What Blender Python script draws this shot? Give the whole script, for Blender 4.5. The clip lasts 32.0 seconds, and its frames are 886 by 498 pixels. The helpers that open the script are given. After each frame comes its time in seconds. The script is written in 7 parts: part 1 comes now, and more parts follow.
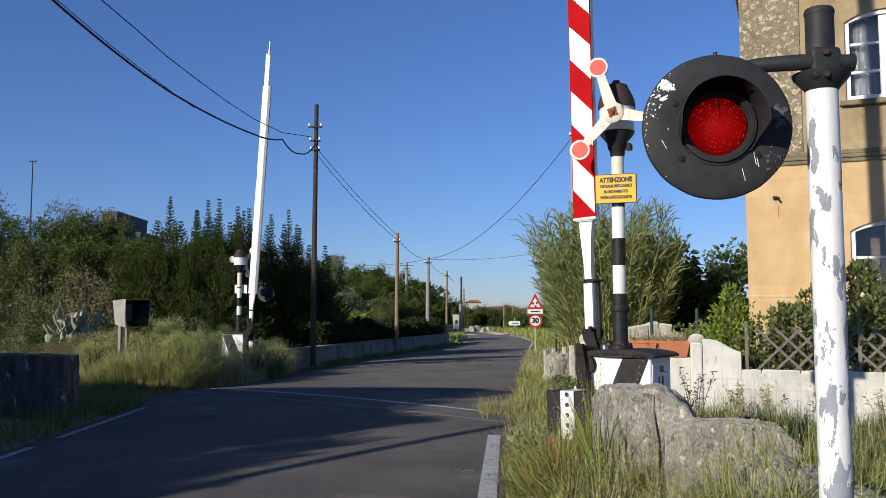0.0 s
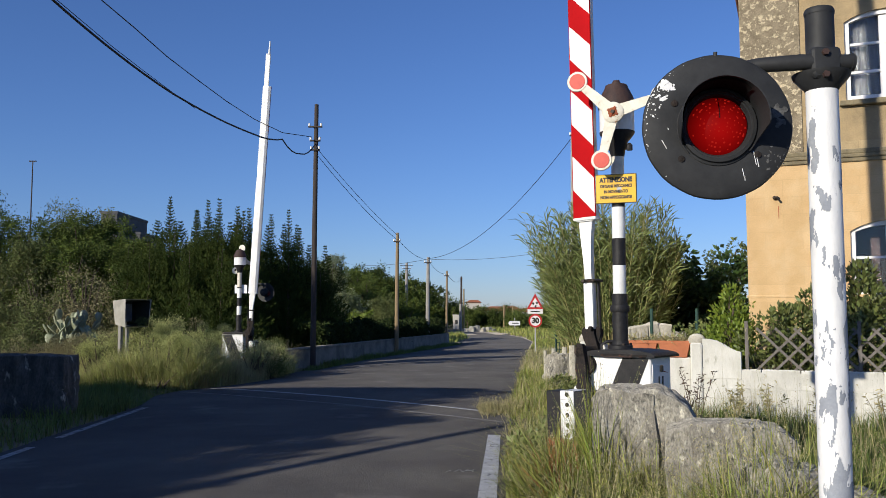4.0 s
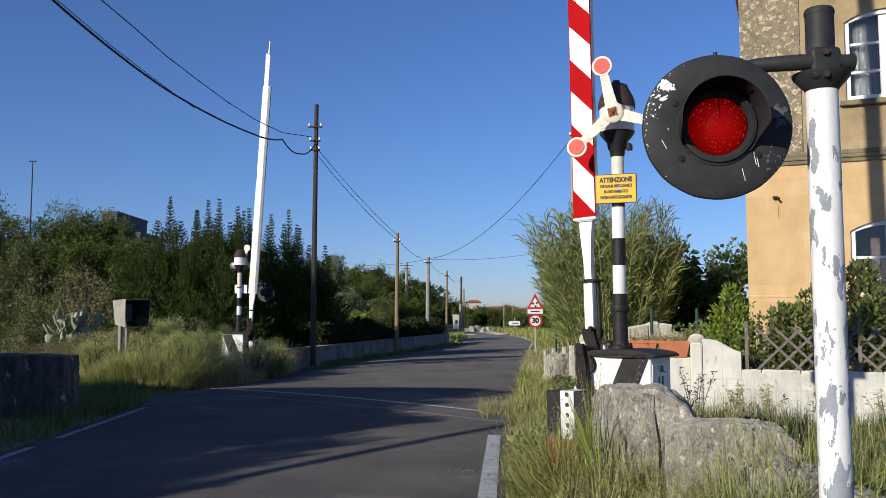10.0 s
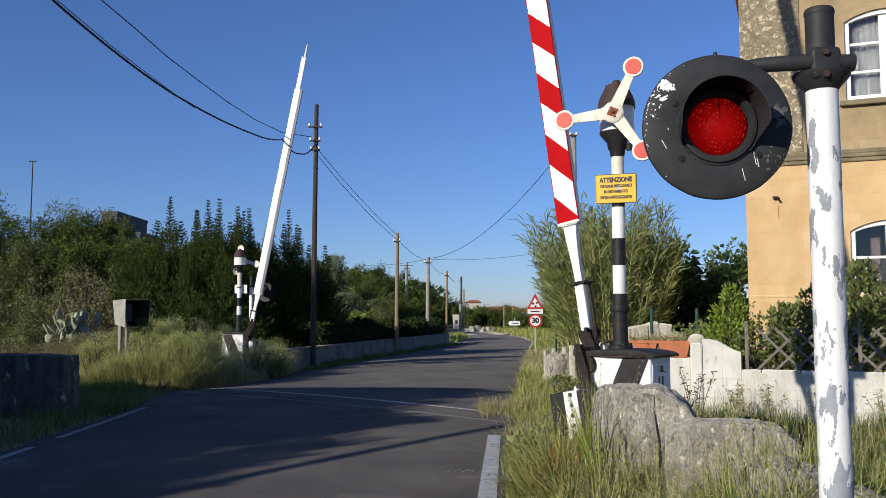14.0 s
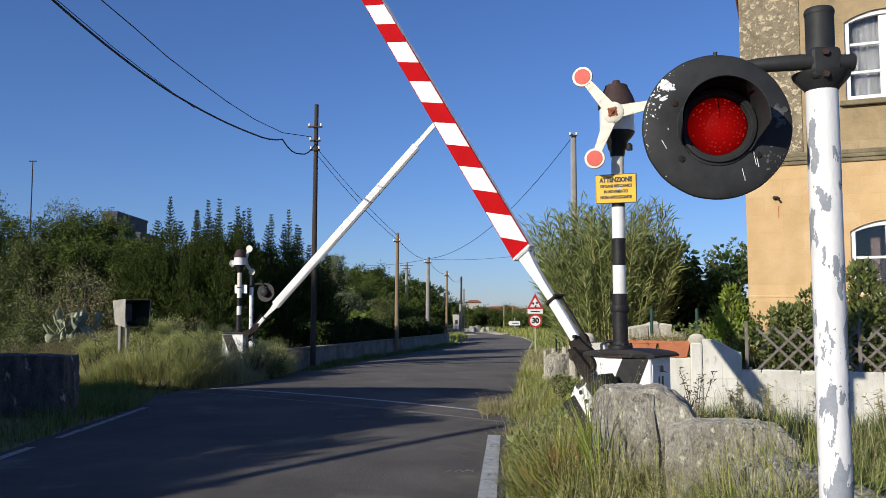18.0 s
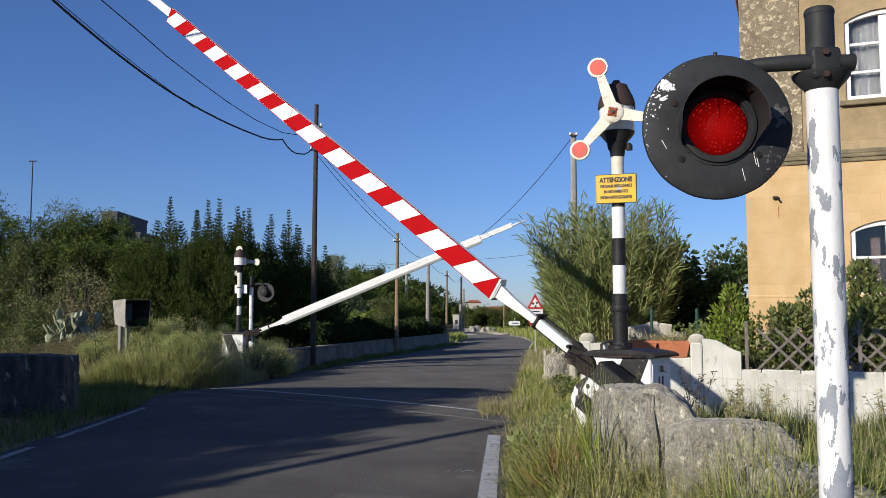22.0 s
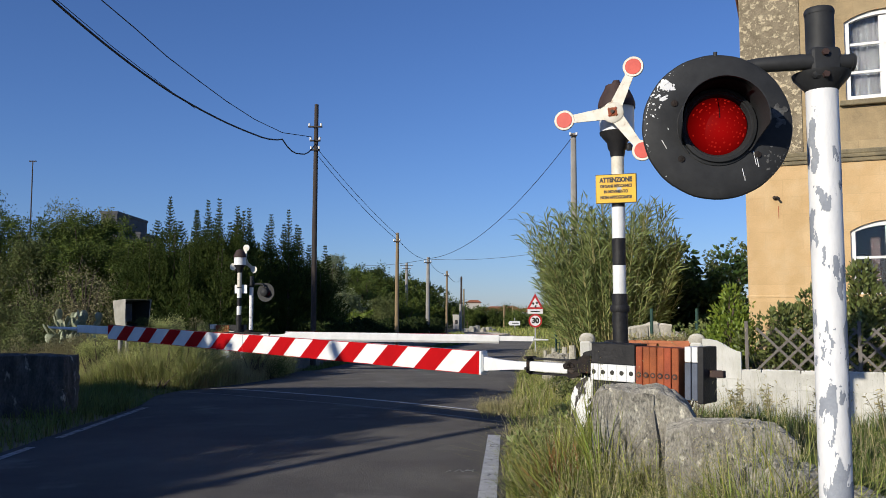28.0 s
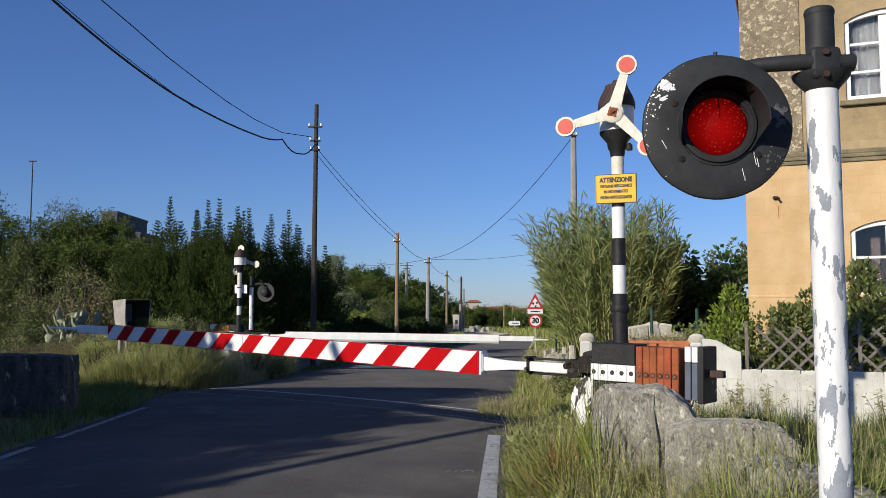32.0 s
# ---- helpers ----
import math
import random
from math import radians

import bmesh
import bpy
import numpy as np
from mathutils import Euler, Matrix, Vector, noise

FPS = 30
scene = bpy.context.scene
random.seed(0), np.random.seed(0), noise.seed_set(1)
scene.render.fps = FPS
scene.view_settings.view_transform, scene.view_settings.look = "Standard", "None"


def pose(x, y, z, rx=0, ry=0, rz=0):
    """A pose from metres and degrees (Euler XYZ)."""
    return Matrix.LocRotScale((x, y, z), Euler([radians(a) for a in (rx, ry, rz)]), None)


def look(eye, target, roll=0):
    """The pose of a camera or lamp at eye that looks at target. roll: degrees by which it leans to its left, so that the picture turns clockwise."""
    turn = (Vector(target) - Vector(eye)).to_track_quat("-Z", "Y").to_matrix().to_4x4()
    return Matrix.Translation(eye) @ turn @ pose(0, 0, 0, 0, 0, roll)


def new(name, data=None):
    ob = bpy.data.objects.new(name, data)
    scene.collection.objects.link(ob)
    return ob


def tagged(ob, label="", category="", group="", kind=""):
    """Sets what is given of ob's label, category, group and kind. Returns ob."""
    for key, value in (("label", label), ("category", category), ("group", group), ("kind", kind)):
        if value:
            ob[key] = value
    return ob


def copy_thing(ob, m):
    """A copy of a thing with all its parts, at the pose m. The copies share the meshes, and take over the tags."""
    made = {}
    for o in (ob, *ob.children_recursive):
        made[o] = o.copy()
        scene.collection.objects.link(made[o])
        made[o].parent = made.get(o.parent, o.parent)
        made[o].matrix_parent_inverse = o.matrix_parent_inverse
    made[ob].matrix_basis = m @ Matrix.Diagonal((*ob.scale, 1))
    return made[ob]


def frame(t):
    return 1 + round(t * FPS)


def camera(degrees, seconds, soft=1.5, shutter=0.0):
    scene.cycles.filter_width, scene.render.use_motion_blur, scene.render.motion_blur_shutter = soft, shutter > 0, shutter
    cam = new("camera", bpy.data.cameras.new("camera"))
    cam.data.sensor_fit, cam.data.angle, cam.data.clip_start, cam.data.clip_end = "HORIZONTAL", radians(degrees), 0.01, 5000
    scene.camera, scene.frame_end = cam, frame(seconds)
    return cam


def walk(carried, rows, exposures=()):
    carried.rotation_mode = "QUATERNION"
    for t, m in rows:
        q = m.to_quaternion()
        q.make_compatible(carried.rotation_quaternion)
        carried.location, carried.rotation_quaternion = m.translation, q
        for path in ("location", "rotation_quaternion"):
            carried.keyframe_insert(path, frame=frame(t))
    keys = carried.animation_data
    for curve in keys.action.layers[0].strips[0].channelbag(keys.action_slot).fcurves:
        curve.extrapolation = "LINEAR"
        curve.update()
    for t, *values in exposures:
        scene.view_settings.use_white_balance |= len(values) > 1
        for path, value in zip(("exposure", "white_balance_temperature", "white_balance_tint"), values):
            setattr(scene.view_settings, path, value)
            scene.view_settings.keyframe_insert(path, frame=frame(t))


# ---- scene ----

cam = camera(54.92, 32.0, soft=0.85)
walk(cam, [(0, pose(0, 0, 1.6, 94.555, 0, 0)), (32.0, pose(0, 0, 1.6, 94.555, 0, 0))], [(0, 0.12, 5750, 10), (20.0, 0.12, 5750, 10), (25.0, 0.06, 5750, 10), (32.0, 0.05, 5750, 10)])

# ---- light: low evening sun from behind on the left, clear sky ----
SUN_AZ, SUN_EL = 45.0, 18.5
world = bpy.data.worlds.new("sky")
scene.world = world
world.use_nodes = True
wn = world.node_tree.nodes
sky = wn.new("ShaderNodeTexSky")
sky.sky_type = "NISHITA"
sky.sun_disc = False
sky.sun_elevation = radians(SUN_EL)
sky.sun_rotation = radians(180 + SUN_AZ)
sky.air_density, sky.dust_density, sky.ozone_density = 1.0, 0.2, 4.5
deep = wn.new("ShaderNodeMix")
deep.data_type, deep.blend_type = "RGBA", "MULTIPLY"
deep.inputs[0].default_value, deep.inputs[7].default_value = 1.0, (0.97, 0.965, 1.185, 1.0)
world.node_tree.links.new(sky.outputs[0], deep.inputs[6])
world.node_tree.links.new(deep.outputs[2], wn["Background"].inputs[0])
wn["Background"].inputs[1].default_value = 0.084
sun_data = bpy.data.lights.new("sun", "SUN")
sun_data.energy, sun_data.angle, sun_data.color = 5.0, radians(0.55), (1.0, 0.86, 0.64)
sun = new("sun", sun_data)
sa, se = radians(SUN_AZ), radians(SUN_EL)
SUN_WAY = Vector((math.sin(sa) * math.cos(se), math.cos(sa) * math.cos(se), -math.sin(se)))
sun.matrix_world = look((-20, -20, 20), Vector((-20, -20, 20)) + SUN_WAY)

# ---- materials ----
def material(name, base, second=None, scale=6.0, rough=0.8, metal=0.0, bump=0.0, bump_scale=40.0, fine=0.12,
             island=0.0, objrand=0.0, third=None, third_at=0.62, third_scale=3.0, stretch=(1, 1, 1), edge=0.03,
             translucent=0.0, spec=0.4, detail=6.0, fourth=None, fourth_at=0.6, fourth_scale=8.0, courses=None):
    """A surface: base mixed with second by broad noise, third in patches, fine grain, bump and a change from piece to piece."""
    m = bpy.data.materials.new(name)
    m.use_nodes = True
    nt = m.node_tree
    n, l = nt.nodes, nt.links
    b = n["Principled BSDF"]
    b.inputs["Roughness"].default_value = rough
    b.inputs["Metallic"].default_value = metal
    b.inputs["Specular IOR Level"].default_value = spec
    if rough > 0.8:
        b.inputs["Diffuse Roughness"].default_value = 1.0
    tc = n.new("ShaderNodeTexCoord")
    mp = n.new("ShaderNodeMapping")
    mp.inputs["Scale"].default_value = stretch
    l.new(tc.outputs["Object"], mp.inputs[0])

    def noise_node(sc, det=6.0):
        x = n.new("ShaderNodeTexNoise")
        x.inputs["Scale"].default_value = sc
        x.inputs["Detail"].default_value = det
        x.inputs["Roughness"].default_value = 0.62
        l.new(mp.outputs[0], x.inputs["Vector"])
        return x

    def mix(fac, a, c, kind="MIX"):
        x = n.new("ShaderNodeMix")
        x.data_type, x.blend_type = "RGBA", kind
        for key, val in ((0, fac), (6, a), (7, c)):
            if hasattr(val, "links"):
                l.new(val, x.inputs[key])
            else:
                x.inputs[key].default_value = val if key == 0 else (*val, 1.0)
        return x.outputs[2]

    def ramp(src, a, c):
        x = n.new("ShaderNodeMapRange")
        x.inputs[1].default_value, x.inputs[2].default_value = a, c
        l.new(src, x.inputs[0])
        return x.outputs[0]

    col = mix(ramp(noise_node(scale, detail).outputs[0], 0.36, 0.64), base, second or tuple(v * 0.8 for v in base))
    if third:
        col = mix(ramp(noise_node(third_scale, 8.0).outputs[0], third_at, third_at + edge), col, third)
    if fourth:
        col = mix(ramp(noise_node(fourth_scale, 8.0).outputs[0], fourth_at, fourth_at + edge), col, fourth)
    if courses:
        # faint painted-over courses of ashlar
        bt = n.new("ShaderNodeTexBrick")
        sw2 = n.new("ShaderNodeMapping")
        sw2.inputs["Rotation"].default_value = (radians(90), 0, 0)
        l.new(tc.outputs["Object"], sw2.inputs[0])
        l.new(sw2.outputs[0], bt.inputs["Vector"])
        for key, val in (("Scale", 1.0), ("Mortar Size", 0.006), ("Mortar Smooth", 0.6), ("Brick Width", 0.62), ("Row Height", 0.31)):
            bt.inputs[key].default_value = val
        bt.inputs["Color1"].default_value, bt.inputs["Color2"].default_value, bt.inputs["Mortar"].default_value = (1, 1, 1, 1), (1 - courses, 1 - courses * 1.15, 1 - courses * 1.4, 1), (1 - courses * 1.6, 1 - courses * 1.7, 1 - courses * 1.8, 1)
        col = mix(0.75, col, bt.outputs[0], "MULTIPLY")
    if fine:
        g = ramp(noise_node(bump_scale * 2.2, 3.0).outputs[0], 0.25, 0.75)
        lo, hi = 1 - fine, 1 + fine
        gm = n.new("ShaderNodeMapRange")
        gm.inputs[3].default_value, gm.inputs[4].default_value = lo, hi
        l.new(g, gm.inputs[0])
        cc = n.new("ShaderNodeCombineColor")
        for k in range(3):
            l.new(gm.outputs[0], cc.inputs[k])
        col = mix(1.0, col, cc.outputs[0], "MULTIPLY")
    for amount, socket in ((island, "island"), (objrand, "object")):
        if amount:
            src = (n.new("ShaderNodeNewGeometry").outputs["Random Per Island"] if socket == "island"
                   else n.new("ShaderNodeObjectInfo").outputs["Random"])
            hs = n.new("ShaderNodeHueSaturation")
            mv = n.new("ShaderNodeMapRange")
            mv.inputs[3].default_value, mv.inputs[4].default_value = 1 - amount, 1 + amount
            l.new(src, mv.inputs[0])
            l.new(mv.outputs[0], hs.inputs["Value"])
            mh = n.new("ShaderNodeMapRange")
            mh.inputs[3].default_value, mh.inputs[4].default_value = 0.5 - amount * 0.045, 0.5 + amount * 0.045
            sw = n.new("ShaderNodeMath")
            sw.operation = "FRACT"
            mu = n.new("ShaderNodeMath")
            mu.operation = "MULTIPLY"
            mu.inputs[1].default_value = 7.31
            l.new(src, mu.inputs[0])
            l.new(mu.outputs[0], sw.inputs[0])
            l.new(sw.outputs[0], mh.inputs[0])
            l.new(mh.outputs[0], hs.inputs["Hue"])
            l.new(col, hs.inputs["Color"])
            col = hs.outputs[0]
    l.new(col, b.inputs["Base Color"])
    if bump:
        bp = n.new("ShaderNodeBump")
        bp.inputs["Strength"].default_value = bump
        bp.inputs["Distance"].default_value = 0.02
        l.new(noise_node(bump_scale, 8.0).outputs[0], bp.inputs["Height"])
        l.new(bp.outputs[0], b.inputs["Normal"])
    if translucent:
        tr = n.new("ShaderNodeBsdfTranslucent")
        l.new(col, tr.inputs[0])
        ms = n.new("ShaderNodeMixShader")
        ms.inputs[0].default_value = translucent
        l.new(b.outputs[0], ms.inputs[1])
        l.new(tr.outputs[0], ms.inputs[2])
        l.new(ms.outputs[0], n["Material Output"].inputs[0])
    return m


M = {}
M["asphalt"] = material("asphalt", (0.124, 0.117, 0.109), (0.084, 0.079, 0.077), 0.5, 0.9, bump=0.9, bump_scale=90, fine=0.3,
                        third=(0.17, 0.16, 0.15), third_at=0.58, third_scale=0.9, edge=0.14, spec=0.12)
M["line_faint"] = material("faded_road_paint", (0.36, 0.36, 0.35), (0.24, 0.24, 0.235), 5, 0.8, bump=0.3, bump_scale=60,
                     third=(0.10, 0.1, 0.1), third_at=0.52, third_scale=12, edge=0.06)
M["line"] = material("road_paint", (0.62, 0.62, 0.6), (0.45, 0.45, 0.44), 5, 0.7, bump=0.3, bump_scale=60,
                     third=(0.10, 0.1, 0.1), third_at=0.58, third_scale=14, edge=0.05)
M["soil"] = material("soil", (0.19, 0.155, 0.1), (0.12, 0.115, 0.055), 0.9, 0.95, bump=0.8, bump_scale=14, fine=0.3,
                     third=(0.17, 0.14, 0.085), third_at=0.6, third_scale=0.35, edge=0.1)
M["grass"] = material("grass_green", (0.2, 0.25, 0.048), (0.33, 0.33, 0.09), 2.2, 0.6, island=0.55, translucent=0.2, fine=0, spec=0.25)
M["grass_lush"] = material("grass_lush", (0.10, 0.15, 0.034), (0.16, 0.19, 0.055), 1.6, 0.6, island=0.5, translucent=0.3, fine=0, spec=0.25)
M["grass_dry"] = material("grass_dry", (0.46, 0.41, 0.22), (0.34, 0.31, 0.15), 1.0, 0.7, island=0.35, translucent=0.3, fine=0)
M["stone"] = material("stone", (0.37, 0.35, 0.295), (0.21, 0.195, 0.165), 7, 0.97, bump=1.0, bump_scale=26, fine=0.45,
                      third=(0.08, 0.076, 0.066), third_at=0.56, third_scale=8.0, edge=0.10, stretch=(1.5, 1.5, 0.75),
                      fourth=(0.6, 0.57, 0.47), fourth_at=0.575, fourth_scale=12.0)
M["pale_stone"] = material("pale_limestone", (0.5, 0.47, 0.4), (0.36, 0.34, 0.28), 3, 0.95, bump=0.8, bump_scale=12, fine=0.2)
M["gravel"] = material("pale_gravel", (0.42, 0.37, 0.29), (0.34, 0.3, 0.24), 2, 0.95, bump=0.6, bump_scale=18, fine=0.2)
M["dark_stone"] = material("dark_weathered_stone", (0.13, 0.122, 0.11), (0.055, 0.053, 0.05), 3, 0.95, bump=1.0, bump_scale=14, fine=0.35,
                           third=(0.42, 0.4, 0.36), third_at=0.6, third_scale=3.6, edge=0.08, stretch=(1.6, 1.6, 0.6))
M["white"] = material("white_paint", (0.78, 0.78, 0.77), (0.68, 0.68, 0.67), 4, 0.45, bump=0.12, bump_scale=25, fine=0.05)
M["white_worn"] = material("white_paint_flaking", (0.78, 0.78, 0.78), (0.7, 0.7, 0.7), 5, 0.5, bump=0.25, bump_scale=20, fine=0.05,
                           third=(0.33, 0.35, 0.38), third_at=0.64, third_scale=15, edge=0.02, stretch=(1, 1, 0.4))
M["bare_grey"] = material("bare_grey_primer", (0.31, 0.33, 0.37), (0.24, 0.26, 0.3), 9, 0.75, bump=0.2, bump_scale=40, fine=0.1)
M["white_rust"] = material("white_paint_rusty", (0.72, 0.69, 0.6), (0.6, 0.55, 0.44), 7, 0.5, bump=0.2, bump_scale=30, fine=0.06,
                           third=(0.3, 0.14, 0.05), third_at=0.61, third_scale=14, edge=0.08)
M["black"] = material("black_paint", (0.012, 0.012, 0.014), (0.024, 0.023, 0.024), 6, 0.55, bump=0.25, bump_scale=30, fine=0.15,
                      third=(0.10, 0.05, 0.03), third_at=0.69, third_scale=10, edge=0.06, spec=0.25)
M["lamp_black"] = material("lamp_black", (0.019, 0.02, 0.022), (0.03, 0.031, 0.033), 7, 0.6, bump=0.1, bump_scale=14, fine=0.15,
                           third=(0.4, 0.38, 0.35), third_at=0.72, third_scale=19, edge=0.02, spec=0.25)
# near-black for the shade painted inside the lamp's visor
M["blackish"] = material("visor_shade_black", (0.006, 0.006, 0.006), (0.01, 0.009, 0.009), 8, 0.9, fine=0.1, spec=0.1)
M["smudge"] = material("rubbed_paint", (0.12, 0.12, 0.12), (0.05, 0.05, 0.05), 30, 0.8, fine=0.3, spec=0.2)
M["rusty_iron"] = material("rusty_iron", (0.03, 0.023, 0.02), (0.014, 0.013, 0.013), 11, 0.8, bump=0.6, bump_scale=30, fine=0.3,
                           third=(0.2, 0.08, 0.035), third_at=0.63, third_scale=14, edge=0.08, spec=0.2)
M["brown_cap"] = material("rusty_brown", (0.055, 0.03, 0.024), (0.035, 0.022, 0.02), 9, 0.7, bump=0.3, bump_scale=40, fine=0.2)
M["red"] = material("red_sheeting", (0.41, 0.004, 0.006), (0.35, 0.004, 0.006), 3, 0.6, bump=0.05, fine=0.04, spec=0.05)
M["disc_red"] = material("faded_red", (0.6, 0.08, 0.05), (0.52, 0.06, 0.04), 8, 0.5, fine=0.05)
M["rust"] = material("rust_primer", (0.33, 0.085, 0.026), (0.23, 0.058, 0.02), 9, 0.75, objrand=0.16, bump=0.3, bump_scale=40, fine=0.2,
                     third=(0.33, 0.1, 0.04), third_at=0.6, third_scale=6, edge=0.1)
M["iron"] = material("dark_iron", (0.035, 0.03, 0.027), (0.06, 0.045, 0.035), 10, 0.6, metal=0.4, bump=0.3, bump_scale=40, fine=0.2)
M["blue_grey"] = material("blue_grey_paint", (0.1, 0.12, 0.17), (0.07, 0.08, 0.11), 7, 0.6, bump=0.2, fine=0.15)
M["yellow"] = material("yellow_enamel", (0.78, 0.47, 0.015), (0.7, 0.4, 0.015), 5, 0.35, fine=0.04)
M["ink"] = material("black_ink", (0.02, 0.018, 0.015), (0.03, 0.028, 0.02), 8, 0.5, fine=0)
M["plaster"] = material("yellow_plaster", (0.69, 0.51, 0.275), (0.6, 0.43, 0.215), 1.6, 0.92, bump=0.35, bump_scale=22, fine=0.1,
                        third=(0.7, 0.56, 0.34), third_at=0.46, third_scale=2.2, edge=0.35,
                        fourth=(0.46, 0.32, 0.16), fourth_at=0.62, fourth_scale=1.1, courses=0.09)
M["render_grey"] = material("weathered_render", (0.34, 0.285, 0.195), (0.2, 0.165, 0.11), 7, 0.95, bump=1.0, bump_scale=18, fine=0.3,
                            third=(0.6, 0.52, 0.36), third_at=0.53, third_scale=14, edge=0.05)
M["whitewash"] = material("whitewashed_stone", (0.66, 0.65, 0.61), (0.55, 0.54, 0.49), 2.5, 0.9, bump=0.4, bump_scale=18, fine=0.08,
                          objrand=0.05, third=(0.3, 0.29, 0.22), third_at=0.6, third_scale=3.5, edge=0.16, stretch=(2.2, 2.2, 0.8))
M["terracotta"] = material("terracotta", (0.42, 0.15, 0.065), (0.35, 0.12, 0.055), 6, 0.8, bump=0.15, fine=0.08)
M["wood_grey"] = material("weathered_wood", (0.21, 0.19, 0.17), (0.14, 0.125, 0.11), 4, 0.85, bump=0.4, bump_scale=30, fine=0.2,
                          stretch=(6, 6, 1))
M["pole_wood"] = material("pole_wood", (0.08, 0.062, 0.052), (0.05, 0.04, 0.035), 5, 0.85, bump=0.4, bump_scale=25, fine=0.2,
                          stretch=(5, 5, 0.5))
M["pole_pale"] = material("pole_wood_pale", (0.34, 0.25, 0.14), (0.26, 0.19, 0.11), 5, 0.85, bump=0.4, bump_scale=25, fine=0.2,
                          stretch=(5, 5, 0.5))
M["concrete"] = material("concrete", (0.38, 0.36, 0.33), (0.3, 0.285, 0.26), 3, 0.9, bump=0.4, bump_scale=30, fine=0.12)
M["wire"] = material("cable_rubber", (0.02, 0.02, 0.025), (0.03, 0.03, 0.035), 3, 0.6, fine=0)
M["leaf_conifer"] = material("conifer_leaf", (0.038, 0.058, 0.013), (0.063, 0.085, 0.018), 0.9, 0.75, island=0.45, translucent=0.1, fine=0, spec=0.1)
M["leaf_hedge"] = material("hedge_leaf", (0.022, 0.036, 0.01), (0.035, 0.05, 0.014), 0.9, 0.75, island=0.4, translucent=0.1, fine=0, spec=0.1)
M["leaf_olive"] = material("olive_leaf", (0.15, 0.17, 0.06), (0.10, 0.122, 0.04), 0.7, 0.7, island=0.3, translucent=0.22, fine=0, spec=0.15)
M["leaf_silver"] = material("silver_olive_leaf", (0.25, 0.28, 0.145), (0.16, 0.19, 0.085), 0.9, 0.65, island=0.4, translucent=0.2, fine=0, spec=0.2)
M["leaf_mid"] = material("broad_leaf", (0.105, 0.138, 0.026), (0.07, 0.097, 0.019), 0.6, 0.65, island=0.3, translucent=0.14, fine=0, spec=0.15)
M["leaf_dark"] = material("fig_leaf", (0.05, 0.085, 0.024), (0.065, 0.105, 0.028), 0.8, 0.5, island=0.4, translucent=0.15, fine=0, spec=0.25)
M["leaf_pale"] = material("lime_leaf", (0.2, 0.26, 0.03), (0.15, 0.22, 0.03), 0.8, 0.5, island=0.3, translucent=0.3, fine=0)
M["leaf_oleander"] = material("oleander_leaf", (0.15, 0.175, 0.05), (0.10, 0.125, 0.035), 0.9, 0.5, island=0.4, translucent=0.22, fine=0)
M["leaf_reed"] = material("reed_leaf", (0.25, 0.285, 0.095), (0.16, 0.2, 0.06), 0.8, 0.5, island=0.35, translucent=0.28, fine=0)
M["leaf_weed"] = material("weed_leaf", (0.42, 0.435, 0.165), (0.32, 0.35, 0.12), 0.9, 0.7, island=0.3, translucent=0.2, fine=0, spec=0.2)
# dark grey that puts the far building's shaded side into its colour
M["shaded_far_wall"] = material("far_wall_shade_grey", (0.15, 0.15, 0.155), (0.11, 0.11, 0.115), 1.2, 0.92, fine=0.1)
M["cane"] = material("reed_cane", (0.3, 0.26, 0.11), (0.22, 0.22, 0.08), 2, 0.6, island=0.3, fine=0)
M["dead_weed"] = material("dead_weed", (0.34, 0.13, 0.05), (0.24, 0.12, 0.05), 3, 0.8, island=0.4, translucent=0.15, fine=0, spec=0.2)
M["bramble"] = material("dry_bramble", (0.2, 0.175, 0.085), (0.15, 0.15, 0.065), 0.8, 0.7, island=0.45, translucent=0.15, fine=0)
M["cactus"] = material("cactus_pad", (0.29, 0.31, 0.21), (0.2, 0.225, 0.14), 5, 0.55, island=0.25, bump=0.15, fine=0.08)
M["bark"] = material("bark", (0.11, 0.085, 0.06), (0.07, 0.055, 0.04), 8, 0.9, bump=0.8, bump_scale=20, fine=0.2)
M["steel"] = material("rail_steel", (0.4, 0.4, 0.41), (0.3, 0.3, 0.31), 8, 0.5, metal=0.3, bump=0.05, fine=0.1)
M["rail_dull"] = material("dusty_rail", (0.17, 0.165, 0.16), (0.12, 0.115, 0.11), 8, 0.8, fine=0.2)
M["galv"] = material("galvanised_steel", (0.46, 0.47, 0.48), (0.38, 0.39, 0.4), 8, 0.55, metal=0.2, fine=0.08)
M["roof"] = material("roof_tiles", (0.36, 0.15, 0.09), (0.28, 0.12, 0.07), 2, 0.9, bump=0.5, bump_scale=6, fine=0.15)
M["far_wall"] = material("far_plaster", (0.55, 0.52, 0.47), (0.46, 0.44, 0.4), 0.8, 0.9, fine=0.08)
M["grey_wall"] = material("grey_wall", (0.26, 0.24, 0.205), (0.13, 0.12, 0.105), 1.6, 0.92, bump=0.5, bump_scale=12, fine=0.2)
M["sign_red"] = material("sign_red", (0.5, 0.03, 0.03), (0.45, 0.025, 0.025), 3, 0.4, fine=0)
M["sign_white"] = material("sign_white", (0.75, 0.75, 0.75), (0.7, 0.7, 0.7), 3, 0.4, fine=0)
M["window_white"] = material("window_paint", (0.78, 0.77, 0.75), (0.7, 0.69, 0.67), 4, 0.5, fine=0.04)
M["curtain"] = material("curtain", (0.2, 0.2, 0.205), (0.14, 0.14, 0.145), 2, 0.9, bump=0.6, bump_scale=8, stretch=(9, 9, 0.3), fine=0.05)
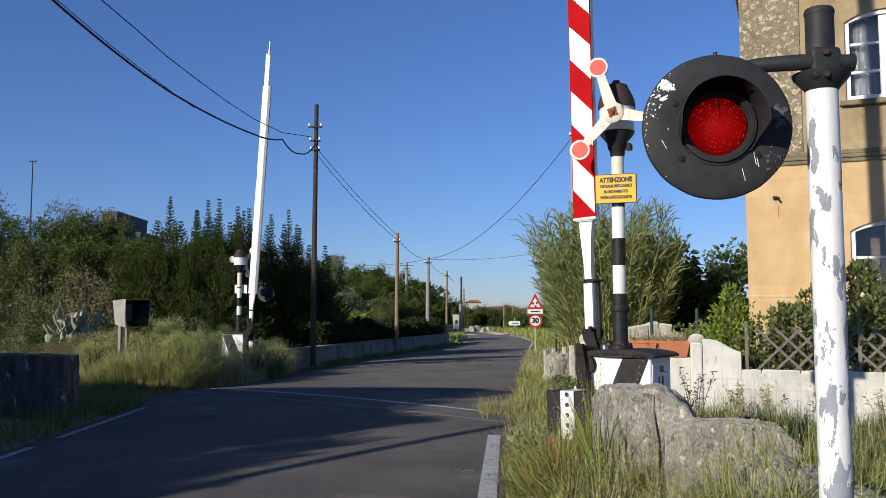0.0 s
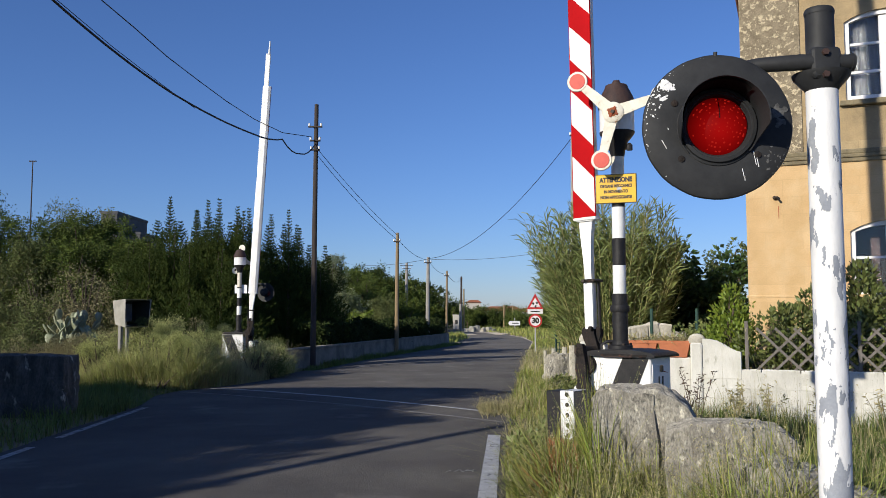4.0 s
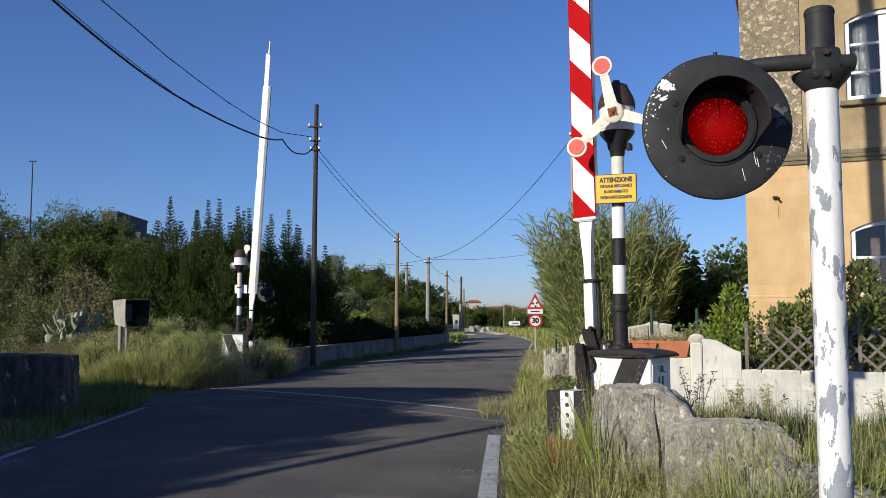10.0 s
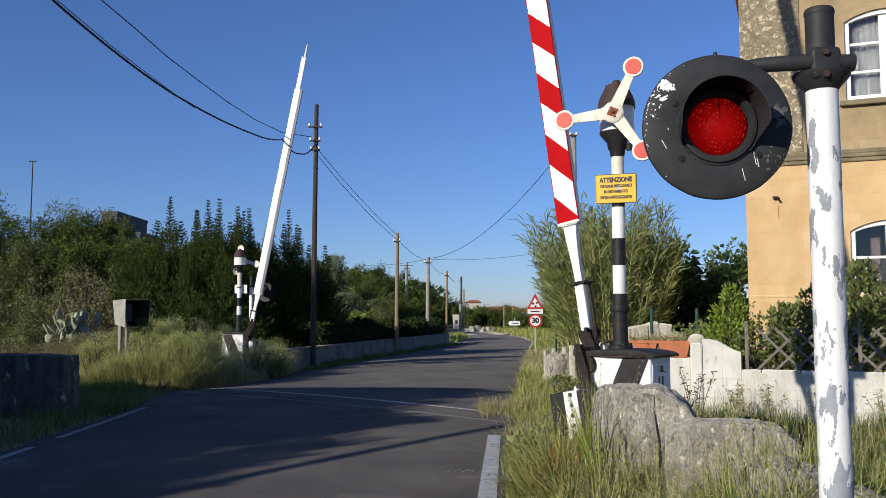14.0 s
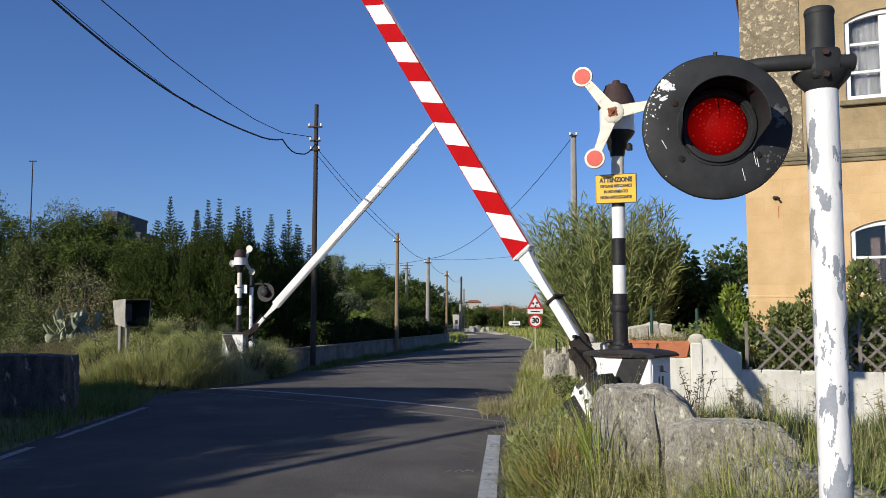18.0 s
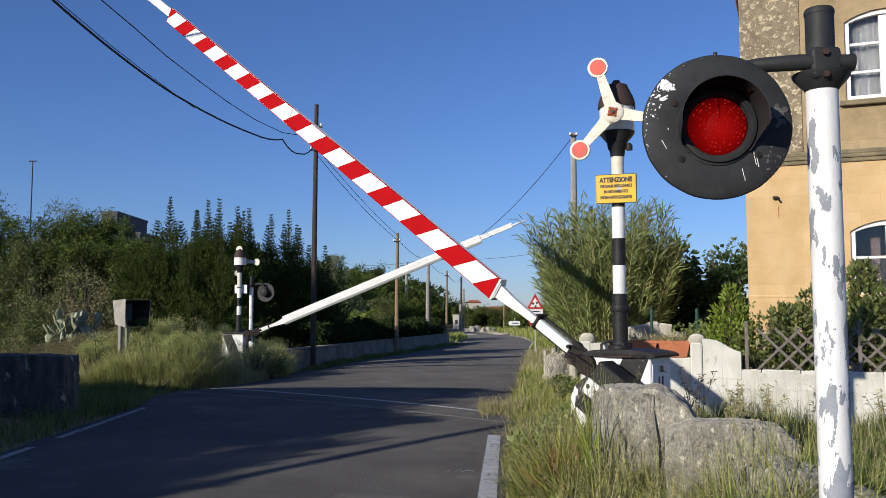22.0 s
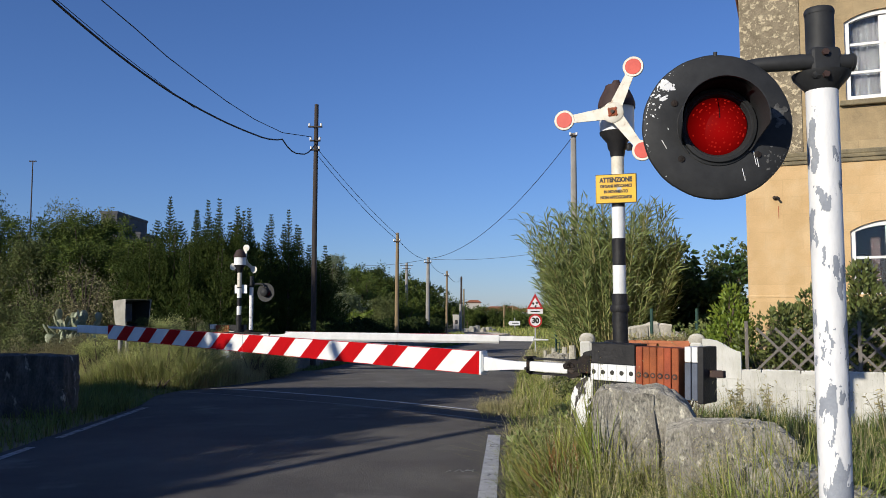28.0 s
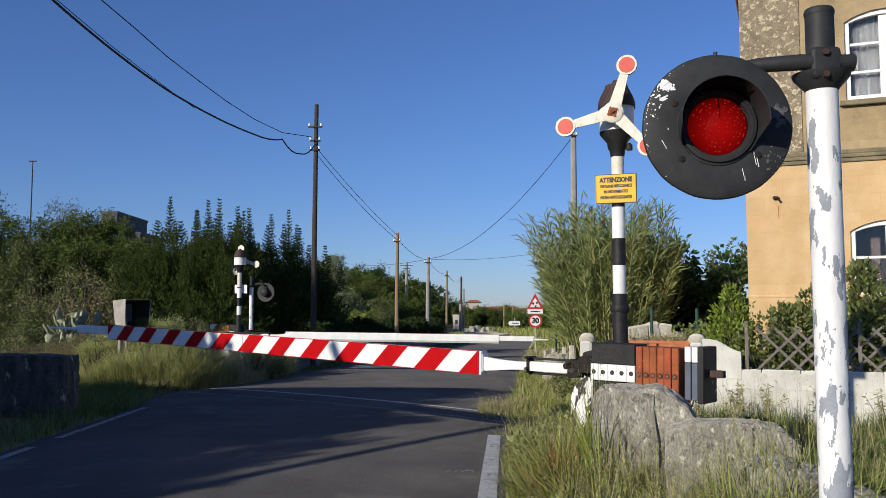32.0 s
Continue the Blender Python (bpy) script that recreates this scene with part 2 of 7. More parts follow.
# dark colour standing in for the unlit rooms behind windows
M["dark_room"] = material("unlit_interior", (0.05, 0.045, 0.045), (0.035, 0.03, 0.03), 1, 0.9, fine=0)
M["pale_metal"] = material("pale_painted_metal", (0.36, 0.345, 0.3), (0.26, 0.25, 0.22), 4, 0.8, bump=0.2, fine=0.1)
M["stalk"] = material("withered_stalk", (0.05, 0.035, 0.03), (0.09, 0.06, 0.04), 6, 0.85, island=0.3, fine=0)
M["net"] = material("green_net", (0.03, 0.07, 0.05), (0.02, 0.05, 0.04), 3, 0.8, fine=0.1)


def glass(name, tint, rough=0.03):
    m = bpy.data.materials.new(name)
    m.use_nodes = True
    b = m.node_tree.nodes["Principled BSDF"]
    b.inputs["Base Color"].default_value = (*tint, 1)
    b.inputs["Roughness"].default_value = rough
    b.inputs["Transmission Weight"].default_value = 1.0
    b.inputs["IOR"].default_value = 1.45
    return m


M["pane"] = glass("window_glass", (0.85, 0.88, 0.9))


def glowing(name, base, glow, strength):
    m = bpy.data.materials.new(name)
    m.use_nodes = True
    b = m.node_tree.nodes["Principled BSDF"]
    b.inputs["Base Color"].default_value = (*base, 1)
    b.inputs["Roughness"].default_value = 0.5
    b.inputs["Specular IOR Level"].default_value = 0.03
    b.inputs["Emission Color"].default_value = (*glow, 1)
    b.inputs["Emission Strength"].default_value = strength
    return m


M["lens"] = glowing("red_lens", (0.008, 0.0003, 0.0003), (1.0, 0.006, 0.004), 0.18)
# the lens glows more strongly in its middle
nt = M["lens"].node_tree
tc = nt.nodes.new("ShaderNodeTexCoord")
away = nt.nodes.new("ShaderNodeVectorMath")
away.operation = "DISTANCE"
away.inputs[1].default_value = (-0.42, -0.09, 2.28)
nt.links.new(tc.outputs["Object"], away.inputs[0])
fade = nt.nodes.new("ShaderNodeMapRange")
for key, val in ((1, 0.02), (2, 0.115), (3, 0.33), (4, 0.075)):
    fade.inputs[key].default_value = val
nt.links.new(away.outputs["Value"], fade.inputs[0])
nt.links.new(fade.outputs[0], nt.nodes["Principled BSDF"].inputs["Emission Strength"])
M["lens_dark"] = material("dark_red_plastic", (0.03, 0.002, 0.002), (0.02, 0.002, 0.002), 8, 0.4, fine=0)
M["led"] = glowing("red_led", (0.03, 0.001, 0.001), (1.0, 0.025, 0.01), 0.34)


# ---- mesh helpers ----
class Geo:
    """Collects vertices and faces of one mesh."""

    def __init__(self):
        self.v, self.f = [], []

    def add(self, verts, faces, m=None):
        k = len(self.v)
        self.v += [tuple(m @ Vector(p)) for p in verts] if m is not None else [tuple(p) for p in verts]
        self.f += [tuple(i + k for i in f) for f in faces]
        return self

    def box(self, c, s, bevel=0.0, m=None, segments=1):
        bm = bmesh.new()
        bmesh.ops.create_cube(bm, size=1.0)
        for p in bm.verts:
            p.co = Vector((p.co.x * s[0], p.co.y * s[1], p.co.z * s[2]))
        if bevel:
            bmesh.ops.bevel(bm, geom=bm.edges[:], offset=bevel, segments=segments, affect="EDGES", profile=0.6)
        bm.verts.index_update()
        verts = [p.co + Vector(c) for p in bm.verts]
        faces = [[p.index for p in f.verts] for f in bm.faces]
        bm.free()
        return self.add(verts, faces, m)

    def tube(self, pts, radii, n=10, caps=True, m=None):
        """A round bar along pts."""
        pts = [Vector(p) for p in pts]
        if not hasattr(radii, "__len__"):
            radii = [radii] * len(pts)
        verts, faces = [], []
        up = None
        for i, p in enumerate(pts):
            d = (pts[min(i + 1, len(pts) - 1)] - pts[max(i - 1, 0)]).normalized()
            if up is None:
                up = Vector((0, 0, 1)) if abs(d.z) < 0.9 else Vector((1, 0, 0))
            a = d.cross(up).normalized()
            b = d.cross(a).normalized()
            up = -b if abs(d.dot(b)) < 0.99 else up
            up = a.cross(d).normalized()
            for k in range(n):
                t = 2 * math.pi * k / n
                verts.append(p + (a * math.cos(t) + up * math.sin(t)) * radii[i])
        for i in range(len(pts) - 1):
            for k in range(n):
                faces.append((i * n + k, i * n + (k + 1) % n, (i + 1) * n + (k + 1) % n, (i + 1) * n + k))
        if caps:
            faces.append(tuple(range(n))[::-1])
            faces.append(tuple((len(pts) - 1) * n + k for k in range(n)))
        return self.add(verts, faces, m)

    def lathe(self, prof, n=24, m=None, caps=True):
        """Profile of (radius, z) turned about z."""
        verts, faces = [], []
        for r, z in prof:
            for k in range(n):
                t = 2 * math.pi * k / n
                verts.append((r * math.cos(t), r * math.sin(t), z))
        for i in range(len(prof) - 1):
            for k in range(n):
                faces.append((i * n + k, i * n + (k + 1) % n, (i + 1) * n + (k + 1) % n, (i + 1) * n + k))
        if caps:
            faces.append(tuple(range(n))[::-1])
            faces.append(tuple((len(prof) - 1) * n + k for k in range(n)))
        return self.add(verts, faces, m)

    def prism(self, poly, y0, y1, m=None):
        """Outline of (x, z) carried from y0 to y1."""
        n = len(poly)
        verts = [(x, y0, z) for x, z in poly] + [(x, y1, z) for x, z in poly]
        faces = [tuple(range(n)), tuple(range(2 * n - 1, n - 1, -1))]
        faces += [(i, i + n, (i + 1) % n + n, (i + 1) % n) for i in range(n)]
        return self.add(verts, faces, m)

    def mesh(self, name):
        me = bpy.data.meshes.new(name)
        me.from_pydata(self.v, [], self.f)
        bm = bmesh.new()
        bm.from_mesh(me)
        bmesh.ops.recalc_face_normals(bm, faces=bm.faces)
        bm.to_mesh(me)
        bm.free()
        return me


def smooth_by_angle(me, degrees=35):
    me.shade_smooth()
    me.set_sharp_from_angle(angle=radians(degrees))


class Cards:
    """Many small separate faces, gathered quickly from arrays of corners."""

    def __init__(self):
        self.q, self.k = [], []

    def add(self, corners):
        """corners: array (n, k, 3)."""
        self.q.append(corners.reshape(-1, 3))
        self.k.append(np.full(corners.shape[0], corners.shape[1]))
        return self

    def mesh(self, name):
        v = np.concatenate(self.q).astype(np.float32)
        k = np.concatenate(self.k).astype(np.int32)
        me = bpy.data.meshes.new(name)
        me.vertices.add(len(v))
        me.vertices.foreach_set("co", v.ravel())
        me.loops.add(len(v))
        me.loops.foreach_set("vertex_index", np.arange(len(v), dtype=np.int32))
        me.polygons.add(len(k))
        me.polygons.foreach_set("loop_start", np.concatenate([[0], np.cumsum(k)[:-1]]).astype(np.int32))
        me.update(calc_edges=True)
        return me


def part(name, geo, mat, parent=None, label="", at=None, smooth=True):
    me = geo if isinstance(geo, bpy.types.Mesh) else geo.mesh(name)
    if smooth and not isinstance(geo, Cards):
        smooth_by_angle(me)
    me.materials.clear()
    me.materials.append(M[mat])
    ob = new(name, me)
    if parent is not None:
        ob.parent = parent
    if at is not None:
        ob.matrix_basis = at
    if label:
        tagged(ob, label)
    return ob


def thing(name, at, label, category, group="", kind=""):
    ob = new(name)
    ob.empty_display_size = 0.1
    ob.matrix_basis = at
    return tagged(ob, label, category, group, kind)


def structure(name, geo, mat, label="", smooth=True):
    return tagged(part(name, geo, mat, None, label, smooth=smooth), kind="structure")


# ---- ground, road, rails ----
def road_right(y):
    return np.interp(y, [-60, 7.7, 11.7, 31, 55, 66, 80, 110, 160], [-2.6, 0.505, 0.81, 2.85, 5.7, 6.1, 5.6, 1.0, -14])


def road_left(y):
    return np.interp(y, [-60, 9, 12.5, 15.6, 17.6, 18.7, 19.8, 21.7, 26, 31, 50, 66, 80, 110, 160], [-8.0, -5.15, -5.3, -5.45, -5.85, -5.75, -5.1, -4.5, -4.15, -3.4, 0.7, 2.2, 1.8, -3.2, -18])


def sheet(xs, ys, height, keep=None):
    g = Geo()
    nx = len(xs)
    g.v = [(x, y, height(x, y)) for y in ys for x in xs]
    g.f = [(j * nx + i, j * nx + i + 1, (j + 1) * nx + i + 1, (j + 1) * nx + i) for j in range(len(ys) - 1) for i in range(nx - 1)]
    return g


def ground_z(x, y):
    d = math.hypot(x, y - 10)
    far = min(1.0, d / 60.0)
    side = max(road_left(y) - x, x - road_right(y))
    edge = min(1.0, max(0.0, side / 0.8))
    if d > 150:
        return -0.05
    bank = 0.04 * edge * (1 - far) + 0.05 * edge * noise.noise(Vector((x * 0.5, y * 0.5, 0)))
    return -0.05 + 0.044 * min(1.0, max(0.0, (side + 0.1) / 0.3)) + bank


gx = [-2500, -600, -200, -100] + list(np.linspace(-60, -12, 17)) + list(np.linspace(-11, 11, 67)) + list(np.linspace(12, 60, 17)) + [100, 200, 600, 2500]
gy = [-2500, -600, -150, -60, -30, -15, -8] + list(np.linspace(-4, 34, 96)) + list(np.linspace(36, 120, 30)) + [160, 250, 500, 1000, 3000]
structure("ground", sheet(gx, gy, ground_z), "soil", "dry earth with patchy grass and weeds")

ry = list(np.linspace(-60, 6, 12)) + list(np.linspace(7, 40, 67)) + list(np.linspace(41, 160, 60))
g = Geo()
for y in ry:
    l, r = float(road_left(y)), float(road_right(y))
    row = []
    for k in range(9):
        t = k / 8
        wob = 0.06 * noise.noise(Vector((y * 0.9, k * 5.0, 3))) if k in (0, 8) else 0
        row.append((l + (r - l) * t + wob, y, 0.0 + 0.05 * (1 - (2 * t - 1) ** 2)))
    # the crumbling edges dip under the verge
    g.v += [(row[0][0] - 0.22, y, -0.05)] + row + [(row[8][0] + 0.22, y, -0.05)]
g.f = [(j * 11 + i, j * 11 + i + 1, (j + 1) * 11 + i + 1, (j + 1) * 11 + i) for j in range(len(ry) - 1) for i in range(10)]
structure("road", g, "asphalt", "worn grey asphalt road with patches")


def road_top(x, y):
    l, r = float(road_left(y)), float(road_right(y))
    t = (x - l) / (r - l)
    return 0.05 * (1 - (2 * t - 1) ** 2)


def stripe(name, side, y0, y1, inset, w, mat="line"):
    g = Geo()
    ys = np.linspace(y0, y1, max(2, int((y1 - y0) / 0.5) + 1))
    for y in ys:
        e = float(road_left(y)) + inset if side == "l" else float(road_right(y)) - inset - w
        for x in (e, e + w):
            g.v.append((x, y, road_top(x, y) + 0.005))
    g.f = [(2 * i, 2 * i + 1, 2 * i + 3, 2 * i + 2) for i in range(len(ys) - 1)]
    return tagged(structure(name, g, mat, "worn white painted edge line on asphalt"), category="road marking")


stripe("edge_line", "r", 4.0, 11.7, 0.03, 0.17)
stripe("edge_line", "l", 8.6, 10.6, 0.12, 0.12, "line_faint")
stripe("edge_line", "l", 11.4, 15.2, 0.12, 0.12, "line_faint")

dust = stripe("road_edge", "r", 40.0, 76.0, -0.42, 0.4, "gravel")
tagged(dust, "pale dusty concrete edge of the far bend", "road edge", kind="structure")

# faded chalk strokes on the near lane
for k, (x0, L, a) in enumerate(((0.06, 0.22, 62), (0.11, 0.12, 15), (0.14, 0.26, 70), (0.19, 0.2, 100), (0.23, 0.26, 66), (0.27, 0.12, 20), (0.31, 0.24, 84))):
    m = Matrix.Translation((x0, 8.92 + 0.24 * (x0 - 0.06), road_top(x0, 8.9) + 0.004)) @ Matrix.Rotation(radians(a), 4, "Z")
    ob = structure("chalk_stroke", Geo().box((0, 0, 0), (L * 0.6, 0.009, 0.003), 0, m=m), "line_faint", "faded chalk stroke on the asphalt", smooth=False)
    tagged(ob, category="road marking")

RAIL_AZ = radians(180 - 38.5)
rail_dir = Vector((math.cos(RAIL_AZ), math.sin(RAIL_AZ), 0))


def rail(p, mat, label):
    """A rail head flush with the road, running on under the verge."""
    o = Vector(p)
    side = Vector((-rail_dir.y, rail_dir.x, 0)) * 0.034
    g = Geo()
    steps = [k * 0.3 for k in range(-30, 60)]
    for k in steps:
        c = o + rail_dir * k
        inside = float(road_left(c.y)) < c.x < float(road_right(c.y))
        z = road_top(c.x, c.y) + 0.005 if inside else -0.02
        for q in (c + side, c - side):
            g.v += [(q.x, q.y, z), (q.x, q.y, z - 0.12)]
    for k in range(len(steps) - 1):
        a = 4 * k
        g.f += [(a, a + 4, a + 6, a + 2), (a, a + 1, a + 5, a + 4), (a + 2, a + 6, a + 7, a + 3)]
    return tagged(part("rail", g, mat, None, smooth=False), label, "rail", "rails of the crossing")


structure("gravel_bay", Geo().prism([(1.2, 76), (5.2, 76), (9.5, 84), (11, 93), (2.0, 93), (0.8, 84)], 0.0, 0.04, m=Matrix(((1, 0, 0, 0), (0, 0, 1, 0), (0, 1, 0, 0), (0, 0, 0, 1)))), "gravel", "pale gravel lay-by at the far bend", smooth=False)
rail((0.0, 15.15, 0), "steel", "polished steel rail set flush in the asphalt")
rail((0.0, 13.9, 0), "rail_dull", "dull dusty rail set flush in the asphalt")
# ---- house with garden wall ----
def house():
    h = thing("house", pose(5.46, 15.25, 0, 0, 0, -22.3), "old two-storey railway house of yellow plaster with weathered grey upper storey", "house")
    W, D, H, T = 8.0, 7.0, 8.2, 0.35
    holes = [(1.70, 2.95, 5.36, 6.75, 6.93), (1.68, 2.93, 1.35, 3.07, 3.25)]

    def arch_pts(x0, x1, zs, zp, n=9):
        return [(x0 + (x1 - x0) * k / n, zs + (zp - zs) * math.sin(math.pi * k / n) ** 0.8) for k in range(n + 1)]

    def front(z0, z1, hole, name, mat, label, y0=0.0):
        x0, x1, b, s, p = hole
        top = arch_pts(x0, x1, s, p, 10)
        c = (x0 + x1) / 2
        left = [(0.0, z0), (c, z0), (c, b), (x0, b)] + top[:6] + [(c, z1), (0.0, z1)]
        right = [(c, z0), (W, z0), (W, z1), (c, z1)] + top[5:] + [(x1, b), (c, b)]
        for outline in (left, right):
            part(name, Geo().prism(outline, y0, T), mat, h, label, smooth=False)

    front(0.0, 4.28, holes[1], "wall", "plaster", "yellow plastered lower front wall")
    front(4.28, H, holes[0], "wall", "plaster_dirty", "soot-stained plaster of the upper front wall")
    part("wall", Geo().box((T / 2, T + (D - T) / 2, H / 2), (T, D - T, H)), "plaster", h, smooth=False)
    part("wall", Geo().box((W - T / 2, T + (D - T) / 2, H / 2), (T, D - T, H)), "plaster", h, smooth=False)
    part("wall", Geo().box((W / 2, D - T / 2 + 0.002, H / 2), (W - 2 * T, T, H)), "plaster", h, smooth=False)
    part("roof", Geo().box((W / 2, D / 2, H + 0.12), (W + 0.4, D + 0.4, 0.24), 0.03), "roof", h, "flat tiled roof slab")
    # corner strip of rough bare render, two faces
    g = Geo().box((0.475, 0.02, 6.35), (1.01, 0.10, 3.7), 0.012)
    part("corner_strip", g, "render_grey", h, "rough grey-brown bare render at the corner")
    g = Geo()
    g.box((W / 2 - 0.02, -0.01, 4.38), (W + 0.08, 0.14, 0.06), 0.012)
    g.box((W / 2 - 0.02, 0.01, 4.45), (W + 0.1, 0.2, 0.08), 0.015)
    g.box((W / 2 - 0.02, 0.0, 4.315), (W + 0.06, 0.09, 0.07), 0.012)
    part("string_course", g, "ledge", h, "projecting stained stone ledge between the storeys")
    part("string_course", Geo().box((W / 2 - 0.01, 0.0, 1.96), (W + 0.03, 0.03, 0.05), 0.008), "plaster", h)
    part("hook", Geo().tube([(0.49, 0.02, 3.70), (0.49, -0.09, 3.72), (0.52, -0.12, 3.70), (0.55, -0.10, 3.66)], 0.018, 8)
         .box((0.5, -0.05, 3.71), (0.1, 0.05, 0.05), 0.01), "iron", h, "rusty iron wall hook")
    part("rust_streak", Geo().box((0.545, -0.002, 3.45), (0.012, 0.006, 0.22), 0.002), "rust", h)
    for k, (x0, x1, b, s, p) in enumerate(holes):
        win = part("window", Geo().box(((x0 + x1) / 2, -0.03, b - 0.06), (x1 - x0 + 0.22, 0.16, 0.09), 0.012), "ledge", h,
                   "arched white timber window with small panes")
        fr = Geo()
        w = 0.08
        y0, y1 = 0.05, 0.14
        fr.prism([(x0, b), (x0 + w, b), (x0 + w, s), (x0, s)], y0, y1)
        fr.prism([(x1 - w, b), (x1, b), (x1, s), (x1 - w, s)], y0, y1)
        fr.prism([(x0 + w, b), (x1 - w, b), (x1 - w, b + w), (x0 + w, b + w)], y0, y1)
        a, c = arch_pts(x0, x1, s, p), arch_pts(x0 + w, x1 - w, s - 0.005, p - w)
        for i in range(len(a) - 1):
            fr.prism([c[i], c[i + 1], a[i + 1], a[i]], y0, y1)
        part("window_frame", fr, "window_white", win, "white painted arched frame", smooth=False)
        bars = [x0 + (x1 - x0) * t for t in (0.5,)]
        for i, bx in enumerate(bars):
            bw = 0.15
            part("glazing_bar", Geo().prism([(bx - bw / 2, b + w), (bx + bw / 2, b + w), (bx + bw / 2, s + 0.09), (bx - bw / 2, s + 0.09)], 0.085, 0.13),
                 "window_white", win, smooth=False)
        for zz in ([5.86, 6.36] if k == 0 else [2.0, 2.62]):
            part("glazing_bar", Geo().prism([(x0 + w, zz - 0.022), (x1 - w, zz - 0.022), (x1 - w, zz + 0.022), (x0 + w, zz + 0.022)], 0.08, 0.128),
                 "window_white", win, smooth=False)
        pane = part("pane", Geo().prism([(x0 + 0.02, b + 0.02), (x1 - 0.02, b + 0.02)] + arch_pts(x0 + 0.02, x1 - 0.02, s - 0.01, p - 0.02)[::-1], 0.104, 0.108),
                    "pane", win, "window glass", smooth=False)
        pane.visible_shadow = False
        # dark sheet set back here in place of the room's own shade
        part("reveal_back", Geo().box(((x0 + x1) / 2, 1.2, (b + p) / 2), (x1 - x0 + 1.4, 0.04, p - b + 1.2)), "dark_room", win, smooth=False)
        if k == 0:
            for a0, a1 in ((x0 + 0.05, x0 + 0.62), (x1 - 0.62, x1 - 0.05)):
                g = Geo()
                n = 28
                for i in range(n + 1):
                    xx = a0 + (a1 - a0) * i / n
                    yy = 0.24 + 0.008 * math.sin(i * 1.35) + 0.01 * math.sin(i * 0.6)
                    g.v += [(xx, yy, b + 0.03), (xx + 0.01 * math.sin(i), yy, p - 0.03), (xx, yy + 0.006, b + 0.03), (xx + 0.01 * math.sin(i), yy + 0.006, p - 0.03)]
                for i in range(n):
                    q = i * 4
                    g.f += [(q, q + 4, q + 5, q + 1), (q + 2, q + 3, q + 7, q + 6)]
                part("curtain", g, "curtain", win, "pale net curtain")
        else:
            part("drape", Geo().box((x0 + 0.42, 0.45, 2.45), (0.16, 0.05, 1.1), 0.02), "brown_cap", win, "brown drape behind the grille")
    return h


M["plaster_dirty"] = material("stained_plaster", (0.52, 0.405, 0.235), (0.38, 0.3, 0.175), 2.4, 0.93, bump=0.5, bump_scale=22, fine=0.15,
                              third=(0.24, 0.19, 0.12), third_at=0.58, third_scale=2.4, edge=0.16, courses=0.14)
M["ledge"] = material("stained_ledge", (0.3, 0.25, 0.15), (0.18, 0.155, 0.1), 4, 0.93, bump=0.5, bump_scale=20, fine=0.2)
house()


# ---- white garden wall, built of blocks ----
def garden_wall():
    w = tagged(part("garden_wall", Geo().box((3.2, 0.12, 0.38), (6.3, 0.231, 0.8), 0.01), "mortar", None, at=pose(4.49, 12.75, 0, 0, 0, -22.3)),
               "low whitewashed wall of stone blocks", "wall", kind="structure")
    rng = random.Random(5)
    shapes = [Geo().box((0, 0, 0), (L, 0.24, 0.276), 0.006).mesh("block") for L in (0.525, 0.40, 0.27)]
    for me, L in zip(shapes, (0.53, 0.405, 0.275)):
        smooth_by_angle(me)
        me.materials.append(M["whitewash"])
    for row in range(3):
        x = -0.42 if row % 2 else -0.14
        z = 0.815 - 0.137 - row * 0.282
        while x < 6.3:
            k = rng.choice((0, 0, 0, 1))
            L = (0.53, 0.405)[k]
            if row % 2 == 0 and x < 0:
                k, L = 2, 0.275
            b = new("block", shapes[k])
            b.parent = w
            b.matrix_basis = pose(x + L / 2 + 0.08, 0.12 + rng.uniform(-0.006, 0.006), z, rng.uniform(-0.4, 0.4), 0, rng.uniform(-0.4, 0.4))
            x += L + 0.008
    return w


M["old_cap"] = material("lichened_whitewash", (0.55, 0.52, 0.45), (0.38, 0.36, 0.29), 9, 0.95, bump=0.6, bump_scale=30, fine=0.2, third=(0.2, 0.19, 0.14), third_at=0.57, third_scale=12, edge=0.1)
M["mortar"] = material("whitewashed_mortar", (0.62, 0.61, 0.56), (0.52, 0.51, 0.46), 5, 0.95, bump=0.5, bump_scale=40, fine=0.12)
garden_wall()


def gate_pier(at, label):
    p = thing("gate_pier", at, label, "pier", "whitewashed gate piers")
    part("shaft", Geo().box((0, 0.12, 0.6), (0.17, 0.3, 1.22), 0.02), "whitewash", p)
    part("ball", Geo().lathe([(0.0, 1.2), (0.125, 1.2), (0.135, 1.225), (0.128, 1.27), (0.1, 1.315), (0.055, 1.34), (0.0, 1.345)], 14, Matrix.Translation((0, 0.12, 0)), caps=False),
         "old_cap", p, "rounded weathered cap with lichen")
    return p


ca, sa_ = math.cos(radians(-22.3)), math.sin(radians(-22.3))


def on_wall(x, y, z=0.0):
    return 4.49 + x * ca - y * sa_, 12.75 + x * sa_ + y * ca, z


wing_pier = gate_pier(pose(*on_wall(-0.70, 0), 0, 0, -22.3), "whitewashed gate pier with a round cap and curved wing wall")
WING = [(0.09, 1.27), (0.18, 1.26), (0.28, 1.24), (0.38, 1.19), (0.48, 1.13), (0.56, 1.09), (0.64, 1.07)]
part("wing_wall", Geo().prism([(0.09, 0.0), (0.64, 0.0)] + WING[::-1], 0.01, 0.25), "whitewash", wing_pier, "curved whitewashed wing")
for z in (0.39, 0.68):
    part("joint", Geo().box((0.365, 0.007, z), (0.54, 0.012, 0.012), 0.003), "mortar", wing_pier)
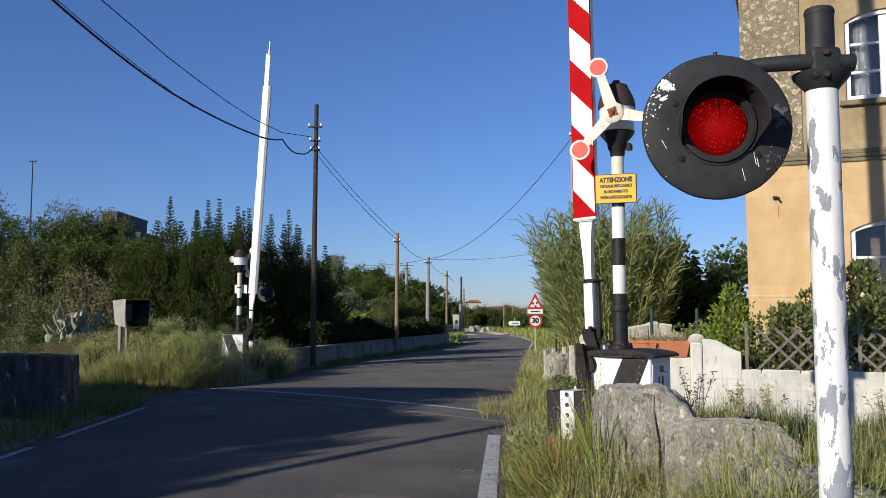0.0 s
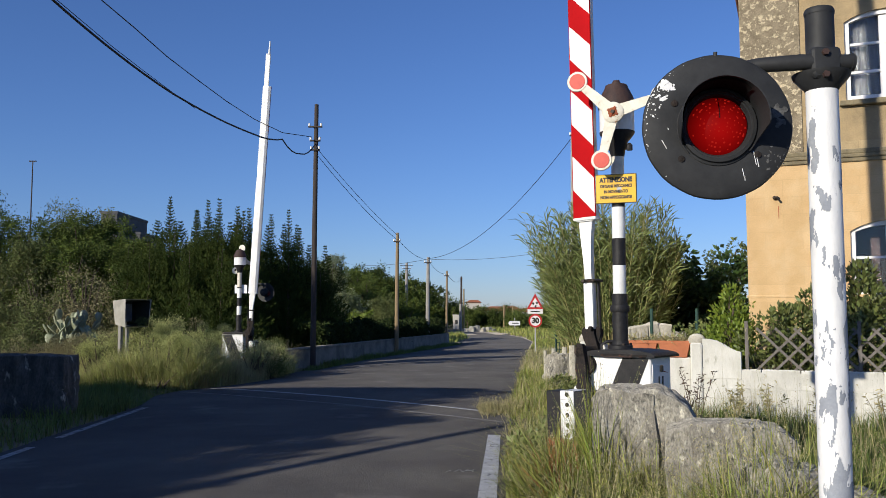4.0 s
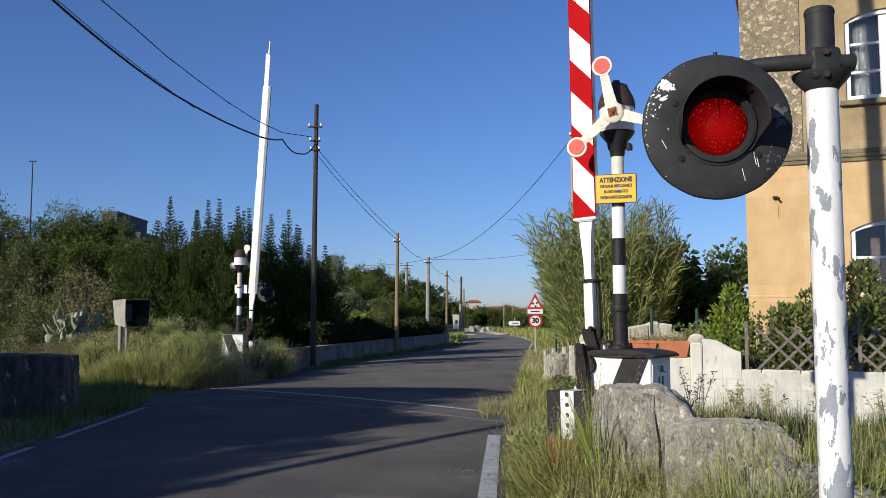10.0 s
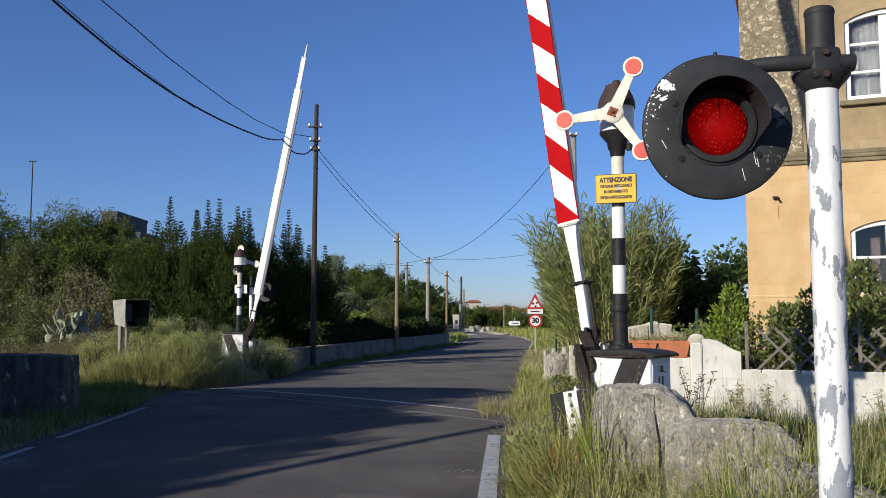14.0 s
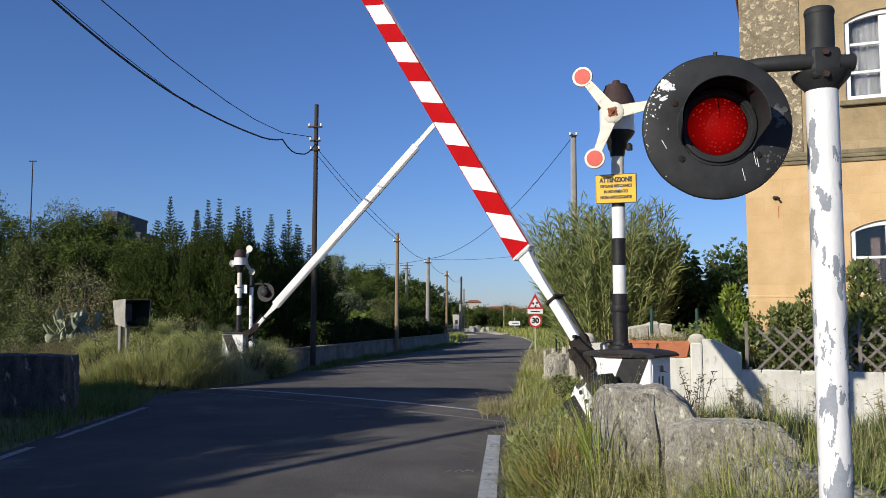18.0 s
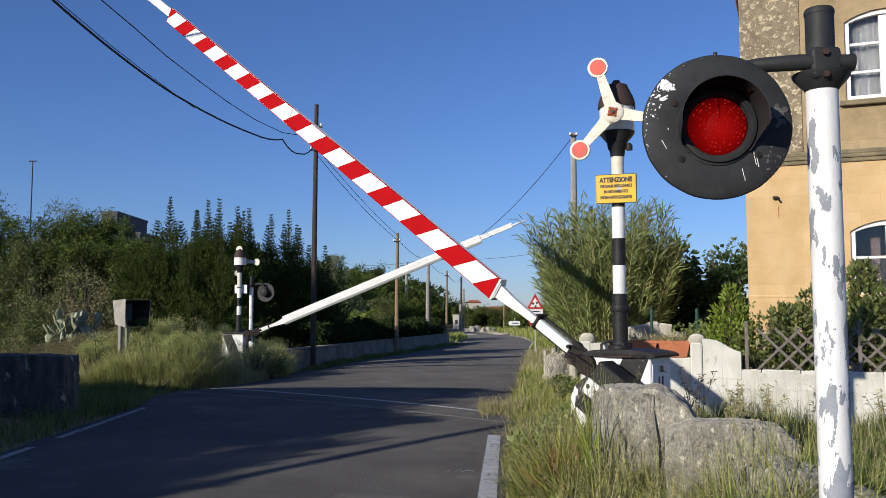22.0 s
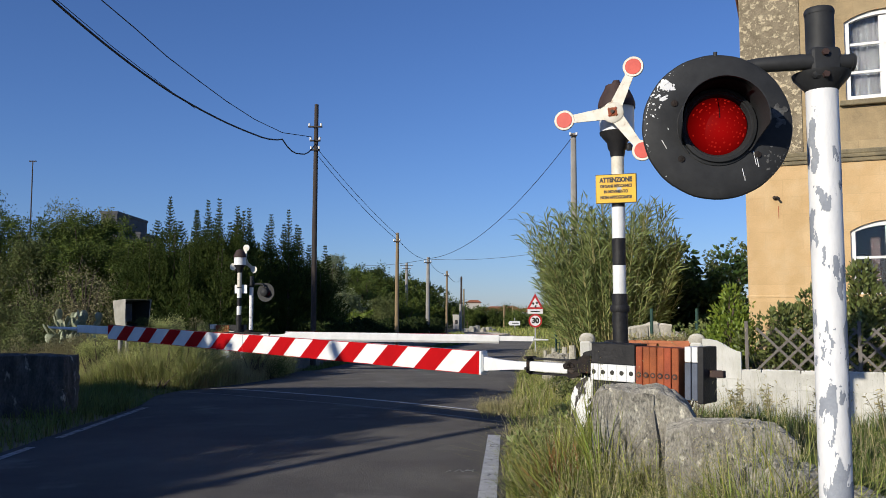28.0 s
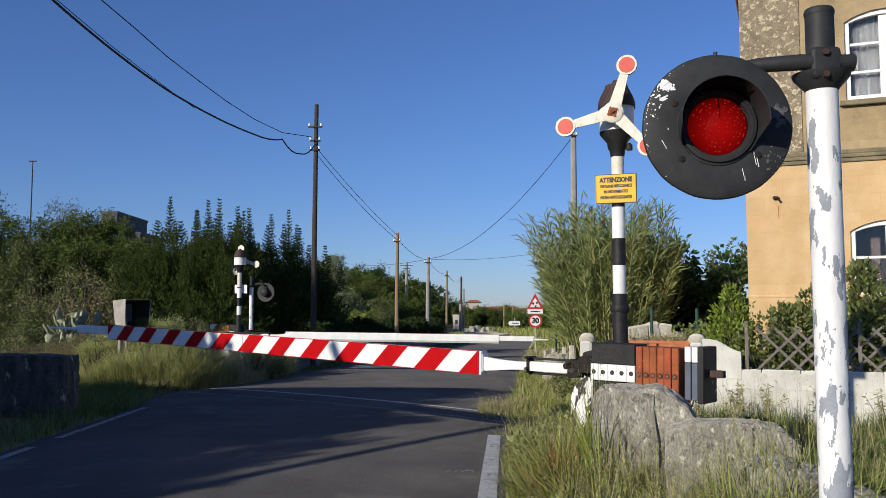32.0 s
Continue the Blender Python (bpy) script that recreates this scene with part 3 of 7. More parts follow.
near_pier = gate_pier(pose(*on_wall(-2.42, 0.1), 0, 0, -22.3), "whitewashed gate pier with a round cap beside the barrier machine")
part("shoulder", Geo().prism([(0.085, 0.0), (0.32, 0.0), (0.32, 1.12), (0.285, 1.185), (0.085, 1.185)], -0.02, 0.26), "whitewash", near_pier, "low whitewashed shoulder", smooth=False)
w = part("planter_wall", Geo().box((0, 0.14, 0.49), (1.55, 0.22, 0.98), 0.02), "whitewash", None, at=pose(*on_wall(-1.565, 0.06), 0, 0, -22.3))
tagged(w, "low whitewashed wall carrying terracotta planters", "wall", kind="structure")


def leaf_quads(c, d, length, width, rng, droop=0.3):
    """Pointed leaves at c along d: arrays (n,3); four corners each."""
    n = len(c)
    d = d / np.maximum(np.linalg.norm(d, axis=1, keepdims=True), 1e-6)
    r = rng.normal(size=(n, 3))
    s = np.cross(d, r)
    s /= np.maximum(np.linalg.norm(s, axis=1, keepdims=True), 1e-6)
    L = np.asarray(length).reshape(-1, 1) if np.ndim(length) else length
    Wd = np.asarray(width).reshape(-1, 1) if np.ndim(width) else width
    tip = c + d * L
    tip[:, 2] -= (droop * (L if np.ndim(L) == 0 else L[:, 0]))
    mid = c + d * L * 0.45
    return np.stack([c, mid + s * Wd * 0.5, tip, mid - s * Wd * 0.5], axis=1)


def planter(x):
    p = thing("planter", pose(*on_wall(x, 0.17, 0.98), 0, 0, -22.3), "terracotta trough planter with dry plants on the low wall", "planter", "planters on the wall")
    g = Geo()
    prof = [(-0.235, -0.11, 0.0), (0.235, -0.11, 0.0), (0.235, 0.11, 0.0), (-0.235, 0.11, 0.0)]
    lo = [(x0 * 0.78, y0 * 0.8, 0.0) for x0, y0, _ in prof]
    hi = [(x0, y0, 0.21) for x0, y0, _ in prof]
    rim = [(x0 * 1.05, y0 * 1.08, 0.21) for x0, y0, _ in prof]
    rim2 = [(x0 * 1.05, y0 * 1.08, 0.255) for x0, y0, _ in prof]
    inn = [(x0 * 0.93, y0 * 0.88, 0.255) for x0, y0, _ in prof]
    inb = [(x0 * 0.9, y0 * 0.85, 0.20) for x0, y0, _ in prof]
    g.v = lo + hi + rim + rim2 + inn + inb
    for a in range(5):
        g.f += [(a * 4 + i, a * 4 + (i + 1) % 4, a * 4 + 4 + (i + 1) % 4, a * 4 + 4 + i) for i in range(4)]
    g.f.append((0, 3, 2, 1))
    part("trough", g, "terracotta", p, smooth=False)
    part("earth", Geo().box((0, 0, 0.20), (0.42, 0.18, 0.02)), "soil", p)
    rng = np.random.default_rng(int(abs(x) * 100))
    n = 150
    c = np.stack([rng.uniform(-0.2, 0.2, n), rng.uniform(-0.08, 0.08, n), np.full(n, 0.21)], 1)
    d = np.stack([rng.normal(0, 0.6, n), rng.normal(0, 0.6, n), rng.uniform(0.3, 1.0, n)], 1)
    part("plant", Cards().add(leaf_quads(c, d, rng.uniform(0.1, 0.36, n), 0.016, rng)).mesh("plant"), "grass_dry", p, "withered strappy leaves", smooth=False)
    return p


for x in (-1.035, -1.53):
    planter(x)


def lattice_fence():
    f = thing("lattice_fence", pose(*on_wall(0.0, 0.13, 0.815), 0, 0, -22.3), "weathered grey diagonal lattice fence on the wall", "fence")
    Wf, Hf = 6.2, 0.62
    for x in (0.02, 1.55, 3.1, 4.65, 6.18):
        part("post", Geo().box((x, 0, Hf / 2 + 0.05), (0.05, 0.05, Hf + 0.1), 0.006), "wood_grey", f)
    step = 0.26
    n = int((Wf + Hf) / step)
    slat = Geo().box((0, 0, 0), (math.sqrt(2) * Hf, 0.016, 0.038), 0.003).mesh("slat")
    slat.materials.append(M["wood_grey"])
    for k in range(1, n):
        x0 = k * step
        if x0 - Hf < 0 or x0 > Wf:
            continue
        for sgn, yy in ((1, -0.012), (-1, 0.006)):
            b = new("slat", slat)
            b.parent = f
            b.matrix_basis = pose(x0 - Hf / 2, yy, Hf / 2, 0, 45 * sgn, 0)
    return f


lattice_fence()


# ---- plants ----
def shrub(name, at, label, category, blobs, leaves, leaf, mat, seed, group="", stems=6, height=1.0, droop=0.25, updir=0.5, stem_mat="bark", spiky=0.0):
    """Stems and a crown of single leaves gathered in blobs (x, y, z, radius)."""
    t = thing(name, at, label, category, group)
    rng = np.random.default_rng(seed)
    rr = random.Random(seed)
    g = Geo()
    for k in range(stems):
        bx, by, bz, br = rr.choice(blobs)
        a = Vector((rr.uniform(-0.12, 0.12), rr.uniform(-0.12, 0.12), -0.05))
        e = Vector((bx, by, bz)) + Vector((rr.uniform(-1, 1), rr.uniform(-1, 1), rr.uniform(-0.3, 0.6))) * br * 0.5
        mid = a.lerp(e, 0.5) + Vector((rr.uniform(-1, 1), rr.uniform(-1, 1), 0.3)) * 0.06 * height
        r0 = 0.012 + 0.018 * height
        g.tube([a, mid, e], [r0, r0 * 0.7, r0 * 0.25], 6)
    part("stem" if height < 2.2 else "trunk", g, stem_mat, t)
    vol = np.array([b[3] ** 2 for b in blobs])
    cnt = (vol / vol.sum() * leaves).astype(int)
    cs, ds = [], []
    for (bx, by, bz, br), n in zip(blobs, cnt):
        v = rng.normal(size=(n, 3))
        v /= np.linalg.norm(v, axis=1, keepdims=True)
        rad = br * (0.55 + 0.5 * rng.random(n) ** 0.5)
        rad *= 1 + 0.35 * np.sin(v[:, 0] * 5 + bx * 3) * np.sin(v[:, 1] * 4 + by) * np.cos(v[:, 2] * 5 + bz * 2)
        sp = rng.random(n) < spiky
        rad[sp] *= 1.25
        c = v * rad[:, None] + np.array([bx, by, bz])
        cs.append(c)
        d = v + rng.normal(size=(n, 3)) * 0.6
        d[:, 2] += updir
        ds.append(d)
    c, d = np.concatenate(cs), np.concatenate(ds)
    ok = c[:, 2] > 0.02
    c, d = c[ok], d[ok]
    n = len(c)
    part("crown", Cards().add(leaf_quads(c, d, leaf * rng.uniform(0.6, 1.3, n), leaf * rng.uniform(0.35, 0.5, n), rng, droop)).mesh("crown"), mat, t, smooth=False)
    return t


def blob_set(seed, n, w, d, z0, z1, r0, r1):
    rr = random.Random(seed)
    return [(rr.uniform(-w, w), rr.uniform(-d, d), rr.uniform(z0, z1), rr.uniform(r0, r1)) for _ in range(n)]


# oleander hedge behind the lattice
for k in range(8):
    x = 0.35 + k * 0.72
    hgt = (1.45, 1.5, 1.65, 1.4, 1.7, 1.5, 1.6, 1.5)[k]
    bl = blob_set(40 + k, 7, 0.34, 0.2, 0.75, hgt - 0.1, 0.22, 0.36) + [(0, 0, hgt, 0.22)]
    shrub("oleander_bush", pose(*on_wall(x, 0.62)), "leafy green oleander bush behind the lattice fence", "bush", bl, 1900, 0.10, "leaf_oleander", 50 + k,
          "hedge behind the lattice fence", 7, 1.2, 0.1, 0.9)
# taller oleander shoots before the window, young conifer beside the pier
shrub("oleander_bush", pose(*on_wall(1.62, 1.0)), "tall yellowish oleander shoots before the lower window", "bush",
      [(0, 0, 1.5, 0.3), (0.1, 0, 1.85, 0.26), (0.05, 0.05, 2.2, 0.2)], 1300, 0.12, "leaf_oleander", 71, "", 6, 1.6, 0.1, 1.2)
shrub("oleander_bush", pose(*on_wall(0.75, 0.9)), "oleander shoots rising above the lattice fence", "bush",
      [(0, 0, 1.5, 0.24), (0.22, 0, 1.85, 0.16), (-0.25, 0, 1.6, 0.16)], 700, 0.12, "leaf_oleander", 72, "", 6, 1.4, 0.1, 1.2)
shrub("young_conifer", pose(*on_wall(-0.35, 1.0)), "bright green young conifer behind the gate pier", "bush",
      [(0, 0, 0.8, 0.4), (0.1, 0, 1.2, 0.38), (0.1, 0, 1.6, 0.27), (0.12, 0, 1.95, 0.14)], 4200, 0.08, "leaf_pale", 73, "", 5, 1.4, 0.0, 1.0, spiky=0.1)
shrub("fern_bush", pose(*on_wall(-1.0, 1.6)), "feathery pale green shrub behind the planters", "bush",
      [(0, 0, 0.9, 0.45), (0.4, 0, 1.1, 0.4), (-0.5, 0.1, 0.8, 0.4)], 2200, 0.12, "leaf_reed", 74, "", 5, 1.0, 0.4, 0.6)


def reeds():
    t = thing("reed_clump", pose(3.95, 20.2, 0), "tall clump of giant reeds with arching leaves", "reeds")
    rng = np.random.default_rng(11)
    rr = random.Random(11)
    canes = Geo()
    cs, ds, ls = [], [], []
    for k in range(430):
        a = rr.uniform(0, 2 * math.pi)
        r = 0.9 * math.sqrt(rr.random())
        bx, by = r * math.cos(a) * 1.0, r * math.sin(a) * 0.9
        H = rr.uniform(2.6, 4.6) * (1 - 0.16 * r) * (0.92 if bx > 0.6 else 1)
        lean = 0.08 + 0.62 * r
        e = Vector((bx + math.cos(a) * lean * H * 0.42 + rr.uniform(-0.25, 0.25), by + math.sin(a) * lean * H * 0.42 + rr.uniform(-0.2, 0.2), H))
        p0 = Vector((bx, by, -0.05))
        pts = [p0.lerp(e, s) + Vector((math.cos(a), math.sin(a), 0)) * (-0.35 * lean * s * (1 - s) * H * 0.5) for s in (0, 0.35, 0.7, 1.0)]
        canes.tube(pts, [0.017, 0.014, 0.01, 0.004], 4, caps=False)
        n = 52
        for i in range(n):
            s = 0.26 + 0.14 * r + (0.74 - 0.14 * r) * (i / n)
            j = min(2, int(s / 0.35))
            sp = (0, 0.35, 0.7, 1.0)
            f = (s - sp[j]) / (sp[j + 1] - sp[j])
            cs.append(pts[j].lerp(pts[j + 1], min(1, f)))
            b = rr.uniform(0, 2 * math.pi)
            ds.append((math.cos(b) * 0.8 + math.cos(a) * 0.4, math.sin(b) * 0.8 + math.sin(a) * 0.4, rr.uniform(0.5, 1.5)))
            ls.append(rr.uniform(0.25, 0.55) * (1.0 if s > 0.4 else 0.8))
    part("cane_stand", canes, "cane", t, "straw-coloured canes")
    c, d, L = np.array([tuple(v) for v in cs]), np.array(ds), np.array(ls)
    d /= np.linalg.norm(d, axis=1, keepdims=True)
    s = np.cross(d, rng.normal(size=d.shape))
    s /= np.linalg.norm(s, axis=1, keepdims=True)
    w = 0.0155
    m = c + d * L[:, None] * 0.5
    e = m + d * L[:, None] * 0.45
    e[:, 2] -= L * 0.35 * rng.random(len(L))
    cards = Cards().add(np.stack([c, m + s * w, m - s * w], 1)).add(np.stack([m - s * w, m + s * w, e], 1))
    part("leaves", cards.mesh("leaves"), "leaf_reed", t, "narrow grey-green leaves", smooth=False)


reeds()


def tree(at, label, H, spread, seed, mat, leaves, leaf, trunk_h=0.35, category="tree", group="", name="tree", nblob=16, low=0.3):
    t = thing(name, at, label, category, group)
    rr = random.Random(seed)
    rng = np.random.default_rng(seed)
    g = Geo()
    r0 = H * 0.028
    top = Vector((rr.uniform(-0.05, 0.05) * H, rr.uniform(-0.05, 0.05) * H, H * trunk_h))
    g.tube([(0, 0, -0.1), top * 0.5 + Vector((rr.uniform(-0.1, 0.1), 0, 0)), top], [r0 * 1.3, r0, r0 * 0.8], 8)
    blobs = []
    for k in range(nblob):
        a = k * 2.4 + rr.uniform(-0.4, 0.4)
        q = rr.random()
        z = H * (low + (0.9 - low) * q)
        r = spread * math.sqrt(max(0.08, 1 - ((q - 0.35) / 0.72) ** 2)) * rr.uniform(0.45, 0.85)
        e = Vector((math.cos(a) * r, math.sin(a) * r, z))
        blobs.append((e.x, e.y, e.z, spread * rr.uniform(0.26, 0.44)))
        mid = top.lerp(e, 0.5) + Vector((0, 0, 0.05 * H))
        g.tube([top, mid, e], [r0 * 0.55, r0 * 0.35, r0 * 0.1], 5, caps=False)
    part("trunk", g, "bark", t)
    for q in (low + 0.12, 0.4, 0.55, 0.7):
        if q < low + 0.1:
            continue
        blobs.append((rr.uniform(-0.15, 0.15) * spread, rr.uniform(-0.15, 0.15) * spread, H * q, spread * 0.5))
    vol = np.array([b[3] ** 2 for b in blobs])
    cnt = (vol / vol.sum() * leaves).astype(int)
    cs, ds = [], []
    for (bx, by, bz, br), n in zip(blobs, cnt):
        sub = rng.normal(size=(9, 3))
        sub /= np.linalg.norm(sub, axis=1, keepdims=True)
        sub *= br * rng.uniform(0.5, 0.95, (9, 1))
        pick = rng.integers(0, 9, n)
        v = rng.normal(size=(n, 3))
        c = sub[pick] + v * br * 0.2 + np.array([bx, by, bz])
        cs.append(c)
        d = c - np.array([bx, by, bz]) + rng.normal(size=(n, 3)) * br * 0.6
        d[:, 2] += br * 0.25
        ds.append(d)
    c, d = np.concatenate(cs), np.concatenate(ds)
    ok = c[:, 2] > 0.05
    c, d = c[ok], d[ok]
    n = len(c)
    part("crown", Cards().add(leaf_quads(c, d, leaf * rng.uniform(0.6, 1.4, n), leaf * rng.uniform(0.4, 0.7, n), rng, 0.2)).mesh("crown"), mat, t, smooth=False)
    return t


def conifer(at, label, H, R, seed, group, spire=0.24):
    """A dense feathery body and a thin leader with short upturned whorls."""
    t = thing("conifer", at, label, "tree", group)
    rr = random.Random(seed)
    rng = np.random.default_rng(seed)
    part("trunk", Geo().tube([(0, 0, -0.1), (0, 0, H * 0.5), (0, 0, H * 0.99)], [0.08, 0.04, 0.004], 7), "bark", t)
    cs, ds, ls, ws = [], [], [], []
    hb = H * (1 - spire)
    nb = int(66 * hb)
    for k in range(nb):
        s = (k + rr.random()) / nb
        z = 0.1 + (hb - 0.1) * s
        L = R * (1 - 0.78 * s ** 1.9) * rr.uniform(0.5, 1.15)
        a = k * 2.39996 + rr.uniform(-0.3, 0.3)
        u = np.array([math.cos(a), math.sin(a), 0.0])
        m = max(8, int(L * 56))
        q = ((np.arange(m) + rng.random(m)) / m) ** 0.7
        c = np.array([0, 0, z]) + u * (L * q)[:, None]
        c[:, 2] += L * 0.45 * q ** 1.6
        c += rng.normal(size=c.shape) * 0.04
        d = u * 0.7 + rng.normal(size=c.shape) * 0.45
        d[:, 2] += 0.9
        cs.append(c)
        ds.append(d)
        ls.append(0.12 * rng.uniform(0.6, 1.4, m))
        ws.append(np.full(m, 0.22))
    tops = [(0.0, 0.0, H)]
    for k in range(rr.choice((1, 1, 2, 3))):
        a = rr.uniform(0, 6.28)
        tops.append((0.45 * math.cos(a), 0.45 * math.sin(a), H * rr.uniform(0.86, 0.95)))
    ladder = []
    for tx, ty, th in tops:
        z = hb - 0.3
        while z < th:
            ladder.append((tx, ty, z, (z - hb) / (th - hb)))
            z += 0.1 * rr.uniform(0.8, 1.25)
    for tx, ty, z, s in ladder:
        n = 9
        for b in range(n):
            a = b * 2 * math.pi / n + z * 9 + rr.uniform(-0.3, 0.3)
            L = (0.2 * (1 - max(0.0, s)) ** 1.1 + 0.025) * rr.uniform(0.65, 1.25)
            u = np.array([math.cos(a), math.sin(a), 0.0])
            m = max(4, int(L * 70))
            q = (np.arange(m) + rng.random(m)) / m
            c = np.array([tx, ty, z]) + u * (L * q)[:, None]
            c[:, 2] += L * 0.55 * q ** 1.5
            c += rng.normal(size=c.shape) * 0.01
            d = u + rng.normal(size=c.shape) * 0.35
            d[:, 2] += 0.9
            cs.append(c)
            ds.append(d)
            ls.append(0.062 * rng.uniform(0.7, 1.3, m))
            ws.append(np.full(m, 0.4))
    c, d, L = np.concatenate(cs), np.concatenate(ds), np.concatenate(ls)
    part("crown", Cards().add(leaf_quads(c, d, L, L * np.concatenate(ws), rng, 0.0)).mesh("crown"), "leaf_conifer", t, smooth=False)
    return t


rr0 = random.Random(3)
# the sunlit front row, then the row set back in its shade
CON = [(-11.0, 30.2, 4.6), (-10.3, 29.6, 4.5), (-9.6, 29.8, 5.95), (-9.1, 28.8, 4.9), (-8.6, 29.6, 5.2), (-8.1, 29.2, 5.7), (-7.6, 28.8, 5.55), (-7.15, 29.5, 5.6), (-6.8, 28.9, 5.3),
       (-8.4, 28.2, 4.0), (-9.8, 28.4, 4.1), (-7.3, 28.1, 4.0), (-10.7, 28.9, 3.9), (-7.0, 30.6, 5.6), (-6.4, 31.6, 5.4), (-5.9, 32.4, 5.7), (-5.4, 32.0, 4.9), (-5.0, 33.0, 4.6), (-4.5, 33.6, 4.0), (-5.6, 30.9, 4.1), (-4.6, 32.0, 3.4)]
for k, (x, y, hh) in enumerate(CON):
    conifer(pose(x, y, 0, 0, 0, k * 37), "dark green dense conifer in a tall hedge", hh + rr0.uniform(-0.15, 0.15), rr0.uniform(1.1, 1.45), 100 + k, "conifers of the hedge", rr0.uniform(0.2, 0.3))

# fig and other trees behind the house side
tree(pose(6.7, 22.5, 0), "dark green fig tree with large leaves", 3.6, 1.5, 21, "leaf_dark", 8500, 0.19, 0.3, low=0.2, nblob=18)
tree(pose(5.2, 23.5, 0), "dark leafy low tree behind the reeds", 2.7, 1.3, 22, "leaf_dark", 5200, 0.18, 0.3, low=0.2)
tree(pose(8.2, 24.5, 0), "pale slender tree beside the house", 4.0, 0.8, 23, "leaf_olive", 2000, 0.12, 0.4, low=0.4)

# bushy trees of the left bank
LEFT = [(-21.5, 38, 6.6, 2.6, "leaf_mid"), (-18.2, 39, 6.3, 2.4, "leaf_olive"), (-15.6, 37.5, 5.9, 2.1, "leaf_mid"), (-13.2, 38, 4.4, 1.8, "leaf_mid"),
        (-20.0, 34, 5.6, 2.2, "leaf_mid"), (-16.8, 33.5, 4.6, 2.0, "leaf_olive"), (-14.2, 33, 4.4, 1.8, "leaf_mid"), (-12.3, 33.5, 4.6, 1.6, "leaf_mid"),
        (-19.6, 36.6, 7.4, 2.3, "leaf_mid"), (-17.0, 40.5, 6.1, 2.4, "leaf_mid"), (-22.8, 37.2, 7.2, 2.5, "leaf_olive"), (-14.8, 41.5, 5.0, 2.0, "leaf_mid"), (-18.0, 35.0, 5.6, 2.0, "leaf_mid"),
        (-24.0, 42, 6.8, 2.8, "leaf_olive"), (-11.4, 41, 5.2, 1.8, "leaf_olive"), (-15.2, 36.4, 5.9, 1.9, "leaf_mid"), (-14.0, 36.9, 4.9, 1.7, "leaf_mid"), (-16.3, 38.4, 6.4, 2.0, "leaf_olive"), (-13.0, 35.0, 4.7, 1.6, "leaf_mid"), (-14.75, 37.2, 6.0, 1.4, "leaf_mid"), (-15.4, 38.0, 6.1, 1.5, "leaf_olive"), (-16.2, 36.0, 5.6, 1.8, "leaf_mid")]
for k, (x, y, hh, sp, mt) in enumerate(LEFT):
    tree(pose(x, y, 0), "bushy green wild tree on the bank", hh * 1.06, sp, 200 + k, mt, 25000, 0.1, 0.25, low=0.1, nblob=24, group="wild trees on the bank")
LOW = [(-13.5, 28.5, 2.3, 1.5), (-11.6, 27.6, 2.2, 1.4), (-15.2, 28.0, 2.4, 1.5), (-10.0, 27.5, 1.9, 1.2), (-12.4, 25.4, 1.5, 1.2), (-10.6, 25.0, 1.3, 1.1), (-9.1, 26.6, 1.6, 1.0)]
for k, (x, y, hh, sp) in enumerate(LOW):
    tree(pose(x, y, 0), "tangled brownish bramble thicket", hh, sp, 230 + k, "bramble" if k % 2 else "leaf_olive", 7000, 0.07, 0.2, "bush", "thickets on the bank", "bramble_bush", 14, 0.05)
for k, (x, y, hh, sp) in enumerate(((-12.6, 30.0, 3.6, 1.7), (-11.2, 29.2, 2.9, 1.3), (-14.4, 30.6, 3.3, 1.5))):
    tree(pose(x, y, 0), "tangle of bare brown branches and dry leaves", hh, sp, 250 + k, "bramble", 3000, 0.08, 0.2, "bush", "thickets on the bank", "dead_bush", 34, 0.1)
# trees along the left of the road beyond the hedge wall
FAR = [(-12.6, 63, 6.6, 2.7, "leaf_olive"), (-14.6, 64, 6.7, 2.8, "leaf_mid"), (-10.4, 66, 5.2, 2.3, "leaf_olive"), (-8.2, 72, 5.6, 2.6, "leaf_mid"), (-12.5, 80, 6.6, 3.0, "leaf_mid"), (-7.0, 62, 3.4, 1.7, "leaf_mid"),
       (-13.5, 62, 6.4, 2.8, "leaf_mid"), (-9.5, 70, 5.6, 2.6, "leaf_mid"), (-11.5, 84, 6.9, 3.0, "leaf_mid"), (-14, 95, 8.0, 3.4, "leaf_conifer"), (-7.6, 90, 6.2, 2.8, "leaf_conifer"),
       (-9.5, 112, 7.8, 3.4, "leaf_conifer"), (-5.6, 116, 7.0, 3.0, "leaf_conifer"), (-3.4, 128, 7.0, 2.8, "leaf_conifer"), (-12.5, 130, 9.2, 3.6, "leaf_conifer"), (-1.2, 140, 6.4, 2.6, "leaf_conifer"), (-6.5, 140, 8.6, 3.4, "leaf_conifer"),
       (-2.6, 100, 4.4, 2.0, "leaf_mid"), (-4.8, 78, 4.2, 1.9, "leaf_mid"), (-16.5, 72, 7.4, 2.8, "leaf_conifer"), (-6.0, 84, 5.6, 2.4, "leaf_conifer"), (-3.6, 92, 5.4, 2.0, "leaf_mid")]
for k, (x, y, hh, sp, mt) in enumerate(FAR):
    tree(pose(x, y, 0), "leafy tree beyond the roadside wall", hh, sp, 260 + k, mt, 9000, 0.12 + y * 0.0014, 0.25, low=0.12, nblob=20, group="trees beyond the roadside wall")
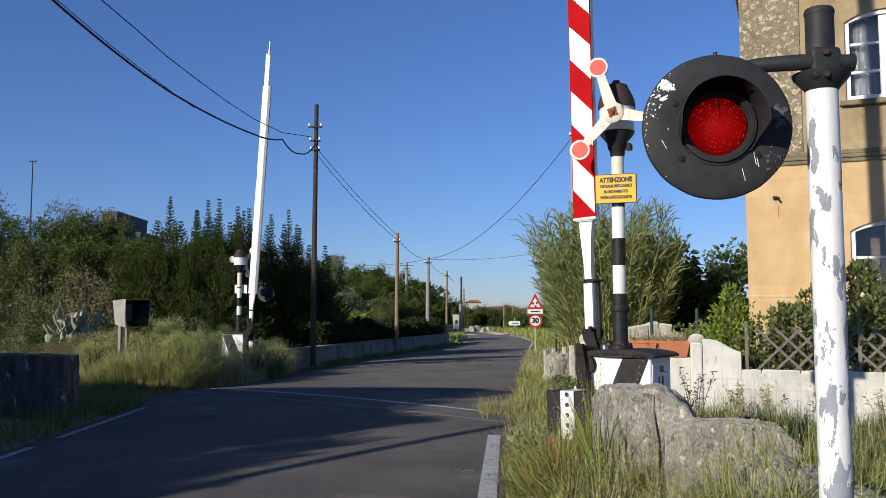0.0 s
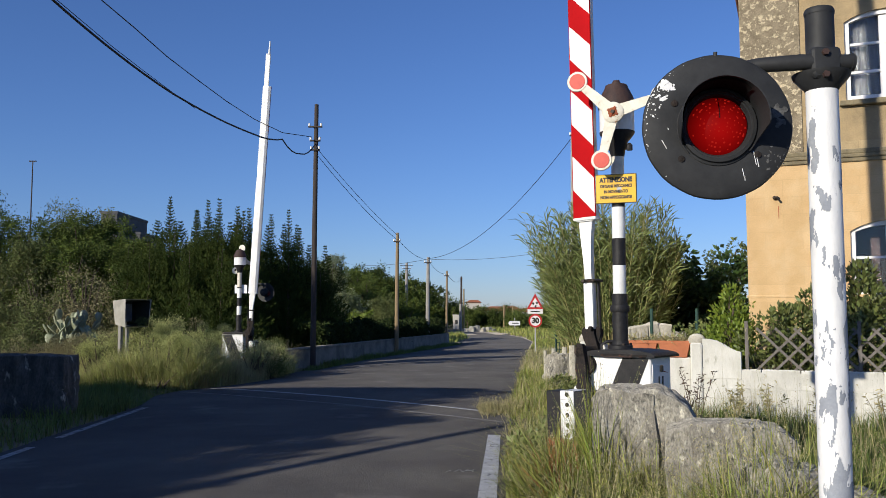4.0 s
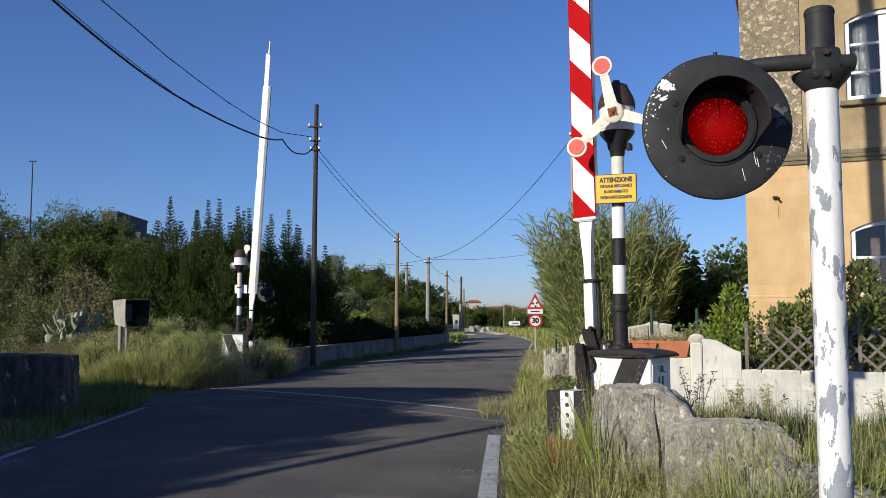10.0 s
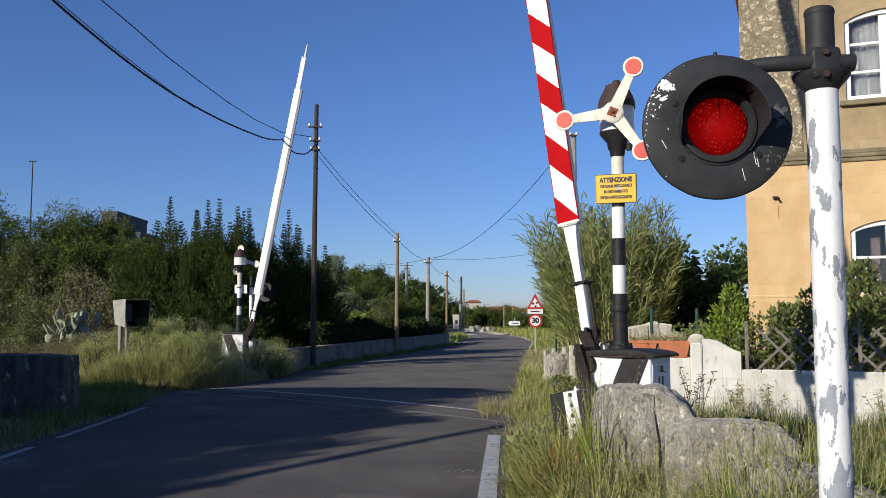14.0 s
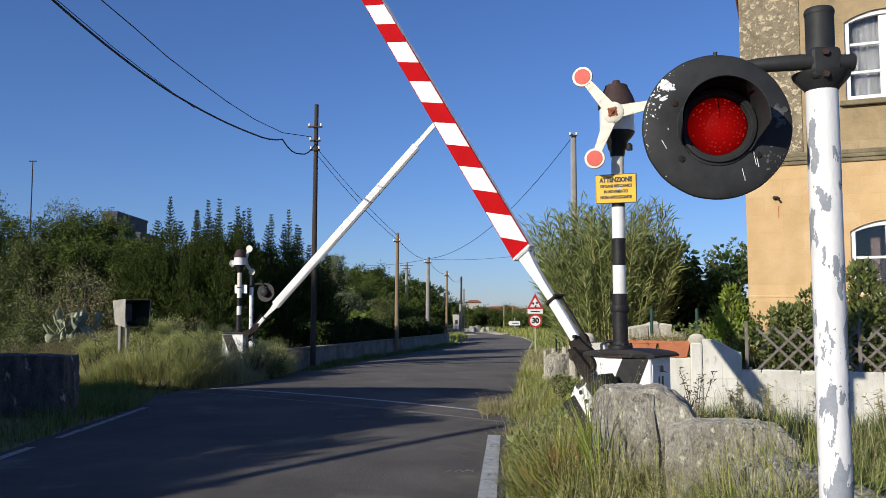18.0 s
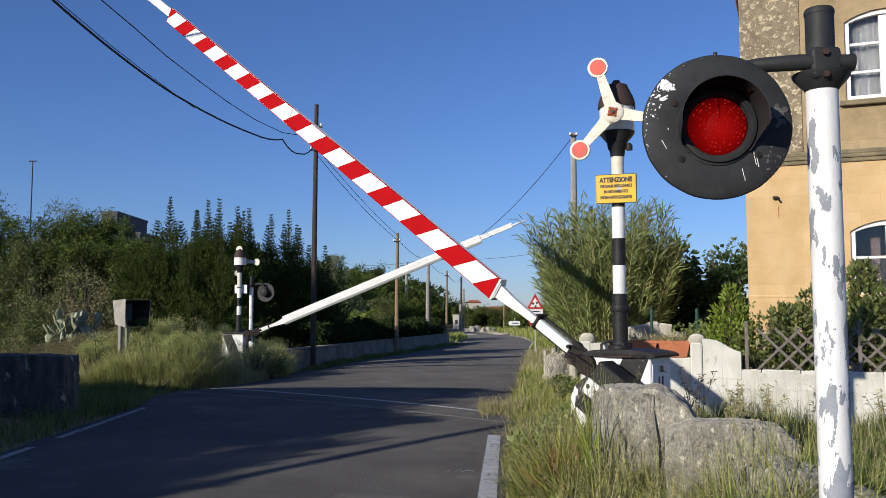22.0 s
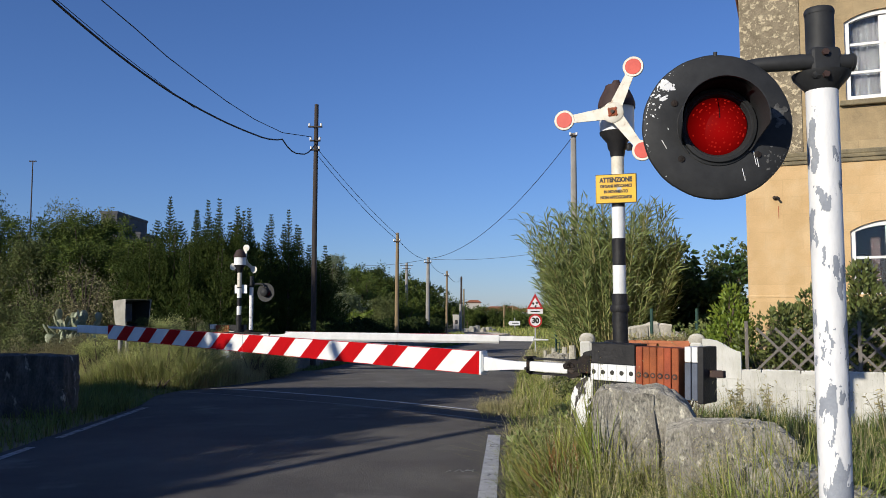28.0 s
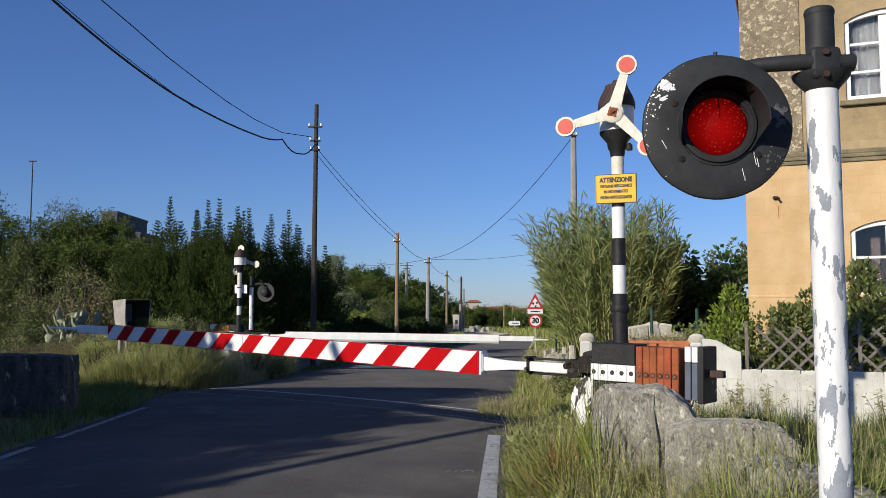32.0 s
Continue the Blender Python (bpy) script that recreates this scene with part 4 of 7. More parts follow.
for k, (x, y, hh, sp, mt) in enumerate(((-6.7, 52, 5.6, 1.1, "leaf_silver"), (-7.6, 53, 4.9, 1.3, "leaf_olive"), (-5.5, 46, 3.7, 1.3, "leaf_silver"), (-5.1, 56, 4.6, 1.4, "leaf_mid"), (-3.6, 52, 3.0, 1.1, "leaf_olive"), (-2.4, 54, 3.3, 1.2, "leaf_mid"))):
    tree(pose(x, y, 0), ("tall grey-green tree above the clipped hedge", "leafy green tree above the clipped hedge")[mt == "leaf_mid"], hh, sp, 420 + k, mt, 9000, 0.1, 0.25, low=0.15, nblob=20, group="garden trees above the hedge")
tree(pose(-3.95, 40.5, 0), "small bright lime-green shrub above the hedge", 2.0, 0.8, 290, "leaf_pale", 1500, 0.12, 0.3, "bush", "", "lime_bush", 10, 0.35)
FAR2 = [(6, 122, 2.6, 2.6), (10.5, 125, 2.9, 2.8), (15, 130, 3.0, 3.0), (2.5, 134, 3.4, 2.4), (20, 140, 3.0, 3.2), (26, 150, 3.6, 3.6), (13, 165, 3.4, 3.6), (21, 185, 4.0, 4.0), (30, 190, 4.4, 4.2), (-0.5, 165, 5.5, 3.2),
        (3.4, 118, 3.1, 1.6), (5.2, 121, 2.9, 1.7), (7.3, 119, 2.6, 1.8), (1.6, 120, 4.2, 1.8), (12.5, 104, 1.9, 2.0), (16, 108, 2.2, 2.4), (9.6, 112, 2.0, 2.0)]
for k, (x, y, hh, sp) in enumerate(FAR2):
    tree(pose(x, y, 0), "far green tree at the end of the road", hh, sp, 300 + k, "leaf_mid" if k % 3 else "leaf_conifer", 4200, 0.2, 0.25, low=0.08, nblob=16, group="far trees")
tree(pose(3.0, 300, 0), "distant dark wood on the horizon", 9, 6, 399, "leaf_conifer", 200, 0.5, low=0.1)


# hedge and wall on the left of the road
def roadside_wall():
    a, b = Vector((-4.75, 25.2, 0)), Vector((0.35, 50.5, 0))
    L = (b - a).length
    ang = math.degrees(math.atan2(b.y - a.y, b.x - a.x))
    w = part("roadside_wall", Geo().box((L / 2, 0.12, 0.27), (L, 0.26, 0.6), 0.02), "grey_wall", None, at=pose(*a, 0, 0, ang))
    tagged(w, "low grey rendered roadside wall", "wall", kind="structure")
    for k in range(9):
        part("coping_stone", Geo().box((L * (k + 0.5) / 9, 0.12, 0.6), (L / 9 - 0.02, 0.32, 0.07), 0.012), "grey_wall", w)
    t = thing("clipped_hedge", pose(*a, 0, 0, ang), "dark clipped hedge behind the roadside wall", "hedge", kind="stuff")
    rng = np.random.default_rng(77)
    n = 36000
    x = rng.uniform(4.3, L, n)
    top = 1.35 + 0.12 * np.sin(x * 1.3) + 0.1 * np.sin(x * 3.1)
    z = 0.3 + (top - 0.3) * rng.random(n) ** 0.7
    y = 0.45 + rng.normal(0, 0.12, n) + 0.7 * rng.random(n) * (z > top - 0.2)
    c = np.stack([x, y, z], 1)
    d = rng.normal(size=(n, 3))
    d[:, 2] += 0.4
    d[:, 1] -= 0.4
    part("foliage", Cards().add(leaf_quads(c, d, 0.13 * rng.uniform(0.6, 1.3, n), 0.06, rng, 0.1)).mesh("foliage"), "leaf_hedge", t, smooth=False)


roadside_wall()
# ---- crossing barriers ----
M["white_chipped"] = material("white_paint_chipped", (0.75, 0.75, 0.74), (0.62, 0.61, 0.58), 6, 0.6, bump=0.3, bump_scale=25, fine=0.08, third=(0.03, 0.025, 0.022), third_at=0.515, third_scale=11, edge=0.03, stretch=(1.6, 1.6, 0.6))
def text_mesh(body, size):
    cu = bpy.data.curves.new("text", "FONT")
    cu.body, cu.size, cu.align_x, cu.align_y, cu.extrude, cu.offset = body, size, "CENTER", "CENTER", 0.0015, size * (0.06 if size > 0.05 else 0.055)
    ob = bpy.data.objects.new("text", cu)
    me = bpy.data.meshes.new_from_object(ob)
    bpy.data.objects.remove(ob)
    bpy.data.curves.remove(cu)
    return me


def barrier_machine(at, label, mast_xy, axis_rz, plate_z=1.50):
    """The fixed part: cabinet with cover, banded mast, lamp-shaped head and warning plate. Local x runs along the closed boom."""
    b = thing("barrier_machine", at, label, "barrier machine", "barrier machines of the crossing")
    mx, my = mast_xy
    # cabinet: x from boom side to the rear
    cw, cd, z0, z1 = 0.62, 0.40, 0.45, 1.235
    cx = mx - 0.10
    part("pedestal", Geo().box((cx, my, 0.2), (0.7, 0.34, 0.55), 0.02), "concrete", b, "rough concrete footing")
    part("cabinet", Geo().box((cx, my, (z0 + z1) / 2), (cw, cd, z1 - z0), 0.012), "white", b, "white steel drive cabinet with rust spots")
    yf = my + cd / 2 + 0.004
    part("black_band", Geo().prism([(cx + 0.03, z0 + 0.02), (cx + 0.305, z0 + 0.02), (cx - 0.032, z1 - 0.01), (cx - 0.293, z1 - 0.01)], yf - 0.003, yf + 0.002), "black", b, "diagonal black warning band", smooth=False)
    yb = my - cd / 2 - 0.004
    part("black_band", Geo().prism([(cx - 0.02, z0 + 0.02), (cx + 0.28, z0 + 0.02), (cx - 0.02, z1 - 0.03), (cx - 0.30, z1 - 0.03)], yb - 0.002, yb + 0.003), "black", b, smooth=False)
    xe = cx - cw / 2 - 0.004
    part("side_plate", Geo().box((xe, my, 0.92), (0.008, cd - 0.05, 0.5), 0.003), "white", b, "grey side door")
    for dy in (-0.035, 0.035):
        part("side_slot", Geo().box((xe - 0.005, my + dy + 0.02, 0.93), (0.006, 0.025, 0.26), 0.002), "ink", b)
    part("padlock", Geo().box((xe - 0.012, my + 0.02, 1.13), (0.02, 0.05, 0.06), 0.006), "iron", b)
    prof = [(-cw / 2 - 0.06, z1), (cw / 2 + 0.05, z1), (cw / 2 + 0.055, z1 + 0.02), (cw / 2 + 0.03, z1 + 0.036), (cw / 2 - 0.06, z1 + 0.056), (0.06, z1 + 0.066), (-0.08, z1 + 0.066), (-cw / 2 + 0.06, z1 + 0.056), (-cw / 2 - 0.035, z1 + 0.038), (-cw / 2 - 0.065, z1 + 0.018)]
    part("cover", Geo().prism([(cx + x, z) for x, z in prof], my - cd / 2 - 0.05, my + cd / 2 + 0.05), "black", b, "black domed cover with rust")
    for x0, w_, y_ in ((0.02, 0.3, 1), (-0.22, 0.16, 1), (0.2, 0.2, -1), (-0.1, 0.26, -1)):
        part("rust_edge", Geo().box((cx + x0, my + y_ * (cd / 2 + 0.051), z1 + 0.012), (w_, 0.006, 0.022), 0.004), "rusty_iron", b, "rusted cover edge")
    part("cover_lip", Geo().box((cx, my + cd / 2 + 0.045, z1 + 0.005), (cw * 0.5, 0.016, 0.02), 0.004), "brown_cap", b)
    part("conduit", Geo().tube([(mx + 0.16, my + 0.08, z1 + 0.02), (mx + 0.16, my + 0.08, z1 + 0.1), (mx + 0.12, my + 0.06, z1 + 0.13), (mx + 0.05, my + 0.02, z1 + 0.135)], 0.014, 8), "black", b, "bent cable conduit")
    # mast with bands
    r = 0.0635
    zb = z1 + 0.085
    bands = [(zb, zb + 0.50, 0.074, "black"), (zb + 0.50, zb + 0.77, r, "white"), (zb + 0.77, zb + 1.03, r, "black"), (zb + 1.03, zb + 1.33, r, "white"),
             (zb + 1.33, zb + 1.37, r, "black"), (zb + 1.37, zb + 1.89, r * 0.96, "white_rust")]
    part("mast_foot", Geo().lathe([(0.115, zb - 0.03), (0.115, zb + 0.012), (0.085, zb + 0.02), (0.078, zb + 0.05)], 18, Matrix.Translation((mx, my, 0))), "black", b)
    for i in range(4):
        a = math.pi / 4 + i * math.pi / 2
        part("bolt", Geo().lathe([(0.014, 0), (0.014, 0.02), (0.006, 0.026)], 6, Matrix.Translation((mx + 0.1 * math.cos(a), my + 0.1 * math.sin(a), zb + 0.01))), "iron", b)
    for za, zc, rad, mt in bands:
        part("mast_band", Geo().lathe([(rad, za), (rad, zc)], 18, Matrix.Translation((mx, my, 0))), mt, b)
    part("mast_collar", Geo().lathe([(0.088, zb + 0.33), (0.092, zb + 0.345), (0.092, zb + 0.375), (0.088, zb + 0.39)], 18, Matrix.Translation((mx, my, 0))), "black", b)
    # head: funnel, white drum, brown cap
    zt = zb + 1.85
    part("head_funnel", Geo().lathe([(0.066, zt - 0.03), (0.075, zt + 0.03), (0.09, zt + 0.05), (0.10, zt + 0.11), (0.165, zt + 0.19), (0.17, zt + 0.21)], 20, Matrix.Translation((mx, my, 0))), "black", b)
    part("head_drum", Geo().lathe([(0.165, zt + 0.208), (0.165, zt + 0.455)], 24, Matrix.Translation((mx, my, 0))), "white", b, "white drum of the turning signal")
    part("head_cap", Geo().lathe([(0.18, zt + 0.445), (0.18, zt + 0.485), (0.16, zt + 0.55), (0.115, zt + 0.64), (0.105, zt + 0.67), (0.045, zt + 0.69), (0.032, zt + 0.72), (0.0, zt + 0.73)], 20, Matrix.Translation((mx, my, 0)), caps=False),
         "brown_cap", b, "rusty brown hooded cap")
    part("cable_gland", Geo().lathe([(0.03, 0), (0.03, 0.05), (0.012, 0.07)], 10, Matrix.Translation((mx - 0.13, my, zt + 0.02))), "black", b)
    ax = Matrix.Translation((mx, my, zt + 0.345)) @ Matrix.Rotation(radians(axis_rz), 4, "Z")
    part("axle", Geo().tube([(0, 0, 0), (0, -0.27, 0)], 0.03, 10, m=ax), "iron", b)
    if plate_z:
        sm = Matrix.Translation((mx, my, zb + plate_z)) @ Matrix.Rotation(radians(axis_rz), 4, "Z") @ Matrix.Translation((0.022, 0, 0))
        plate = part("warning_plate", Geo().box((-0.03, -0.085, 0.0), (0.375, 0.008, 0.27), 0.003, m=sm), "yellow", b, "yellow enamel plate with black Italian warning")
        part("plate_border", Geo().box((-0.03, -0.0815, 0.0), (0.386, 0.005, 0.281), 0.002, m=sm), "ink", plate)
        for body, size, dz in (("ATTENZIONE", 0.055, 0.083), ("ORGANI MECCANICI", 0.035, 0.024), ("IN MOVIMENTO", 0.035, -0.029), ("NON APPOGGIARSI", 0.037, -0.084)):
            me = text_mesh(body, size)
            tm = sm @ Matrix.Translation((-0.03, -0.0905, dz)) @ Matrix.Rotation(radians(90), 4, "X") @ Matrix.Diagonal((0.9, 1.12, 1, 1))
            ob = part("lettering", me, "ink", plate, at=tm, smooth=False)
        part("plate_back", Geo().box((-0.03, -0.0765, 0.0), (0.39, 0.004, 0.27), 0.001, m=sm), "white", plate)
        part("plate_clamp", Geo().box((0, -0.06, 0.0), (0.05, 0.06, 0.04), 0.004, m=sm), "galv", b)
    return b, ax


def rotor(label, R):
    """Three arms with red discs; turns about local y, faces -y."""
    t = thing("turning_signal", pose(0, 0, 0), label, "signal", "turning three-armed signals")
    fr = Matrix.Rotation(radians(90), 4, "X")
    part("hub", Geo().lathe([(0.0, 0.03), (0.08, 0.028), (0.1, 0.015), (0.1, -0.015), (0.0, -0.02)], 20, fr, caps=False), "white_rust", t, "white hub with rust")
    for a in (45, 135):
        part("hub_cross", Geo().box((0, -0.034, 0), (0.11, 0.012, 0.024), 0.003, m=Matrix.Rotation(radians(a), 4, "Y")), "rust", t)
    part("hub_rust", Geo().lathe([(0.045, 0.0305), (0.03, 0.034), (0.0, 0.034)], 9, fr, caps=False), "rust", t)
    part("hub_nut", Geo().lathe([(0.018, 0.03), (0.018, 0.055)], 6, fr), "iron", t)
    for k in range(3):
        m = Matrix.Rotation(radians(120 * k), 4, "Y")
        arm = part("arm", Geo().prism([(-0.058, 0.07), (0.058, 0.07), (0.038, R - 0.07), (-0.038, R - 0.07)], -0.008, 0.006, m=m), "white_rust", t, smooth=False)
        md = m @ Matrix.Translation((0, 0, R)) @ fr
        disc = part("disc", Geo().lathe([(0.0, 0.012), (0.094, 0.012), (0.098, 0.006), (0.098, -0.006), (0.0, -0.008)], 26, md, caps=False), "white_rust", t, "white disc with a faded red face")
        part("red_face", Geo().lathe([(0.0, 0.0165), (0.074, 0.0165), (0.076, 0.010), (0.0, 0.010)], 26, md, caps=False), "disc_red", disc)
    return t


def boom(name, label, butt, end, shoulder, tip, drift, weights):
    """The boom: local x along it from the pivot, z up when closed, front face at +y."""
    b = thing(name, pose(0, 0, 0), label, "barrier boom", "barrier booms")
    mid = butt + (end - butt) * 0.53

    def zc(x):
        return -0.068 + drift * (x - butt)

    H = 0.123

    def board(x0, x1, h, th, nm, mt):
        prof = []
        for x in (x0, x1):
            z = zc(x)
            prof.append([(x, 0.0, z - h), (x, 0.0, z + h), (x, -th * 0.6, z + h), (x, -th, z + h * 0.55), (x, -th, z - h * 0.55), (x, -th * 0.6, z - h)])
        g = Geo()
        g.v = prof[0] + prof[1]
        n = 6
        g.f = [tuple(range(n)), tuple(range(2 * n - 1, n - 1, -1))] + [(i, (i + 1) % n, (i + 1) % n + n, i + n) for i in range(n)]
        return part(nm, g, mt, b, smooth=False)

    board(butt, mid, H, 0.11, "board", "white")
    board(mid, end, H - 0.006, 0.10, "board", "white")
    part("board_cap", Geo().box((butt - 0.012, -0.05, zc(butt)), (0.03, 0.115, 2 * H + 0.01), 0.012, segments=2), "white", b)
    part("seam", Geo().box((mid, 0.001, zc(mid)), (0.012, 0.006, 2 * H + 0.004), 0.002), "galv", b)
    for sgn in (1, -1):
        g = Geo()
        g.add([(butt, 0.0015, zc(butt) + sgn * (H + 0.002)), (end, 0.0015, zc(end) + sgn * (H - 0.003)), (end, -0.012, zc(end) + sgn * (H - 0.003)), (butt, -0.012, zc(butt) + sgn * (H + 0.002)),
               (butt, 0.0015, zc(butt) + sgn * (H - 0.004)), (end, 0.0015, zc(end) + sgn * (H - 0.009)), (end, -0.012, zc(end) + sgn * (H - 0.009)), (butt, -0.012, zc(butt) + sgn * (H - 0.004))],
              [(0, 1, 2, 3), (4, 7, 6, 5), (0, 4, 5, 1), (2, 6, 7, 3), (0, 3, 7, 4), (1, 5, 6, 2)])
        part("red_edging", g, "red", b, smooth=False)
    # red stripes lean towards the butt at the top
    p = 0.6652
    for k in range(15):
        u0, u1 = butt - 0.282 + p * k, butt + 0.033 + p * k
        l0, l1 = butt - 0.036 + p * k, butt + 0.285 + p * k
        poly = [(u0, 1), (u1, 1), (l1, -1), (l0, -1)]
        # cut to the board
        def cut(poly, lim, keep):
            out = []
            for i in range(len(poly)):
                a, c = poly[i], poly[(i + 1) % len(poly)]
                ina, inc = keep(a[0]), keep(c[0])
                if ina:
                    out.append(a)
                if ina != inc:
                    t = (lim - a[0]) / (c[0] - a[0])
                    out.append((lim, a[1] + (c[1] - a[1]) * t))
            return out
        poly = cut(poly, butt + 0.004, lambda x: x >= butt + 0.004)
        if poly:
            poly = cut(poly, end - 0.004, lambda x: x <= end - 0.004)
        if len(poly) < 3:
            continue
        pts = [(x, zc(x) + s * (H - (0.004 if x < mid else 0.010))) for x, s in poly]
        part("red_stripe", Geo().prism(pts, 0.0015, 0.004), "red", b, smooth=False)
    part("tip_section", Geo().box(((end + shoulder) / 2, -0.05, zc(end) + 0.02), (shoulder - end + 0.04, 0.05, 0.135), 0.008), "white", b)
    part("tip_rod", Geo().tube([(shoulder - 0.02, -0.05, zc(shoulder)), (tip, -0.05, zc(shoulder) - 0.0)], [0.036, 0.016], 10), "white", b, "thin white tip rod")
    part("tip_clamp", Geo().box((shoulder, -0.05, zc(shoulder)), (0.03, 0.07, 0.09), 0.006), "galv", b)
    # neck and bearing arm
    s = butt / 1.423
    part("neck", Geo().prism([(0.80 * s, -0.105), (0.80 * s, -0.03), (1.0 * s, -0.03), (1.2 * s, -0.022), (butt - 0.06, -0.004), (butt, 0.0), (butt, -0.15), (butt - 0.06, -0.148), (1.2 * s, -0.135), (1.0 * s, -0.115)], -0.085, -0.025), "white", b, "tapered white neck")
    part("neck_flange", Geo().box((butt - 0.03, -0.055, -0.07), (0.014, 0.1, 0.19), 0.004), "white", b)
    part("clamp", Geo().box((0.80 * s, -0.05, -0.065), (0.035, 0.12, 0.145), 0.012), "rusty_iron", b, "dark bolted clamp")
    for dz in (-0.09, 0.02):
        part("bolt", Geo().tube([(0.80 * s, -0.14, dz), (0.80 * s, 0.045, dz)], 0.014, 6), "iron", b)
    part("arm_tube", Geo().box((0.56 * s, -0.05, -0.068), (0.46 * s, 0.085, 0.102), 0.02, segments=2), "white", b, "white arm")
    part("arm_root", Geo().prism([(-0.02, -0.09), (0.1, -0.1), (0.24, -0.105), (0.42, -0.1), (0.42, -0.035), (0.28, -0.02), (0.1, 0.03), (-0.02, 0.06)], -0.095, -0.015), "rusty_iron", b, "dark cast arm root")
    for sgn in (1, -1):
        lug = [(0.02, 0.03), (0.12, 0.05), (0.18, 0.045), (0.24, 0.07), (0.29, 0.085), (0.33, 0.08), (0.355, 0.055), (0.35, 0.03), (0.25, 0.015), (0.1, 0.0)]
        part("lug", Geo().prism([(x_, -0.065 + sgn * (z_ + 0.01)) for x_, z_ in lug], -0.11, -0.055 if sgn > 0 else -0.02), "rusty_iron", b, "rounded rusty lug")
        part("side_rod", Geo().box((0.5 * s, -0.085, -0.066 + sgn * 0.075), (0.62 * s, 0.035, 0.022), 0.005), "black", b, "thin black rod along the arm")
        part("rod_nut", Geo().tube([(0.8 * s, -0.12, -0.066 + sgn * 0.075), (0.8 * s, -0.04, -0.066 + sgn * 0.075)], 0.016, 6), "rusty_iron", b)
    for x_ in (0.12, 0.34):
        part("bolt", Geo().tube([(x_, -0.13, -0.04), (x_, 0.03, -0.04)], 0.02, 6), "rusty_iron", b)
    part("pivot_wheel", Geo().tube([(0, -0.12, 0), (0, 0.2, 0)], 0.09, 20), "rusty_iron", b)
    part("pivot_cap", Geo().tube([(0, 0.06, 0), (0, 0.09, 0)], 0.05, 12), "rust", b)
    if weights:
        part("yoke", Geo().prism([(0.2, -0.05), (0.19, 0.01), (0.06, 0.03), (-0.06, 0.045), (-0.14, 0.04), (-0.24, 0.08), (-0.24, -0.06), (-0.12, -0.055), (-0.04, -0.075), (0.08, -0.06)], 0.2, 0.26), "rusty_iron", b, "rusty cast yoke")
        part("yoke_axle", Geo().tube([(0.12, -0.1, -0.03), (0.12, 0.26, -0.03)], 0.05, 12), "iron", b)
        y0, y1 = 0.24, 0.48
        yc, yd = (y0 + y1) / 2, y1 - y0
        part("weight_box", Geo().box((-0.447, yc, 0.13), (0.435, yd, 0.185), 0.008), "black", b, "black ballast box")
        part("weight_box", Geo().box((-0.447, yc - 0.01, -0.195), (0.43, yd - 0.02, 0.165), 0.008), "black", b, "black lower ballast box")
        part("hole_bar", Geo().box((-0.447, yc + 0.006, -0.036), (0.44, yd, 0.145), 0.005), "white", b, "white bar with five bolt holes")
        for k in range(5):
            x = -0.262 - 0.0925 * k
            part("bolt_hole", Geo().tube([(x, y1 - 0.01, -0.034), (x, y1 + 0.008, -0.034)], 0.021, 14), "ink", b)
            if k:
                part("joint", Geo().box((x + 0.046, y1 + 0.0065, -0.036), (0.005, 0.003, 0.14), 0.001), "galv", b)
        for k in range(6):
            x = -0.703 - 0.066 * k
            w = part("ballast_plate", Geo().box((x, yc - 0.006 * (k % 2), -0.03), (0.062, yd, 0.47), 0.006), "rust", b, "rust-red iron ballast plate")
            part("bolt_hole", Geo().tube([(x, y1 - 0.012, -0.036), (x, y1 + 0.003, -0.036)], 0.024, 14), "brown_cap", w)
            part("bolt", Geo().tube([(x, y1 - 0.012, -0.036), (x, y1 + 0.006, -0.036)], 0.013, 6), "rust", w)
        for k in range(2):
            x = -1.125 - 0.062 * k
            part("end_plate", Geo().box((x, yc - 0.05, 0.155), (0.055, yd, 0.13), 0.006), "white", b)
            part("end_plate", Geo().box((x, yc - 0.05, -0.07), (0.055, yd, 0.31), 0.006), "blue_grey", b)
        part("end_plate", Geo().box((-1.245, yc - 0.05, -0.01), (0.055, yd + 0.03, 0.47), 0.006), "black", b)
        part("ballast_rod", Geo().box((-1.33, yc - 0.05, 0.0), (0.13, 0.06, 0.06), 0.005), "brown_cap", b, "rusty square ballast rod")
    return b



A_AT, A_RZ = (1.471, 8.25, 1.152), 139.41
B_AT, B_RZ = (-5.485, 24.13, 1.149), -7.36
FACE_A, FACE_B = -19.0, 180 - 15
mach_a, ax_a = barrier_machine(pose(1.471, 8.25, 0, 0, 0, A_RZ), "black and white barrier machine with a banded mast beside the road", (-0.235, -0.055), FACE_A - A_RZ)
mach_b, ax_b = barrier_machine(pose(-5.485, 24.13, 0, 0, 0, B_RZ), "black and white barrier machine with banded mast, far side", (-0.34, 0.14), FACE_B - B_RZ, 1.31)
mach_b.matrix_basis = mach_b.matrix_basis @ Matrix.Diagonal((1, 1, 0.91, 1))
